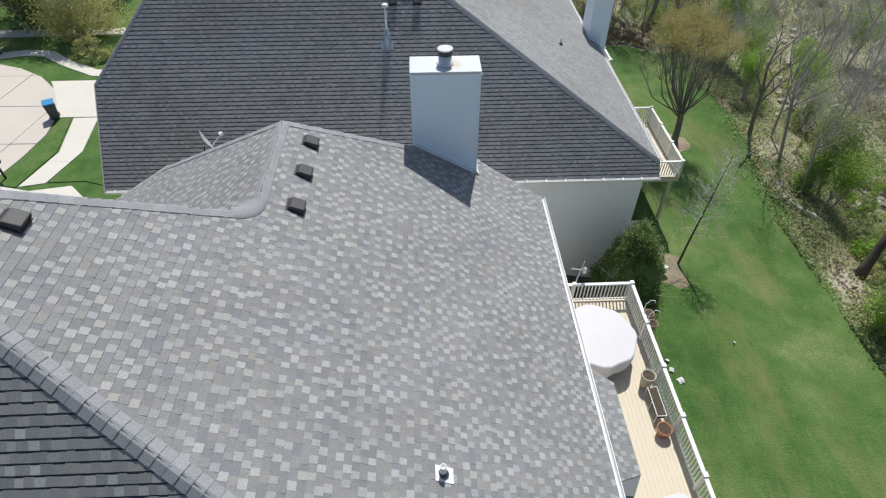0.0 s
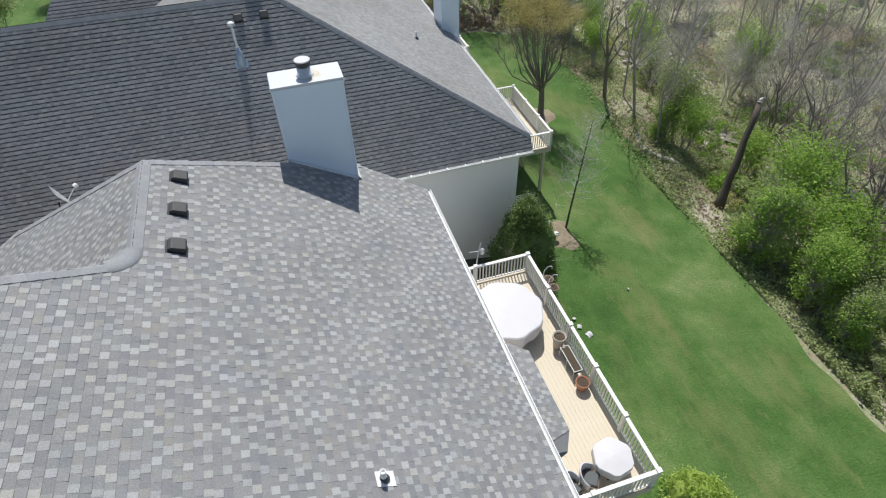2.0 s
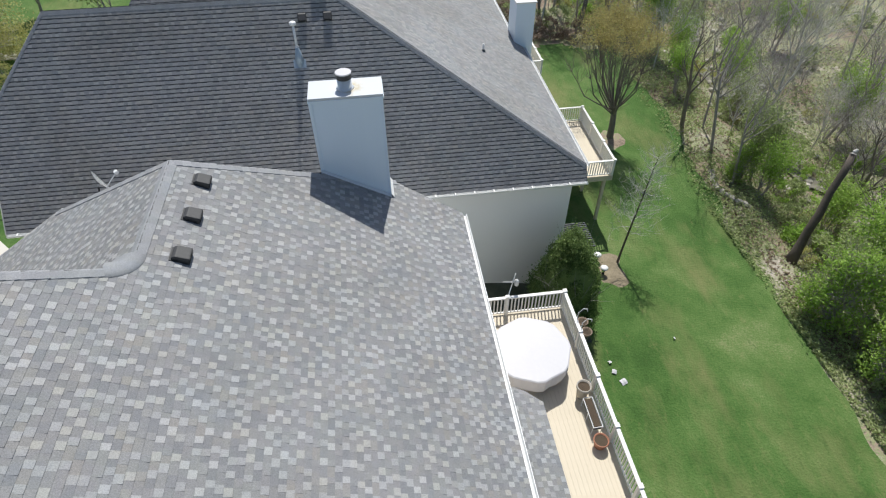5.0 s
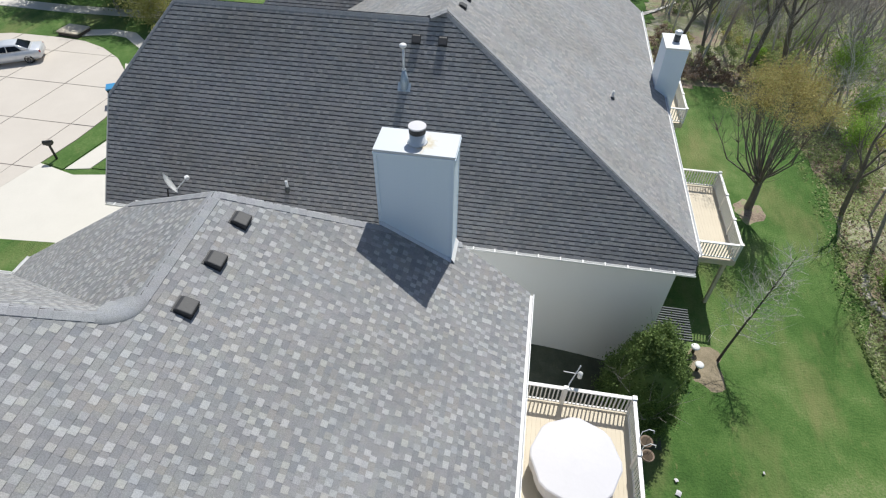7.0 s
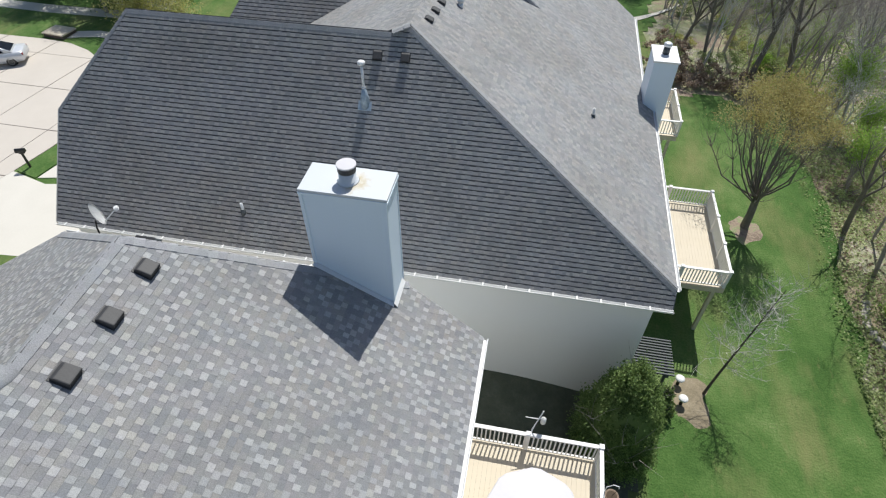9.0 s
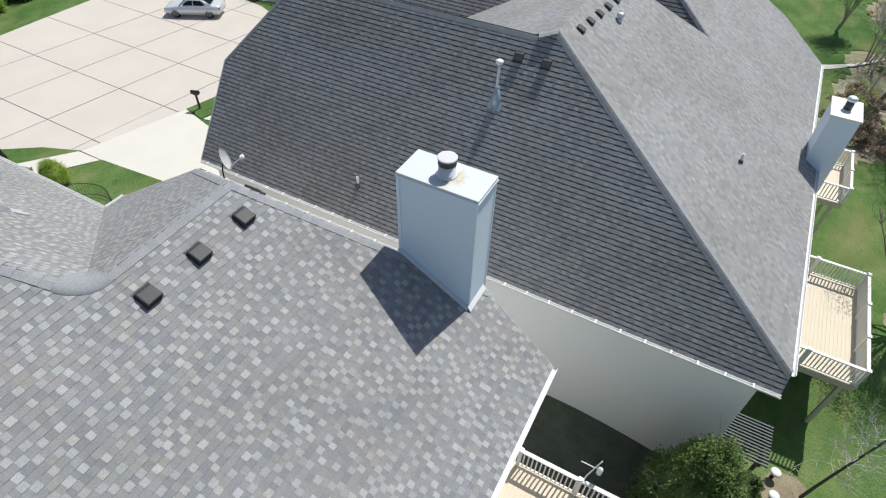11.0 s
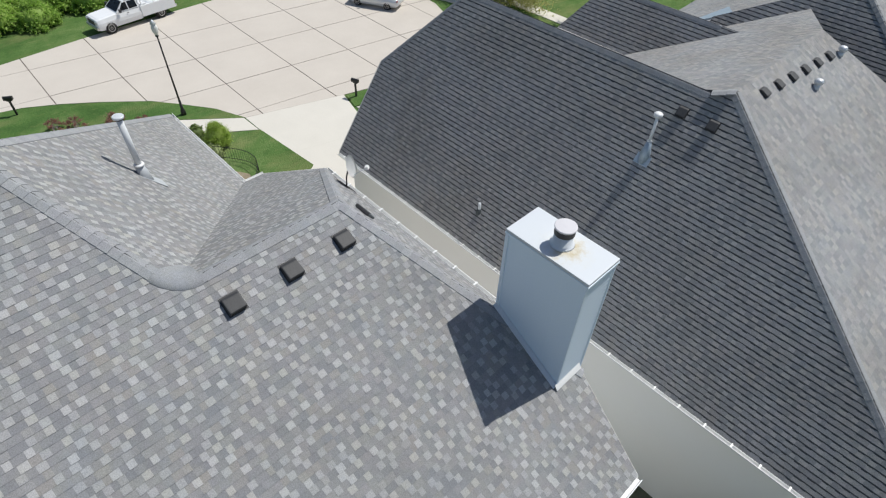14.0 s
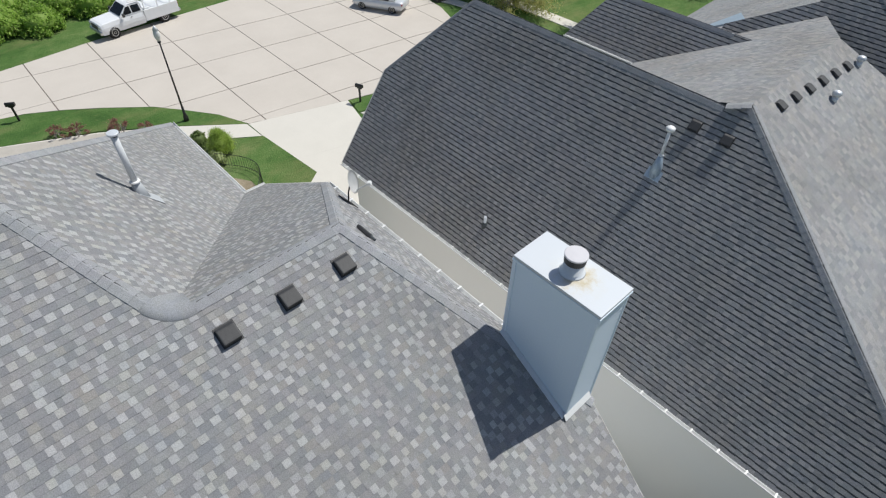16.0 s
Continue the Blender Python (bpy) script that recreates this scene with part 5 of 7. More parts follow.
def covered_table(name, label, x, y, radius, top, skirt, sides, lean=0.0):
    """A round table under a fitted cover: flat faceted top, creased skirt, legs below."""
    t = thing(name, label, "patio table", Matrix.Translation((x, y, DZ)))
    bm = bmesh.new()
    rings = []
    n = sides * 4
    rng = random.Random(int(x * 100))
    waves = [rng.uniform(-0.006, 0.006) for k in range(n)]
    for r, z in ((0.02, top + 0.06), (0.35, top + 0.045), (0.7, top + 0.02), (0.97, top), (1.0, top - 0.03), (0.99, top - skirt * 0.5), (0.97, top - skirt), (0.955, top - skirt), (0.975, top - 0.05), (0.95, top - 0.02), (0.02, top + 0.02)):
        ring = []
        for k in range(n):
            a = 2 * math.pi * (k + 0.5) / n
            facet = math.cos(math.pi / sides) / math.cos((a % (2 * math.pi / sides)) - math.pi / sides)
            wave = 1 + (0.018 * math.sin(a * sides * 2 + 1.0) if z < top - 0.05 else 0) + waves[k]
            ring.append(bm.verts.new((radius * r * facet * math.cos(a) * wave, radius * r * facet * math.sin(a) * wave, z)))
        rings.append(ring)
    for a, b in zip(rings, rings[1:]):
        for k in range(n):
            bm.faces.new((a[k], b[k], b[(k + 1) % n], a[(k + 1) % n]))
    bm.faces.new(rings[0])
    bm.faces.new(rings[-1][::-1])
    bmesh.ops.recalc_face_normals(bm, faces=bm.faces)
    part("cover", bm, CLOTH, t, "white fitted cover with a creased skirt")
    part("tabletop", lathe([(radius * 0.85, top - 0.06), (radius * 0.86, top - 0.02)], 32), VENTBLACK, t)
    for k in range(4):
        a = math.pi / 4 + k * math.pi / 2
        part("leg", tube(bmesh.new(), [(radius * 0.6 * math.cos(a), radius * 0.6 * math.sin(a), 0), (radius * 0.55 * math.cos(a), radius * 0.55 * math.sin(a), top - 0.06)], [0.03, 0.03], 8), VENTBLACK, t)
    return t


covered_table("covered_table", "large round patio table under a bright white cover", 5.38, 11.72, 1.38, 0.98, 0.62, 8)
covered_table("covered_table", "small faceted table under a white draped cover by the corner", 6.33, 5.88, 0.64, 0.72, 0.34, 6).rotation_euler.z = math.radians(12)

# Patio chairs beside the small table
def patio_chair(m):
    """A deep chair: rounded padded back, two arms, seat cushion and dark legs."""
    c = thing("patio_chair", "pale patio chair with a dark seat beside the small table", "chair", m, "chairs by the small table")
    part("seat", box(-0.27, 0.27, -0.26, 0.26, 0.34, 0.42, bevel=0.03), WICKER, c)
    part("cushion", box(-0.21, 0.21, -0.22, 0.18, 0.422, 0.49, bevel=0.03), BINGREY, c, "dark seat cushion")
    shell = bmesh.new()
    n = 12
    rows = []
    for z, r in ((0.3, 0.31), (0.62, 0.33), (0.86, 0.35), (0.88, 0.31), (0.62, 0.29), (0.3, 0.27)):
        rows.append([shell.verts.new((r * math.cos(math.pi * k / n), (r + 0.02) * math.sin(math.pi * k / n), z * (1 - 0.25 * abs(math.cos(math.pi * k / n)) ** 3))) for k in range(n + 1)])
    for a, b in zip(rows, rows[1:] + rows[:1]):
        for k in range(n):
            shell.faces.new((a[k], a[k + 1], b[k + 1], b[k]))
    for k in (0, n):
        shell.faces.new([r[k] for r in rows])
    bmesh.ops.recalc_face_normals(shell, faces=shell.faces)
    part("backrest", shell, CLOTH, c, "pale curved padded backrest", True)
    for x in (-0.24, 0.24):
        for y in (-0.22, 0.22):
            part("leg", box(x - 0.02, x + 0.02, y - 0.02, y + 0.02, 0, 0.34), BLACKIRON, c)
    return c


one = patio_chair(pose(5.5, 5.6, DZ, 0, 0, 55))
copy_thing(one, pose(4.85, 5.5, DZ, 0, 0, 20))


def pot(name, label, x, y, r, h, material, soil=True):
    t = thing(name, label, "plant pot", Matrix.Translation((x, y, DZ)))
    part("pot", lathe([(r * 0.7, 0.0), (r * 0.95, h * 0.8), (r * 1.04, h * 0.82), (r * 1.05, h), (r * 0.92, h), (r * 0.88, h * 0.86)], 22), material, t, "", True)
    part("soil", lathe([(r * 0.88, h * 0.80), (r * 0.87, h * 0.87), (0.02, h * 0.9)], 22), SOIL, t)
    return t


pot("plant_pot", "round terracotta pot of dry soil on the deck", 6.82, 8.55, 0.23, 0.36, TERRACOTTA)
pot("plant_pot", "tall pale stone-grey planter beside the railing", 6.8, 10.3, 0.23, 0.62, STONE)
trough = thing("planter_box", "dark soil trough in a pale wire stand by the railing", "planter", Matrix.Translation((6.84, 9.45, DZ)))
part("trough", box(-0.13, 0.13, -0.5, 0.5, 0.24, 0.40, bevel=0.02), BINGREY, trough)
part("soil", box(-0.11, 0.11, -0.48, 0.48, 0.39, 0.415), SOIL, trough)
for x in (-0.15, 0.15):
    part("rail", tube(bmesh.new(), [(x, -0.52, 0.43), (x, 0.52, 0.43)], [0.014, 0.014], 6), WHITE, trough)
    for y in (-0.5, 0.0, 0.5):
        part("leg", tube(bmesh.new(), [(x, y, 0), (x, y, 0.43)], [0.012, 0.012], 6), WHITE, trough)
for y in (-0.52, 0.52):
    part("rail", tube(bmesh.new(), [(-0.15, y, 0.43), (0.15, y, 0.43)], [0.014, 0.014], 6), WHITE, trough)
for y in (12.75, 12.3):
    hb = thing("hanging_basket", "wire hanging basket hooked outside the deck rail", "hanging basket", Matrix.Translation((7.52, y, DZ + 0.5)), "baskets on the rail")
    part("basket", lathe([(0.07, 0.0), (0.16, 0.12), (0.2, 0.25), (0.17, 0.26), (0.1, 0.1)], 18), WICKER, hb, "", True)
    part("soil", lathe([(0.16, 0.2), (0.15, 0.23), (0.02, 0.24)], 16), SOIL, hb)
    part("hook", tube(bmesh.new(), [(-0.24, 0, 0.42), (-0.24, 0, 0.75), (-0.1, 0, 0.95), (0.06, 0, 0.9), (0.08, 0, 0.78)], [0.014] * 5, 8), WHITE, hb)
    part("chain", tube(bmesh.new(), [(0.08, 0, 0.78), (0.0, 0, 0.26)], [0.006, 0.006], 5), BLACKIRON, hb)
feeder = thing("bird_feeder", "leaning white pole with side arms and a seed feeder", "bird feeder", Matrix.Translation((5.12, 14.12, DZ + 0.6)))
part("pole", tube(bmesh.new(), [(0, 0, -0.5), (0.05, 0.06, 0.45), (0.28, 0.3, 1.15)], [0.022, 0.022, 0.02], 10), WHITE, feeder)
part("arm", tube(bmesh.new(), [(0.17, 0.19, 0.85), (-0.22, 0.12, 0.98)], [0.016, 0.014], 8), WHITE, feeder)
part("arm", tube(bmesh.new(), [(0.17, 0.19, 0.85), (0.32, 0.2, 0.95)], [0.016, 0.014], 8), WHITE, feeder)
part("feeder", lathe([(0.03, 0.62), (0.08, 0.65), (0.08, 0.86), (0.02, 0.93)], 14, None, Matrix.Translation((0.32, 0.2, 0.02))), FROST, feeder, "small clear seed tube", True)
for i, (x, y, a, s) in enumerate(((10.28, 13.1, 20, 0.26), (10.05, 13.62, 70, 0.2), (10.02, 14.1, 110, 0.14), (13.4, 15.0, 10, 0.1))):
    bm = bmesh.new()
    bmesh.ops.create_grid(bm, x_segments=3, y_segments=3, size=s / 2)
    for v in bm.verts:
        v.co.z = 0.03 * math.sin(v.co.x * 17 + i) + 0.03 * math.cos(v.co.y * 15)
    bmesh.ops.solidify(bm, geom=list(bm.faces), thickness=0.008)
    ob = solo("paper_scrap", bm, CLOTH, "crumpled white scrap lying on the lawn", "litter", "scraps on the lawn")
    ob.matrix_world = pose(x, y, land(x, y) + 0.07, 8, 4, a)

# Dark timber garden arbour at the neighbour's back corner
arb = thing("garden_arbor", "dark timber garden arbor with a slatted top", "arbor", Matrix.Translation((9.75, 19.7, land(9.75, 19.7))))
for x in (-0.55, 0.55):
    for y in (-0.6, 0.6):
        part("post", box(x - 0.05, x + 0.05, y - 0.05, y + 0.05, -0.2, 2.3), BINGREY, arb)
for x in (-0.55, 0.55):
    part("beam", box(x - 0.04, x + 0.04, -0.85, 0.85, 2.302, 2.42), BINGREY, arb)
for k in range(13):
    y = -0.8 + k * 1.6 / 12
    part("slat", box(-0.8, 0.8, y - 0.025, y + 0.025, 2.422, 2.50), BINGREY, arb)
for k in range(4):
    part("rail", box(-0.56, -0.53, -0.54, 0.54, 0.4 + k * 0.4, 0.45 + k * 0.4), BINGREY, arb)


# ---- street furniture and vehicles ----
lamp = thing("street_lamp", "tall black street lamp with a clear lantern", "street lamp", Matrix.Translation((-29.85, 17.78, 0.88)) @ Matrix.Diagonal((1.0, 1.0, 1.2, 1)))
part("base", lathe([(0.16, -0.1), (0.15, 0.2), (0.09, 0.35), (0.07, 0.8)], 14), BLACKIRON, lamp, "", True)
part("pole", lathe([(0.06, 0.8), (0.042, 4.3)], 12), BLACKIRON, lamp, "", True)
part("lantern", lathe([(0.06, 4.31), (0.17, 4.5), (0.18, 4.7), (0.12, 4.85)], 16), FROST, lamp, "clear glass lantern", True)
part("lantern_cap", lathe([(0.13, 4.852), (0.17, 4.86), (0.06, 5.0), (0.015, 5.06)], 16), GALV, lamp, "", True)
part("collar", lathe([(0.05, 4.22), (0.1, 4.25), (0.1, 4.308)], 14), BLACKIRON, lamp, "", True)


def mailbox(x, y, a):
    t = thing("mailbox", "black mailbox on a post at the kerb", "mailbox", pose(x, y, 0.9, 0, 0, a), "kerb mailboxes")
    part("post", box(-0.05, 0.05, -0.05, 0.05, -0.1, 1.0), BLACKIRON, t)
    bm = bmesh.new()
    prof = [(-0.1, 1.002)] + [(0.1 * math.cos(u), 1.14 + 0.1 * math.sin(u)) for u in (math.pi * k / 8 for k in range(8, -1, -1))] + [(0.1, 1.002)]
    f, b = [bm.verts.new((-0.26, px, pz)) for px, pz in prof], [bm.verts.new((0.26, px, pz)) for px, pz in prof]
    bm.faces.new(f)
    bm.faces.new(b[::-1])
    for i in range(len(f)):
        bm.faces.new((f[i], f[(i + 1) % len(f)], b[(i + 1) % len(f)], b[i]))
    bmesh.ops.recalc_face_normals(bm, faces=bm.faces)
    part("box", bm, BLACKIRON, t)
    part("bracket", box(-0.16, 0.16, -0.03, 0.03, 0.9, 0.998), BLACKIRON, t)
    return t


mailbox(-24.45, 27.4, 20)
mailbox(-36.6, 10.0, 60)

bin_ = thing("recycling_bin", "dark wheeled bin with a blue lid on the grass", "bin", pose(-24.55, 34.0, 0.845, 0, 0, 30) @ Matrix.Scale(1.12, 4))
bm = bmesh.new()
lo = [bm.verts.new(c) for c in ((-0.22, -0.25, 0.04), (0.22, -0.25, 0.04), (0.22, 0.25, 0.04), (-0.22, 0.25, 0.04))]
hi = [bm.verts.new(c) for c in ((-0.29, -0.34, 0.98), (0.29, -0.34, 0.98), (0.29, 0.34, 0.98), (-0.29, 0.34, 0.98))]
bm.faces.new(lo[::-1])
bm.faces.new(hi)
for i in range(4):
    bm.faces.new((lo[i], lo[(i + 1) % 4], hi[(i + 1) % 4], hi[i]))
bmesh.ops.bevel(bm, geom=list(bm.edges), offset=0.03, segments=2, affect="EDGES")
part("body", bm, BINGREY, bin_)
part("lid", box(-0.31, 0.31, -0.36, 0.36, 0.985, 1.07, bevel=0.03), BLUE, bin_, "blue lid")
for x in (-0.24, 0.24):
    part("wheel", lathe([(0.1, -0.03), (0.1, 0.03)], 14, None, Matrix.Translation((x, 0.27, 0.1)) @ Matrix.Rotation(math.pi / 2, 4, "Y")), RUBBER, bin_)
part("handle", box(-0.25, 0.25, 0.36, 0.40, 0.9, 0.94, bevel=0.01), BINGREY, bin_)


def loft(sections, material, name, parent, smooth=False, label=""):
    """Skins closed rings of equal count, one after another."""
    bm = bmesh.new()
    rings = [[bm.verts.new(p) for p in s] for s in sections]
    n = len(rings[0])
    for a, b in zip(rings, rings[1:]):
        for i in range(n):
            bm.faces.new((a[i], a[(i + 1) % n], b[(i + 1) % n], b[i]))
    bm.faces.new(rings[0][::-1])
    bm.faces.new(rings[-1])
    bmesh.ops.recalc_face_normals(bm, faces=bm.faces)
    return part(name, bm, material, parent, label, smooth)


def ring_at(x, hw, z0, z1, tuck=0.9, round_=0.12):
    """A car body section at x: half width, bottom and top heights."""
    h = z1 - z0
    return [(x, -hw * 0.94, z0), (x, -hw, z0 + 0.35 * h), (x, -hw, z0 + 0.62 * h), (x, -hw * tuck - 0.02, z1 - round_ * 0.3), (x, -hw * tuck + round_, z1), (x, hw * tuck - round_, z1), (x, hw * tuck + 0.02, z1 - round_ * 0.3), (x, hw, z0 + 0.62 * h), (x, hw, z0 + 0.35 * h), (x, hw * 0.94, z0)]


def wheels(car, xs, hw, r):
    for x in xs:
        for s in (-1, 1):
            m = Matrix.Translation((x, s * (hw - 0.12), r)) @ Matrix.Rotation(math.pi / 2, 4, "X")
            w = part("wheel", lathe([(r * 0.55, -0.09), (r * 0.62, 0.09)], 20, None, m), CHROME, car, "", True)
            part("tyre", lathe([(r * 0.62, -0.12), (r * 0.96, -0.12), (r, -0.07), (r, 0.07), (r * 0.96, 0.12), (r * 0.62, 0.12)], 24, None, m), RUBBER, w, "", True)
            part("rim", lathe([(r * 0.16, -0.122), (r * 0.5, -0.11), (r * 0.56, -0.128), (r * 0.62, -0.125)], 20, None, m, False), CHROME, w)
            part("wheel_arch", lathe([(r * 0.62, s * 0.115 - 0.02), (r * 1.16, s * 0.115 - 0.02), (r * 1.16, s * 0.115 - 0.01)], 24, None, m), RUBBER, w)


def pickup(m):
    """An extended-cab pickup, front towards +x, with a ladder rack over its bed."""
    t = thing("pickup_truck", "white extended-cab pickup with a ladder rack, parked at the kerb", "truck", m)
    hw = 0.98
    loft([ring_at(2.98, 0.86, 0.5, 0.95), ring_at(2.9, 0.95, 0.42, 1.10), ring_at(2.7, hw, 0.40, 1.16), ring_at(1.35, hw, 0.40, 1.24), ring_at(1.25, hw, 0.40, 1.26), ring_at(-0.55, hw, 0.40, 1.26)], CARWHITE, "body", t, False, "white painted front body")
    loft([[(1.30, s * w, z) for s, w, z in ((-1, 0.92, 1.262), (-1, 0.9, 1.27), (1, 0.9, 1.27), (1, 0.92, 1.262))], [(0.55, s * w, z) for s, w, z in ((-1, 0.92, 1.262), (-1, 0.76, 1.86), (1, 0.76, 1.86), (1, 0.92, 1.262))],
          [(0.35, s * w, z) for s, w, z in ((-1, 0.92, 1.262), (-1, 0.74, 1.92), (1, 0.74, 1.92), (1, 0.92, 1.262))], [(-0.42, s * w, z) for s, w, z in ((-1, 0.92, 1.262), (-1, 0.74, 1.92), (1, 0.74, 1.92), (1, 0.92, 1.262))],
          [(-0.55, s * w, z) for s, w, z in ((-1, 0.92, 1.262), (-1, 0.78, 1.80), (1, 0.78, 1.80), (1, 0.92, 1.262))]], CARWHITE, "cab", t)
    bm = bmesh.new()
    bm.faces.new([bm.verts.new(c) for c in ((1.262, -0.80, 1.32), (1.262, 0.80, 1.32), (0.60, 0.68, 1.85), (0.60, -0.68, 1.85))])
    bmesh.ops.solidify(bm, geom=list(bm.faces), thickness=-0.012)
    part("windscreen", bm, TINT, t)
    for s in (-1, 1):
        for pts in (((1.08, 0.925, 1.33), (0.34, 0.925, 1.33), (0.34, 0.775, 1.80), (0.62, 0.775, 1.80)), ((0.26, 0.925, 1.33), (-0.40, 0.925, 1.33), (-0.38, 0.775, 1.80), (0.26, 0.775, 1.80))):
            bm = bmesh.new()
            bm.faces.new([bm.verts.new((x, s * y, z)) for x, y, z in pts])
            bmesh.ops.solidify(bm, geom=list(bm.faces), thickness=0.02)
            part("side_window", bm, TINT, t)
        part("mirror", box(0.98, 1.14, s * 1.08 - 0.1, s * 1.08 + 0.1, 1.28, 1.5, bevel=0.02), VENTBLACK, t)
        part("headlight", box(2.86, 2.99, s * 0.72 - 0.17, s * 0.72 + 0.17, 0.82, 1.02, bevel=0.02), HEADLAMP, t)
        part("bed_side", box(-3.4, -0.56, s * 0.95 - 0.05, s * 0.95 + 0.05, 0.5, 1.28, bevel=0.025), CARWHITE, t)
        part("tail_light", box(-3.42, -3.35, s * 0.93 - 0.06, s * 0.93 + 0.06, 0.85, 1.2), TAILRED, t)
        part("door_handle", box(0.40, 0.55, s * 0.985 - 0.012, s * 0.985 + 0.012, 1.08, 1.12), VENTBLACK, t)
    part("bed_floor", box(-3.37, -0.57, -0.9, 0.9, 0.62, 0.7), BINGREY, t, "dark bed liner")
    part("bed_front", box(-0.62, -0.565, -0.9, 0.9, 0.7, 1.26), CARWHITE, t)
    part("tailgate", box(-3.42, -3.36, -0.88, 0.88, 0.55, 1.26, bevel=0.02), CARWHITE, t)
    part("grille", box(2.92, 3.0, -0.52, 0.52, 0.72, 1.02, bevel=0.02), VENTBLACK, t, "dark grille")
    part("bumper", box(2.9, 3.08, -0.93, 0.93, 0.46, 0.68, bevel=0.05), CHROME, t)
    part("bumper", box(-3.56, -3.42, -0.9, 0.9, 0.46, 0.66, bevel=0.04), CHROME, t)
    part("bed_cover", box(-3.34, -1.16, -0.89, 0.89, 1.2, 1.27, bevel=0.02), CARWHITE, t, "white bed cover")
    part("tool_box", box(-1.15, -0.66, -0.88, 0.88, 1.0, 1.38, bevel=0.02), CARWHITE, t, "white cross-bed tool box")
    rack = part("ladder_rack", box(-0.75, -0.69, -0.9, 0.9, 1.95, 2.0), WHITE, t, "white ladder rack")
    for x in (-2.85, -1.8, -0.72):
        if x < -0.8:
            part("rack_bar", box(x - 0.03, x + 0.03, -0.9, 0.9, 1.95, 2.0), WHITE, rack)
        for s in (-1, 1):
            part("rack_leg", box(x - 0.03, x + 0.03, s * 0.9 - 0.03, s * 0.9 + 0.03, 1.28, 1.95), WHITE, rack)
    for s in (-1, 1):
        part("rack_rail", box(-2.95, 0.3, s * 0.78 - 0.02, s * 0.78 + 0.02, 2.0, 2.05), WHITE, rack)
    for x in (-0.15, 0.15):
        part("ladder_rail", box(-2.9, 0.2, 0.3 + x - 0.02, 0.3 + x + 0.02, 2.002, 2.07), WHITE, rack)
    wheels(t, (2.05, -2.1), hw, 0.42)
    return t


def sedan(m):
    t = thing("car", "silver sedan parked in the cul-de-sac", "car", m)
    hw = 0.88
    loft([ring_at(2.32, 0.7, 0.42, 0.66), ring_at(2.2, 0.82, 0.32, 0.74), ring_at(1.9, hw, 0.26, 0.80), ring_at(0.95, hw, 0.24, 0.92), ring_at(-0.2, hw, 0.24, 0.94), ring_at(-1.5, hw, 0.25, 0.97), ring_at(-2.15, 0.84, 0.3, 0.95), ring_at(-2.3, 0.74, 0.42, 0.86)], CARSILVER, "body", t, True, "silver painted body")
    cab = lambda x, w0, w1, z: [(x, -w0, 0.93), (x, -w1, z - 0.04), (x, -w1 + 0.1, z), (x, w1 - 0.1, z), (x, w1, z - 0.04), (x, w0, 0.93)]
    loft([cab(1.0, 0.78, 0.72, 0.98), cab(0.25, 0.80, 0.60, 1.40), cab(-0.1, 0.80, 0.58, 1.43), cab(-0.8, 0.80, 0.58, 1.40), cab(-1.65, 0.76, 0.68, 1.00)], CARSILVER, "cabin", t, True)
    for pts in (((0.93, -0.66, 1.035), (0.93, 0.66, 1.035), (0.31, 0.52, 1.40), (0.31, -0.52, 1.40)), ((-1.56, 0.62, 1.055), (-1.56, -0.62, 1.055), (-0.87, -0.5, 1.40), (-0.87, 0.5, 1.40))):
        bm = bmesh.new()
        bm.faces.new([bm.verts.new(c) for c in pts])
        bmesh.ops.solidify(bm, geom=list(bm.faces), thickness=0.025)
        part("screen", bm, TINT, t)
    for s in (-1, 1):
        for pts in (((0.72, 0.79, 0.98), (-0.15, 0.80, 0.98), (-0.15, 0.64, 1.34), (0.25, 0.66, 1.32)), ((-0.22, 0.80, 0.98), (-1.15, 0.79, 1.0), (-0.82, 0.66, 1.32), (-0.22, 0.64, 1.34))):
            bm = bmesh.new()
            bm.faces.new([bm.verts.new((x, s * y, z)) for x, y, z in pts])
            bmesh.ops.solidify(bm, geom=list(bm.faces), thickness=0.03)
            part("side_window", bm, TINT, t)
        part("headlight", box(2.12, 2.27, s * 0.62 - 0.14, s * 0.62 + 0.14, 0.6, 0.72, bevel=0.02), HEADLAMP, t)
        part("tail_light", box(-2.29, -2.16, s * 0.62 - 0.16, s * 0.62 + 0.16, 0.7, 0.86, bevel=0.02), TAILRED, t)
        part("mirror", box(0.62, 0.74, s * 0.95 - 0.08, s * 0.95 + 0.08, 0.95, 1.06, bevel=0.02), CARSILVER, t)
    part("bumper", box(2.2, 2.36, -0.68, 0.68, 0.34, 0.5, bevel=0.04), VENTBLACK, t)
    wheels(t, (1.4, -1.35), hw, 0.32)
    return t


pickup(pose(-45.35, 20.9, FZ + 0.02, 0, 0, -84) @ Matrix.Diagonal((1.0, 1.0, 1.07, 1.0)))
sedan(pose(-35.6, 38.05, FZ + 0.02, 0, 0, 208))

# Curved iron fence in the inner corner
fence = thing("iron_fence", "low curved black iron garden fence", "fence")
pts = [(-24.2 + 4.2 * u, 17.0 + 1.35 * math.sin(u * math.pi * 0.9) - 0.1 * u) for u in (k / 32 for k in range(33))]
for z in (1.0, 1.72):
    part("fence_rail", tube(bmesh.new(), [(x, y, z) for x, y in pts], [0.016] * len(pts), 6), BLACKIRON, fence)
pk = finish("picket", tube(bmesh.new(), [(0, 0, 0.85), (0, 0, 1.8)], [0.01, 0.008], 5), BLACKIRON)
for x, y in pts:
    part("picket", pk, BLACKIRON, fence).location = (x, y, 0)

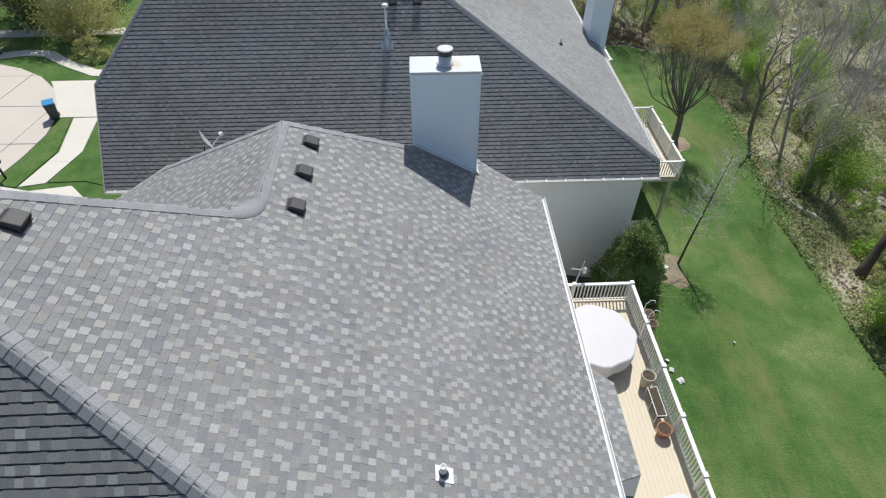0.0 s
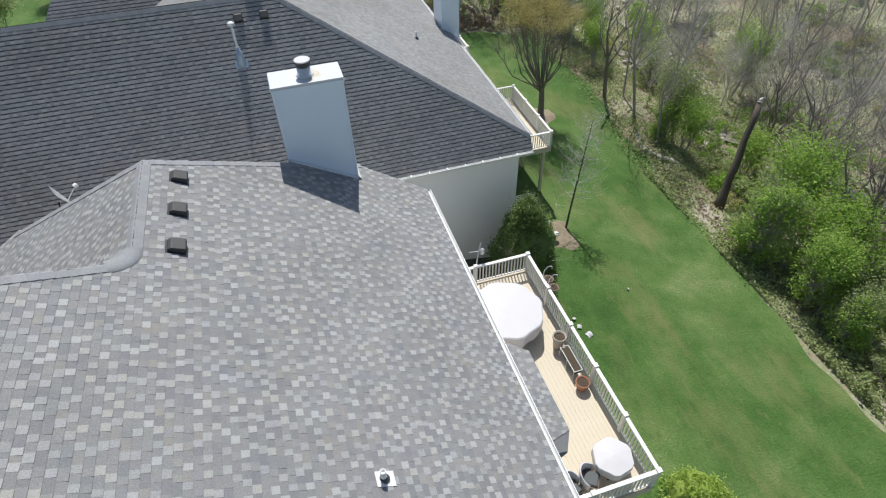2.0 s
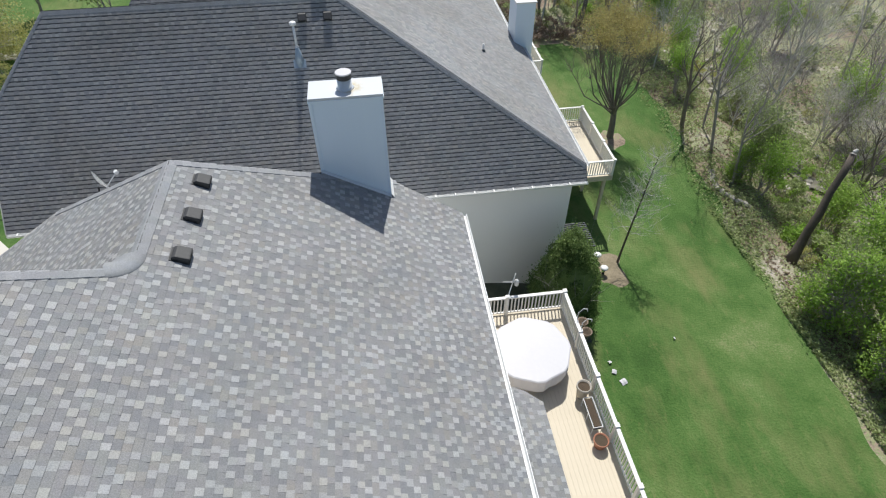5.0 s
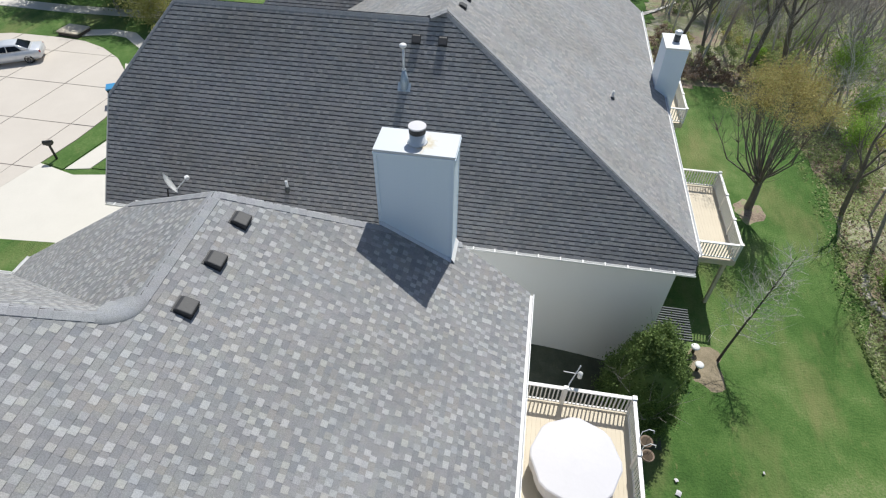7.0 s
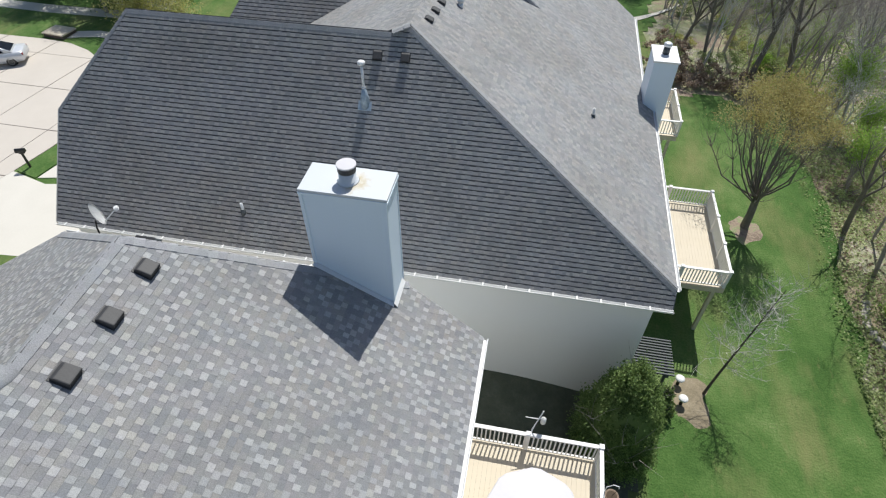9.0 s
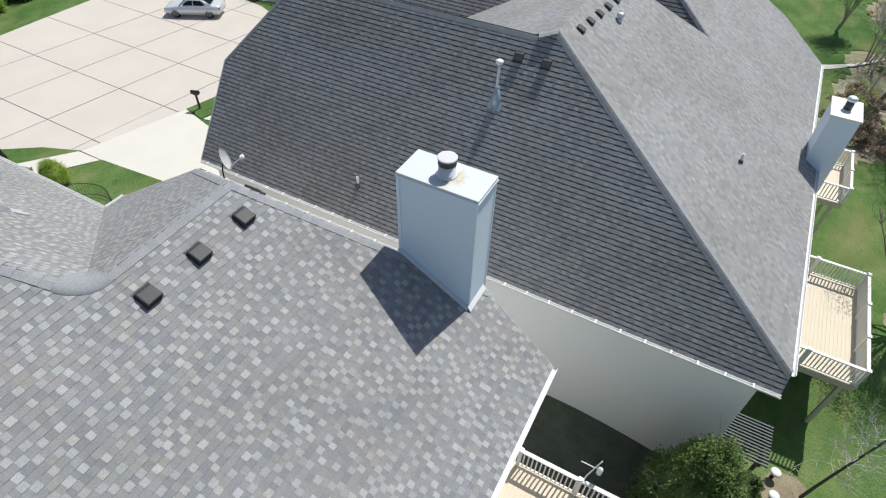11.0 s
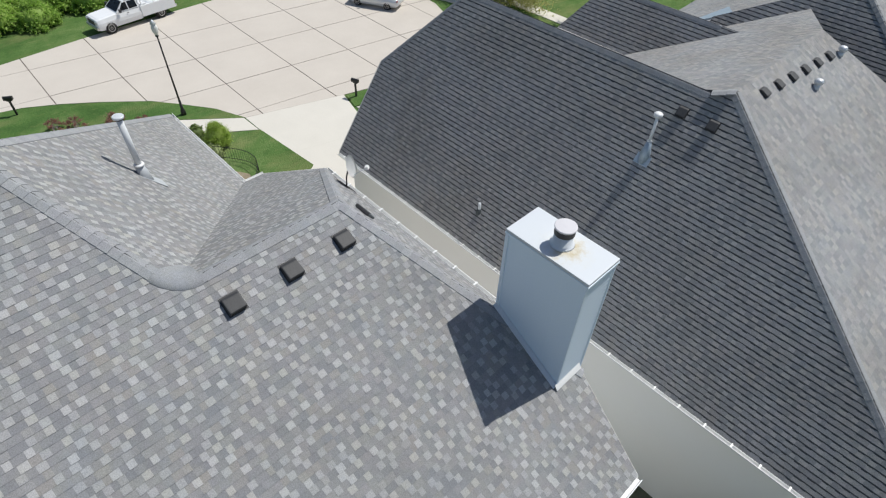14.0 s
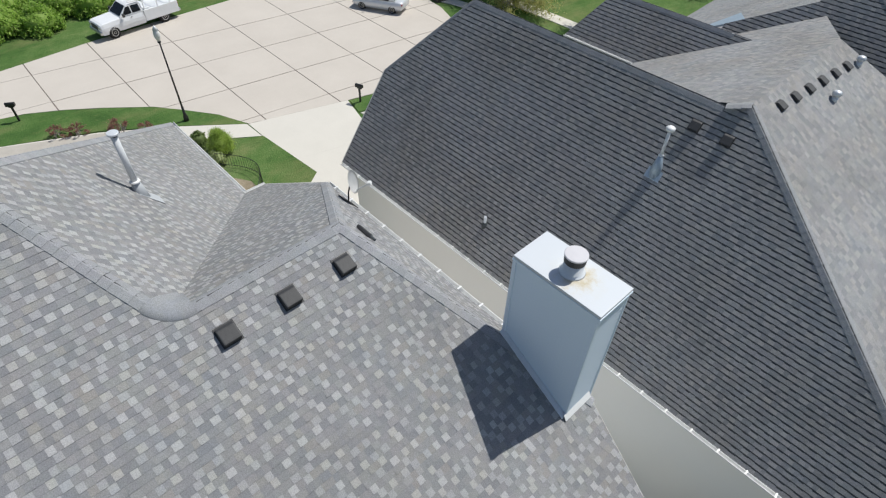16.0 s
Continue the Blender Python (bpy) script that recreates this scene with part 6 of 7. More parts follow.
# Two white-topped garden lights beside the young tree
light = thing("garden_light", "short dark garden light with a round white top", "garden light", Matrix.Translation((11.53, 20.3, land(11.53, 20.3))), "garden lights")
part("post", lathe([(0.09, -0.1), (0.07, 0.05), (0.06, 0.42)], 12), BLACKIRON, light, "", True)
part("top", lathe([(0.06, 0.421), (0.19, 0.43), (0.2, 0.47), (0.15, 0.52), (0.02, 0.54)], 18), WHITE, light, "round white top", True)
copy_thing(light, Matrix.Translation((11.56, 19.35, land(11.56, 19.35))))

# ---- plants ----
def grow(bm, p, way, length, radius, depth, rng, tips, up=0.25, spread=0.6, kids=(2, 4), wander=0.22, sides=6):
    """Grows one limb and, from along it, its smaller limbs."""
    n = 4 if depth > 1 else 3 if depth else 2
    pts, radii, q, w = [p.copy()], [radius], p.copy(), way.copy()
    for k in range(n):
        w = (w + Vector((rng.uniform(-1, 1), rng.uniform(-1, 1), rng.uniform(-0.5, 0.8))) * wander + Vector((0, 0, up * 0.3))).normalized()
        q = q + w * (length / n)
        pts.append(q.copy())
        radii.append(radius * (1 - 0.72 * (k + 1) / n))
    tube(bm, pts, radii, max(3, sides), False)
    if depth == 0:
        tips.append((pts[-1], w))
        tips.append((pts[-2], w))
        return
    for k in range(rng.randint(*kids) + (1 if depth > 2 else 0)):
        i = rng.randint(max(1, n - 2), n)
        side = Vector((rng.uniform(-1, 1), rng.uniform(-1, 1), rng.uniform(-0.2, 0.5))).normalized()
        v = (w * (1 - spread) + side * spread + Vector((0, 0, up))).normalized()
        grow(bm, pts[i], v, length * rng.uniform(0.55, 0.8), max(0.006, radii[i] * 0.75), depth - 1, rng, tips, up, spread, kids, wander, sides - 1)


def add_leaf(verts, faces, c, size, rng, flat=0.0):
    a = Vector((rng.gauss(0, 1), rng.gauss(0, 1), rng.gauss(0, 1) * (1 - flat))).normalized()
    b = a.cross(Vector((rng.gauss(0, 1), rng.gauss(0, 1), rng.gauss(0, 1)))).normalized()
    k = len(verts)
    fold = a.cross(b) * size * 0.25
    verts += [c - a * size, c - b * size * 0.55 + fold, c + a * size, c + b * size * 0.55 + fold]
    faces += [(k, k + 1, k + 2), (k, k + 2, k + 3)]


def leaf_part(name, parent, verts, faces, material, label=""):
    me = bpy.data.meshes.new(name)
    me.from_pydata([tuple(v) for v in verts], [], faces)
    me.materials.append(material)
    return part(name, me, material, parent, label)


def make_tree(name, label, seed, height, radius, depth, material, leaf=None, leaves=0, leaf_size=0.07, lean=(0, 0), up=0.25, spread=0.6, kids=(2, 4), first_fork=0.35, stems=1, scatter=0.35, low=0.0, wander=0.22):
    rng = random.Random(seed)
    t = thing(name, label, "tree" if "shrub" not in name else "shrub")
    bm, lb, tips = bmesh.new(), bmesh.new(), []
    for s in range(stems):
        base = Vector((rng.uniform(-0.15, 0.15) * (stems - 1), rng.uniform(-0.15, 0.15) * (stems - 1), -0.3))
        way = Vector((lean[0] + rng.uniform(-0.25, 0.25) * (stems > 1), lean[1] + rng.uniform(-0.25, 0.25) * (stems > 1), 1)).normalized()
        h = height * first_fork
        pts = [base, base + way * h * 0.5 + Vector((rng.uniform(-0.06, 0.06), rng.uniform(-0.06, 0.06), 0)), base + way * h]
        tube(bm, pts, [radius * 1.25, radius, radius * 0.85], 8, False)
        for k in range(rng.randint(3, 5)):
            a = 2 * math.pi * (k + rng.random() * 0.7) / 4
            v = (way * (1 - spread * 0.8) + Vector((math.cos(a), math.sin(a), 0.25)) * spread + Vector((0, 0, up))).normalized()
            grow(lb, pts[2] - way * h * 0.25 * rng.random(), v, height * 0.34 * rng.uniform(0.8, 1.15), radius * 0.6, depth, rng, tips, up, spread, kids, wander)
        grow(lb, pts[2], way, height * 0.4, radius * 0.8, depth, rng, tips, up, spread, kids, wander)
    part("trunk", bm, material, t, "", True)
    part("limb", lb, material, t, "", True)
    if leaf and tips:
        verts, faces = [], []
        zs = sorted(p.z for p, _ in tips)
        cut = zs[int(low * (len(zs) - 1))]
        tips = [q for q in tips if q[0].z >= cut]
        for k in range(leaves):
            p, w = rng.choice(tips)
            c = p + Vector((rng.gauss(0, scatter), rng.gauss(0, scatter), rng.gauss(0, scatter * 0.8)))
            add_leaf(verts, faces, c, leaf_size * rng.uniform(0.6, 1.4), rng)
        leaf_part("crown", t, verts, faces, leaf)
    return t


def make_shrub(name, label, seed, rx, ry, h, leaf, leaves, size, core=True, category="shrub", pointed=0.0, stem=BARK, clump=60, loose=0.12):
    """A dense plant: twigs inside, and leaves in uneven clumps over its outline."""
    rng = random.Random(seed)
    t = thing(name, label, category)
    bm, tips = bmesh.new(), []
    for k in range(7):
        a = rng.random() * 6.28
        grow(bm, Vector((0.1 * math.cos(a), 0.1 * math.sin(a), -0.15)), Vector((0.5 * math.cos(a), 0.5 * math.sin(a), 1)).normalized(), h * 0.55, 0.03, 2, rng, tips, 0.3, 0.5, (2, 3))
    part("stem", bm, stem, t)
    verts, faces = [], []
    clumps = []
    for k in range(max(12, leaves // clump)):
        u, a = rng.uniform(0.02, 1.0), rng.random() * 6.28
        wide = math.sin(math.pi * min(1, u * 0.5 + 0.42)) if not pointed else (1 - u) ** (1 - 0.45 * pointed) * (0.6 + 0.4 * min(1, u * 6)) + 0.06
        r = wide * rng.uniform(0.72, 1.08)
        clumps.append((Vector((rx * r * math.cos(a), ry * r * math.sin(a), h * (u * 0.93 + 0.05))), rng.uniform(0.6, 1.3)))
    for k in range(leaves):
        c, s = rng.choice(clumps)
        q = c + Vector((rng.gauss(0, loose * rx * s), rng.gauss(0, loose * ry * s), rng.gauss(0, 0.5 * loose * h * s)))
        if q.z > 0.02:
            add_leaf(verts, faces, q, size * rng.uniform(0.6, 1.4), rng)
    leaf_part("leaves", t, verts, faces, leaf)
    if core:
        inner = bmesh.new()
        bmesh.ops.create_icosphere(inner, subdivisions=3, radius=1.0)
        for v in inner.verts:
            n = 1 + 0.25 * noise.noise(v.co * 2.2 + Vector((seed, 0, 0)))
            zz = (v.co.z + 1) / 2
            w = 0.84 * n * ((1 - zz) ** 0.55 * 1.15 / max(0.35, math.sqrt(max(0.0, 1 - v.co.z ** 2))) if pointed else 1)
            v.co = Vector((v.co.x * rx * min(w, 1.2), v.co.y * ry * min(w, 1.2), h * (0.02 + 0.86 * zz)))
        part("inner_leaves", inner, leaf, t, "", True)
    return t


def place(t, x, y, a=0.0, s=1.0, z=None):
    t.matrix_world = Matrix.LocRotScale((x, y, land(x, y) if z is None else z), Euler((0, 0, a)), (s, s, s))
    return t


def spread_copies(kinds, spots, group, rng):
    """Places kinds in turn: the first of each stands at a spot itself, the others are copies."""
    used = set()
    for i, (x, y, s) in enumerate(spots):
        k = rng.randrange(len(kinds))
        src = kinds[k]
        m = Matrix.LocRotScale((x, y, land(x, y)), Euler((rng.uniform(-0.06, 0.06), rng.uniform(-0.06, 0.06), rng.random() * 6.28)), (s, s, s))
        if k not in used:
            used.add(k)
            src.matrix_world = m
        else:
            c = copy_thing(src, Matrix())
            c.matrix_world = m
        src["group"] = group
    for k, src in enumerate(kinds):
        if k not in used:
            x, y, s = spots[0]
            src.matrix_world = Matrix.LocRotScale((x + 1.5 + k, y + 1.2, land(x + 1.5 + k, y + 1.2)), Euler((0, 0, k)), (1, 1, 1))


def round_tree(label, seed, trunk_h, rx, ry, h, leaf, leaves, size, stems=1, bark=BARK, name="leafing_tree"):
    """A broad crown of uneven leaf clumps carried by limbs that rise from one or more stems."""
    rng = random.Random(seed)
    t = thing(name, label, "tree")
    bm, clumps = bmesh.new(), []
    for k in range(46):
        u, a = rng.random(), rng.random() * 6.283
        r = math.sin(math.pi * (0.18 + 0.74 * u)) * math.sqrt(rng.uniform(0.25, 1.0))
        clumps.append((Vector((rx * r * math.cos(a), ry * r * math.sin(a), trunk_h + h * (u * 0.95 + 0.02))), rng.uniform(0.7, 1.35)))
    feet = [Vector((rng.uniform(-0.25, 0.25) * (stems > 1), rng.uniform(-0.25, 0.25) * (stems > 1), -0.2)) for k in range(stems)]
    forks = [f + Vector((rng.uniform(-0.3, 0.3) * (stems > 1), rng.uniform(-0.3, 0.3) * (stems > 1), trunk_h + 0.4)) for f in feet]
    w = 0.16 / math.sqrt(stems)
    for f, g in zip(feet, forks):
        tube(bm, [f, f.lerp(g, 0.5) + Vector((0.04, 0.03, 0)), g], [w * 1.2, w, w * 0.8], 8, False)
    for i, (c, q) in enumerate(clumps):
        g = forks[i % stems]
        mid = g.lerp(c, 0.55) + Vector((rng.uniform(-0.2, 0.2), rng.uniform(-0.2, 0.2), 0.25))
        tube(bm, [g, mid, c], [w * 0.45, w * 0.25, 0.012], 5, False)
        for n in range(5):
            grow(bm, mid.lerp(c, rng.uniform(0.3, 1)), Vector((rng.uniform(-1, 1), rng.uniform(-1, 1), rng.uniform(0, 1))).normalized(), 0.9, 0.014, 1, rng, [], 0.2, 0.5, (2, 3), 0.25, 4)
    part("trunk", bm, bark, t, "", True)
    verts, faces = [], []
    for k in range(leaves):
        c, q = rng.choice(clumps)
        add_leaf(verts, faces, c + Vector((rng.gauss(0, 0.17 * rx * q), rng.gauss(0, 0.17 * ry * q), rng.gauss(0, 0.085 * h * q))), size * rng.uniform(0.6, 1.4), rng)
    leaf_part("crown", t, verts, faces, leaf)
    return t


rng = random.Random(77)
def vase_tree(seed, height, width, limbs, leaves):
    """A vase-shaped tree: a short trunk, many rising limbs, and a broad flat dome of fine budding twigs."""
    rng = random.Random(seed)
    t = thing("budding_tree", "spreading vase-shaped tree topped with yellow-olive spring buds", "tree")
    bm, tips = bmesh.new(), []
    fork = Vector((-0.12, 0.0, 1.95))
    tube(bm, [(0, 0, -0.3), (-0.03, 0.0, 0.9), fork, fork + Vector((-0.02, 0, 0.4))], [0.25, 0.2, 0.18, 0.14], 9, False)
    for k in range(limbs):
        a, r = 2 * math.pi * (k * 0.381966 + rng.uniform(-0.09, 0.09)), width * math.sqrt((k + 0.7) / limbs) * rng.uniform(0.8, 1.08)
        end = Vector((r * math.cos(a) - 0.85, r * math.sin(a), height * (0.94 - 0.17 * (r / width) ** 2.2) - rng.uniform(0.4, 1.1)))
        p0 = fork + Vector((0, 0, rng.uniform(-0.4, 0.3)))
        mid = p0.lerp(end, 0.5) + Vector((rng.uniform(0.05, 0.25) * r * math.cos(a) + rng.uniform(-0.25, 0.25), rng.uniform(0.05, 0.25) * r * math.sin(a) + rng.uniform(-0.25, 0.25), rng.uniform(-0.5, 0.0)))
        pts = [p0, p0.lerp(mid, 0.5) + Vector((0, 0, -0.1)), mid, mid.lerp(end, 0.5) + Vector((0, 0, 0.05)), end]
        tube(bm, pts, [q * rng.uniform(0.7, 1.05) for q in (0.075, 0.058, 0.042, 0.028, 0.015)], 6, False)
        for q, n in ((mid, 2), (pts[3], 5), (end, 6)):
            for s in range(n):
                v = Vector((math.cos(a) * 0.5 + rng.uniform(-0.8, 0.8), math.sin(a) * 0.5 + rng.uniform(-0.8, 0.8), rng.uniform(0.5, 1.3))).normalized()
                grow(bm, q, v, rng.uniform(0.7, 1.3), 0.015, 1, rng, tips, 0.3, 0.5, (2, 4), 0.2, 4)
    part("trunk", bm, TRUNKBARK, t, "", True)
    verts, faces = [], []
    tips = [q for q in tips if q[0].z > height * 0.875]
    for k in range(leaves):
        p, w = rng.choice(tips)
        add_leaf(verts, faces, p + Vector((rng.gauss(0, 0.26), rng.gauss(0, 0.26), rng.gauss(0, 0.13))), 0.04 * rng.uniform(0.6, 1.4), rng)
    leaf_part("crown", t, verts, faces, OLIVE)
    return t


place(vase_tree(5, 7.9, 2.35, 26, 17000), 16.2, 31.25)
def young_tree(seed):
    """A slender leaning tree: a dark trunk and many long pale bare twigs."""
    rng = random.Random(seed)
    t = thing("young_tree", "slender leaning young tree with a dark trunk and pale bare twigs", "tree")
    line = [Vector(p) for p in ((0, 0, -0.2), (0.13, 0.12, 0.9), (0.38, 0.34, 2.3), (0.62, 0.52, 3.7), (0.78, 0.62, 5.0), (0.9, 0.66, 6.2))]
    part("trunk", tube(bmesh.new(), line, [0.07, 0.055, 0.045, 0.034, 0.024, 0.012], 9, False), DARKBARK, t, "dark slender trunk", True)
    bm = bmesh.new()
    for k in range(44):
        u = 1.6 + 3.3 * (k / 44)
        p = line[int(u)].lerp(line[int(u) + 1], u - int(u))
        a = k * 2.4 + rng.uniform(-0.4, 0.4)
        v = Vector((math.cos(a), math.sin(a), rng.uniform(0.15, 0.7))).normalized()
        grow(bm, p, v, rng.uniform(0.6, 1.05) * (1.1 - 0.12 * (u - 1.9)), 0.015, 2, rng, [], 0.08, 0.55, (3, 4), 0.28, 4)
    part("crown", bm, PALEBARK, t, "pale bare twigs", True)
    return t


place(young_tree(9), 12.55, 20.0)
place(make_shrub("evergreen", "dense rounded green evergreen beside the deck", 3, 1.45, 1.45, 5.1, EVERGREEN, 52000, 0.046, True, "evergreen", 0.0, clump=170, loose=0.085), 8.45, 16.7)
place(make_shrub("evergreen", "small dark evergreen by the neighbour's wall", 4, 0.7, 0.7, 2.2, CONIFER, 4000, 0.07, True, "evergreen", 0.6), 9.9, 18.3)
place(make_shrub("evergreen", "low dark evergreen at the house corner", 6, 0.6, 0.6, 1.5, CONIFER, 3000, 0.07, True, "evergreen", 0.4), 10.6, 18.9)
place(make_shrub("clipped_shrub", "rounded clipped bright green shrub by the front walk", 8, 0.68, 0.68, 1.45, HEDGELEAF, 16000, 0.03), -25.3, 17.85, 0, 1, 0.88)
place(make_shrub("low_shrub", "small dark shrub by the gravel bed", 12, 0.55, 0.5, 0.8, CONIFER, 1500, 0.05), -26.9, 17.2, 0, 1, 0.85)
place(make_shrub("low_shrub", "low shrub under the clipped bush", 13, 0.6, 0.5, 0.6, MIDLEAF, 1500, 0.05), -24.6, 17.2, 0, 1, 0.86)
red = make_shrub("red_shrub", "sparse red-leaved shrub in the gravel bed", 14, 0.7, 0.6, 0.9, REDLEAF, 900, 0.05, False)
place(red, -31.2, 14.2, 0, 1, 0.85)
for x, y in ((-32.6, 12.2), (-33.2, 11.2), (-30.2, 15.4)):
    c = copy_thing(red, Matrix())
    place(c, x, y, x, 0.8, 0.85)
thicket = round_tree("many-stemmed fresh green thicket hanging over the lawn's edge", 16, 0.3, 1.5, 1.7, 3.9, SPRING, 5600, 0.075, 4, BARK, "leafy_thicket")
place(thicket, 20.9, 15.2)
for x, y, sz in ((21.4, 12.0, 0.9), (20.9, 9.4, 0.62), (22.3, 26.0, 0.6), (23.2, 10.4, 1.05), (21.6, 6.4, 0.8)):
    place(copy_thing(thicket, Matrix()), x, y, x * 2, sz)
place(make_shrub("low_shrub", "yellow-green shrub below the deck", 15, 1.1, 1.0, 1.7, HEDGELEAF, 5000, 0.06), 10.1, 5.2)

# Woods beyond the lawn
bare = [make_tree("bare_tree", "bare grey woodland tree", 100 + i, h, r, 3, BARK if i % 3 else PALEBARK, None, 0, 0.05, (rng.uniform(-0.2, 0.2), rng.uniform(-0.2, 0.2)), 0.13, 0.6, (3, 5), f, 1, 0.35, 0.0, 0.36) for i, (h, r, f) in enumerate(((10, 0.075, 0.4), (8.5, 0.055, 0.35), (11, 0.085, 0.45), (7.5, 0.045, 0.3), (9, 0.06, 0.5), (6, 0.04, 0.25), (5, 0.033, 0.2)))]
spots = []
while len(spots) < 110:
    x, y = 20.6 + 42 * rng.random() ** 1.5, rng.uniform(-4, 95)
    if x > lawn_edge(y) + 1.4 and abs(x - 31.5 - 2.2 * math.sin(y * 0.13)) > 1.5 and not (y < 16 and x < 22.5):
        spots.append((x, y, rng.uniform(0.75, 1.2)))
while len(spots) < 190:
    x, y = 26.5 + 24 * rng.random(), rng.uniform(-2, 48)
    if abs(x - 31.5 - 2.2 * math.sin(y * 0.13)) > 1.2:
        spots.append((x, y, rng.uniform(0.8, 1.25)))
while len(spots) < 240:
    x, y = rng.uniform(12.5, 26), rng.uniform(46.5, 80)
    if x > 12.5 + 0.12 * (y - 45):
        spots.append((x, y, rng.uniform(0.8, 1.3)))
spread_copies(bare, spots, "bare trees in the woods", rng)
green = [make_tree("leafing_tree", "slim woodland tree with fresh green leaves", 200 + i, h, 0.07, 2, BARK, m, n, s, (0, 0), 0.5, 0.38, (2, 4), 0.22, 2, 0.42) for i, (h, m, n, s) in enumerate(((6.5, SPRING, 3600, 0.08), (5.2, SPRING, 3000, 0.075), (4.6, MIDLEAF, 2600, 0.075)))]
gspots = [(23.4, 16.2, 1.1), (22.2, 13.4, 1.0), (23.6, 26.5, 1.15), (21.6, 15.9, 0.95), (20.9, 11.6, 0.7), (21.0, 9.4, 0.7), (22.8, 24.4, 0.8), (25.5, 22.0, 0.8), (28.0, 36.0, 0.9), (25.0, 41.5, 0.9), (22.9, 13.2, 0.9), (23.2, 10.2, 1.0), (24.8, 17.6, 0.9), (22.0, 7.6, 0.9), (24.6, 6.0, 1.1), (23.0, 36.5, 0.8), (26.5, 31.0, 0.9), (27.5, 12.5, 0.9), (22.3, 3.0, 1.0), (24, 44, 0.9), (29.5, 40, 1), (33, 21, 0.9), (35, 33, 1.0), (26, 55, 1.1), (18, 60, 1.1), (38, 47, 1.1), (30, 65, 1.2), (12, 66, 1.1), (22, 70, 1.2)]
spread_copies(green, gspots, "leafing trees in the woods", rng)
brush = [make_shrub("brush", "tangled woodland brush coming into leaf", 300 + i, 1.3, 1.2, h, m, n, 0.075, False) for i, (h, m, n) in enumerate(((1.6, MIDLEAF, 1200), (1.2, SPRING, 1100), (2.2, MIDLEAF, 1100), (0.9, YELLOWGREEN, 900)))]
bspots = []
while len(bspots) < 200:
    x, y = 19.6 + 38 * rng.random() ** 1.7, rng.uniform(-4, 90)
    if x > lawn_edge(y) + 1.0:
        bspots.append((x, y, rng.uniform(0.6, 1.25)))
while len(bspots) < 245:
    x, y = rng.uniform(12.5, 26), rng.uniform(45.8, 72)
    if x > 12.5 + 0.12 * (y - 45):
        bspots.append((x, y, rng.uniform(0.6, 1.3)))
spread_copies(brush, bspots, "brush in the woods", rng)
trunk = thing("dead_trunk", "thick leaning dead trunk broken off at the top", "tree trunk", Matrix.Translation((21.6, 19.0, land(21.6, 19.0))))
part("trunk", tube(bmesh.new(), [(0, 0, -0.4), (0.25, 0.2, 0.5), (0.5, 0.47, 1.5), (0.95, 0.8, 2.4), (1.28, 1.2, 3.4), (1.75, 1.55, 4.4), (2.1, 1.9, 5.2)], [0.36, 0.25, 0.21, 0.2, 0.17, 0.17, 0.15], 12), DARKBARK, trunk, "", True)
part("broken_top", tube(bmesh.new(), [(2.08, 1.88, 5.18), (2.12, 1.92, 5.28), (2.2, 1.9, 5.42)], [0.17, 0.12, 0.05], 9), PALEBARK, trunk)
big = [make_tree("woodland_tree", "tall dark bare tree with heavy forked limbs at the lawn's edge", 130 + i, h, r, 3, TRUNKBARK, None, 0, 0.05, ln, 0.16, 0.5, (2, 4), f, 1, 0.35, 0.0, 0.26) for i, (h, r, ln, f) in enumerate(((11, 0.17, (0.18, 0.1), 0.42), (9.5, 0.14, (0.24, 0.06), 0.35), (10, 0.12, (-0.05, 0.1), 0.5)))]
spread_copies(big, [(26.7, 18.0, 1.0), (26.3, 15.0, 0.95), (24.6, 17.1, 0.9), (21.5, 31.8, 0.75), (23.6, 12.2, 0.9), (27.5, 22.5, 1.0), (25.6, 9.4, 0.95), (19.5, 48.5, 1.1), (16.5, 50.5, 1.0), (22.5, 49.0, 1.1), (14.6, 52.0, 1.0)], "large trees along the lawn", rng)
reed = make_shrub("dry_brush", "tawny dry brush at the far edge of the lawn", 310, 1.3, 1.1, 1.5, DRYLEAF, 1100, 0.08, False)
place(reed, 13.6, 47.6)
for x, y, sz in ((15.0, 47.4, 1.1), (16.6, 47.2, 1.0), (12.9, 49.6, 1.0), (14.4, 49.8, 1.2), (18.4, 46.4, 1.0), (13.4, 52.2, 1.1)):
    place(copy_thing(reed, Matrix()), x, y, x * 3, sz)
# fallen leaves and stones
verts, faces = [], []
for k in range(26000):
    x, y = 20.2 + 24 * rng.random() ** 1.7, rng.uniform(-4, 70)
    if x > lawn_edge(y) + 0.1:
        add_leaf(verts, faces, Vector((x, y, land(x, y) - 0.02 + 0.04 * rng.random())), rng.uniform(0.05, 0.12), rng, 0.75)
me = bpy.data.meshes.new("fallen_leaves")
me.from_pydata([tuple(v) for v in verts], [], faces)
me.materials.append(DRYLEAF)
tagged(new("fallen_leaves", me), "brown fallen leaves over the woodland floor", "leaves", kind="stuff")


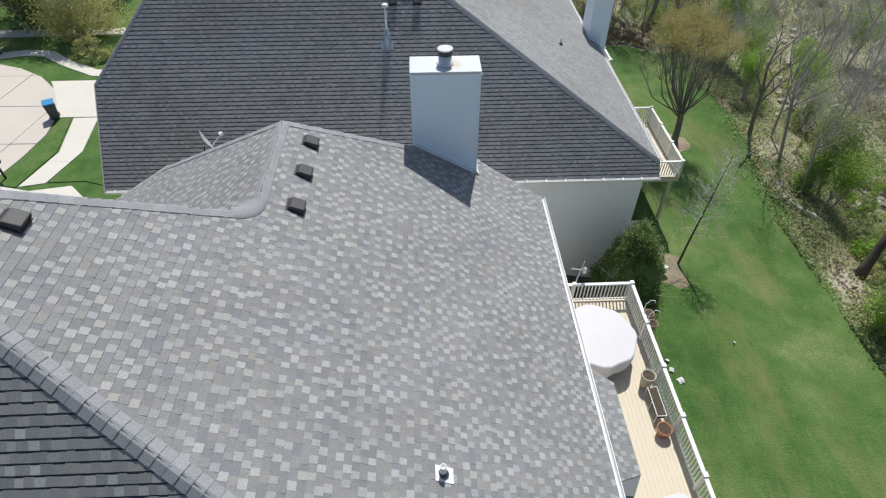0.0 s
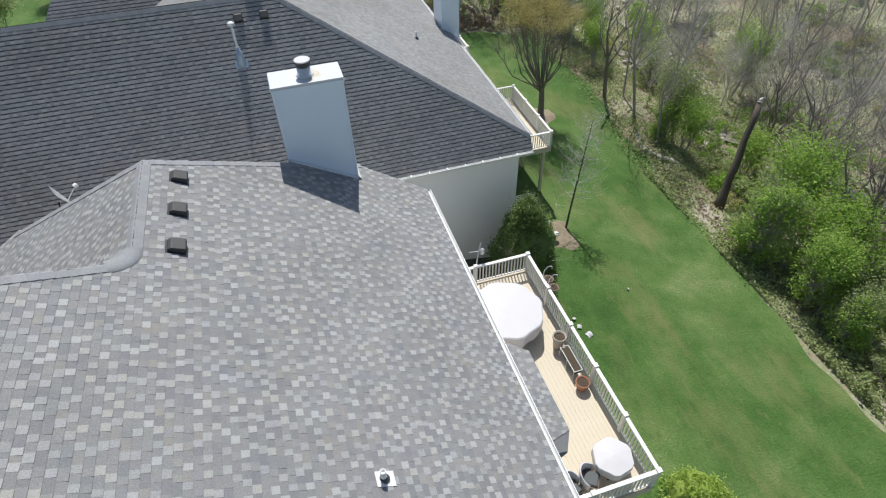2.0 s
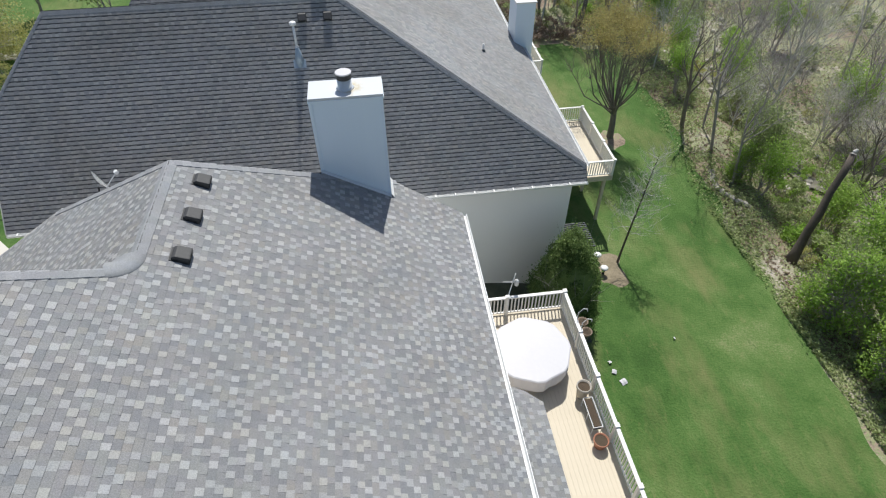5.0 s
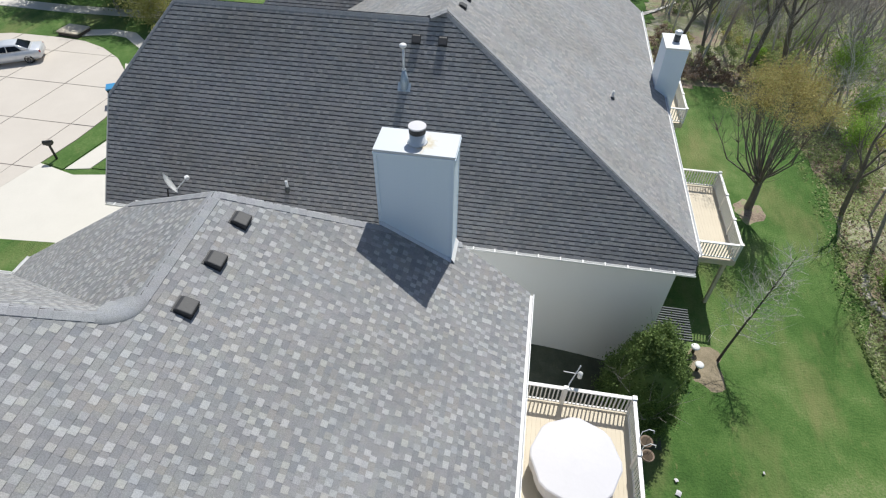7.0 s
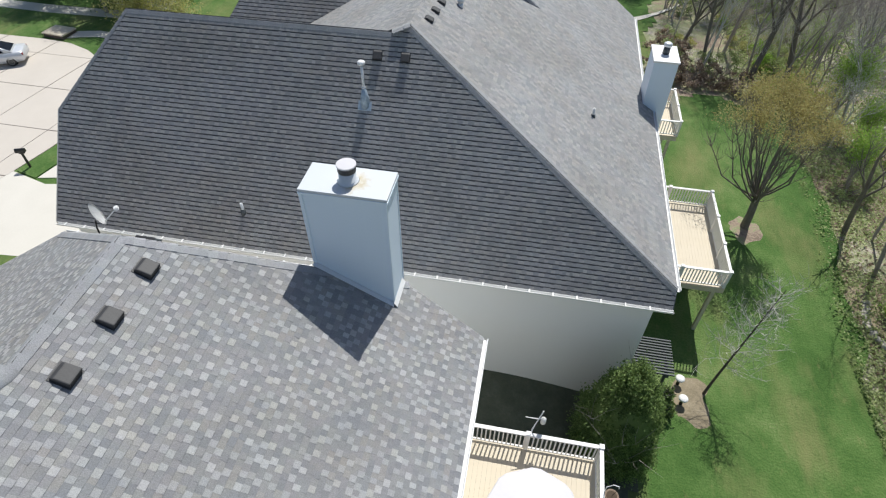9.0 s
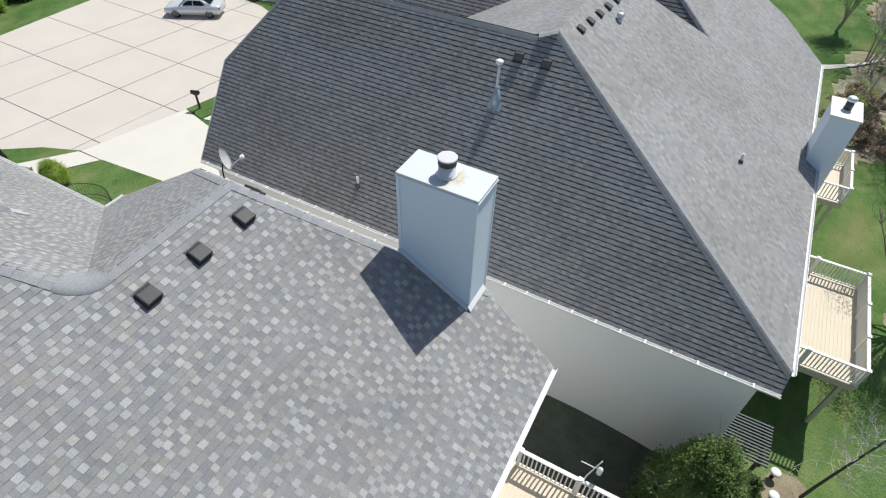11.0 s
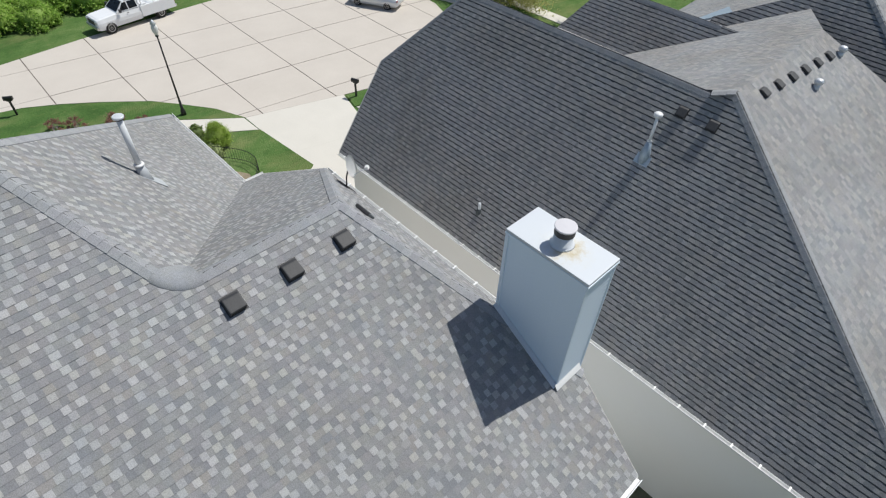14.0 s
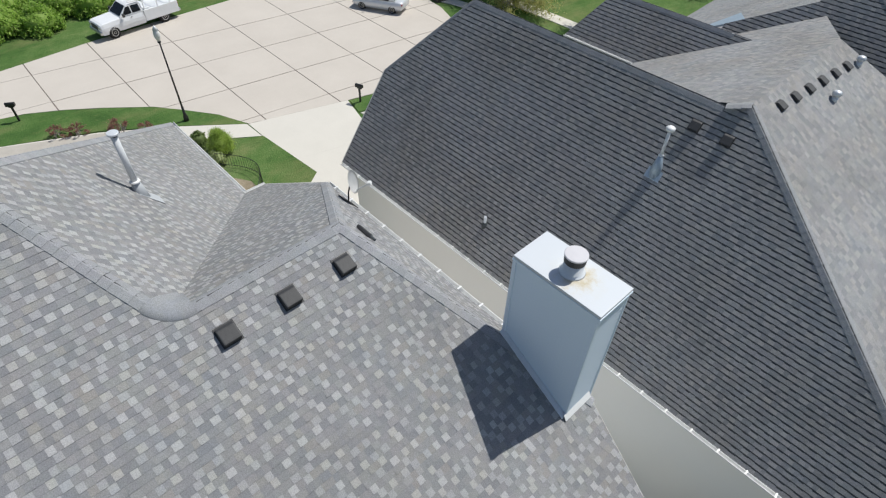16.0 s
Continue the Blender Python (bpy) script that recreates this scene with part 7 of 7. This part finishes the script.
# low weeds in drifts under the trees
verts, faces = [], []
while len(verts) < 520000:
    x, y = 19.2 + 34 * rng.random() ** 1.6, rng.uniform(-4, 80)
    drift = noise.noise(Vector((x * 0.22, y * 0.22, 9.0)))
    if x > lawn_edge(y) - rng.random() ** 2 * 1.2 and drift > -0.42 + 0.45 * rng.random():
        add_leaf(verts, faces, Vector((x, y, land(x, y) + rng.random() ** 2 * (0.25 + 0.9 * max(0, drift)))), rng.uniform(0.05, 0.11), rng, 0.8)
me = bpy.data.meshes.new("weeds")
me.from_pydata([tuple(v) for v in verts], [], faces)
me.materials.append(MIDLEAF)
tagged(new("weeds", me), "low fresh green weeds under the woodland trees", "weeds", kind="stuff")


def stone_mesh(seed):
    bm = bmesh.new()
    bmesh.ops.create_icosphere(bm, subdivisions=2, radius=1.0)
    for v in bm.verts:
        v.co *= 1 + 0.35 * noise.noise(v.co * 1.4 + Vector((seed * 3.1, 0, 0)))
        v.co.z *= 0.6
    return finish("stone", bm, STONE, False)


stones = [stone_mesh(i) for i in range(4)]
wall_ = thing("stone_edging", "curved edging of pale stones at the woods", "stone edging", Matrix.Translation((0, 0, 0)))
for k in range(11):
    u = k / 10
    x, y = 21.0 - 0.5 * math.sin(u * 3.0) + 0.5 * u * u, 26.6 - 3.2 * u
    s = part("stone", stones[k % 4], STONE, wall_)
    s.matrix_basis = Matrix.LocRotScale((x, y, land(x, y) + 0.08), Euler((0, 0, k * 1.7)), (0.24, 0.17, 0.2))
verts, faces = [], []
for k in range(160):
    y = rng.uniform(0, 60)
    x = 31.5 + 2.2 * math.sin(y * 0.13) + 0.8 * math.sin(y * 0.37) + rng.gauss(0, 1.6)
    s = rng.uniform(0.08, 0.32)
    b = len(verts)
    for v in stones[k % 4].vertices:
        verts.append((x + v.co.x * s, y + v.co.y * s, land(x, y) + 0.12 + v.co.z * s))
    faces += [tuple(b + i for i in p.vertices) for p in stones[k % 4].polygons]
me = bpy.data.meshes.new("creek_stones")
me.from_pydata(verts, [], faces)
me.materials.append(STONE)
tagged(new("creek_stones", me), "pale stones strewn along the creek bed", "stones", kind="stuff")

# Trees and hedge on the street side
place(round_tree("many-stemmed front yard tree in yellow-green leaf", 31, 0.4, 4.5, 2.6, 5.8, YELLOWGREEN, 13500, 0.085, 6, PALEBARK, "budding_tree"), -28.2, 47.0)
place(make_shrub("low_shrub", "yellow-green shrub at the end of the front walk", 32, 1.3, 1.0, 1.7, YELLOWGREEN, 1800, 0.07, False), -25.6, 42.8)
place(make_shrub("low_shrub", "loose yellow-green shrub beside the front tree", 35, 1.5, 1.2, 2.2, YELLOWGREEN, 1500, 0.075, False), -28.0, 45.6)
place(round_tree("dark leafy tree by the far walk", 33, 1.6, 2.9, 2.6, 4.6, CONIFER, 11000, 0.10), -33.0, 47.8)
place(make_tree("leafing_tree", "leafy street tree behind the roofs", 34, 7.0, 0.13, 3, BARK, MIDLEAF, 7000, 0.09, (0, 0), 0.3, 0.5, (3, 4), 0.25, 1, 0.5), -20, 51)
hedge = make_shrub("hedge_shrub", "large fresh green shrub along the far kerb", 41, 1.5, 1.4, 1.9, SPRING, 6000, 0.09)
place(hedge, -49.3, 15.2, 0, 1, 0.8)
for x, y, s in ((-50.6, 12.6, 1.2), (-51.8, 17.2, 1.3), (-53, 9.6, 1.3), (-50.2, 19.6, 1.1), (-54, 14, 1.5), (-55, 20.5, 1.4), (-49.8, 22.6, 1.0), (-52, 25.5, 1.2), (-50.5, 29, 1.2), (-56, 6, 1.5), (-51.5, 33, 1.3)):
    c = copy_thing(hedge, Matrix())
    place(c, x, y, x, s, 0.8)
place(round_tree("broad dark leafy tree behind the street", 36, 1.5, 3.8, 3.2, 5.4, CONIFER, 14000, 0.10), -39.0, 50.4)
place(round_tree("dark leafy tree shading the far walk", 37, 1.5, 3.6, 3.2, 6.0, CONIFER, 14000, 0.10), -32.0, 53.6)
far_rng = random.Random(5)
for k in range(26):
    src = (green[2], bare[0], green[0])[k % 3]
    c = copy_thing(src, Matrix())
    x, y = (far_rng.uniform(-60, -8), far_rng.uniform(52, 85))
    place(c, x, y, k, far_rng.uniform(1.0, 1.5), 0.75)

# ---- single shingles, nearest stretch ----
for base, picked, along, up, n, exposure, material in LATER:
    for mid, w, t, kind in picked:
        cover_ = (material, LOW[material.name], LIGHT[material.name])[kind]
        ob = part("shingle", tab_mesh(w, exposure + 0.012, 0.009 if kind == 1 else 0.014, cover_), cover_, base)
        ob.matrix_basis = Matrix.Translation(mid) @ Matrix((along, up, n)).transposed().to_4x4()
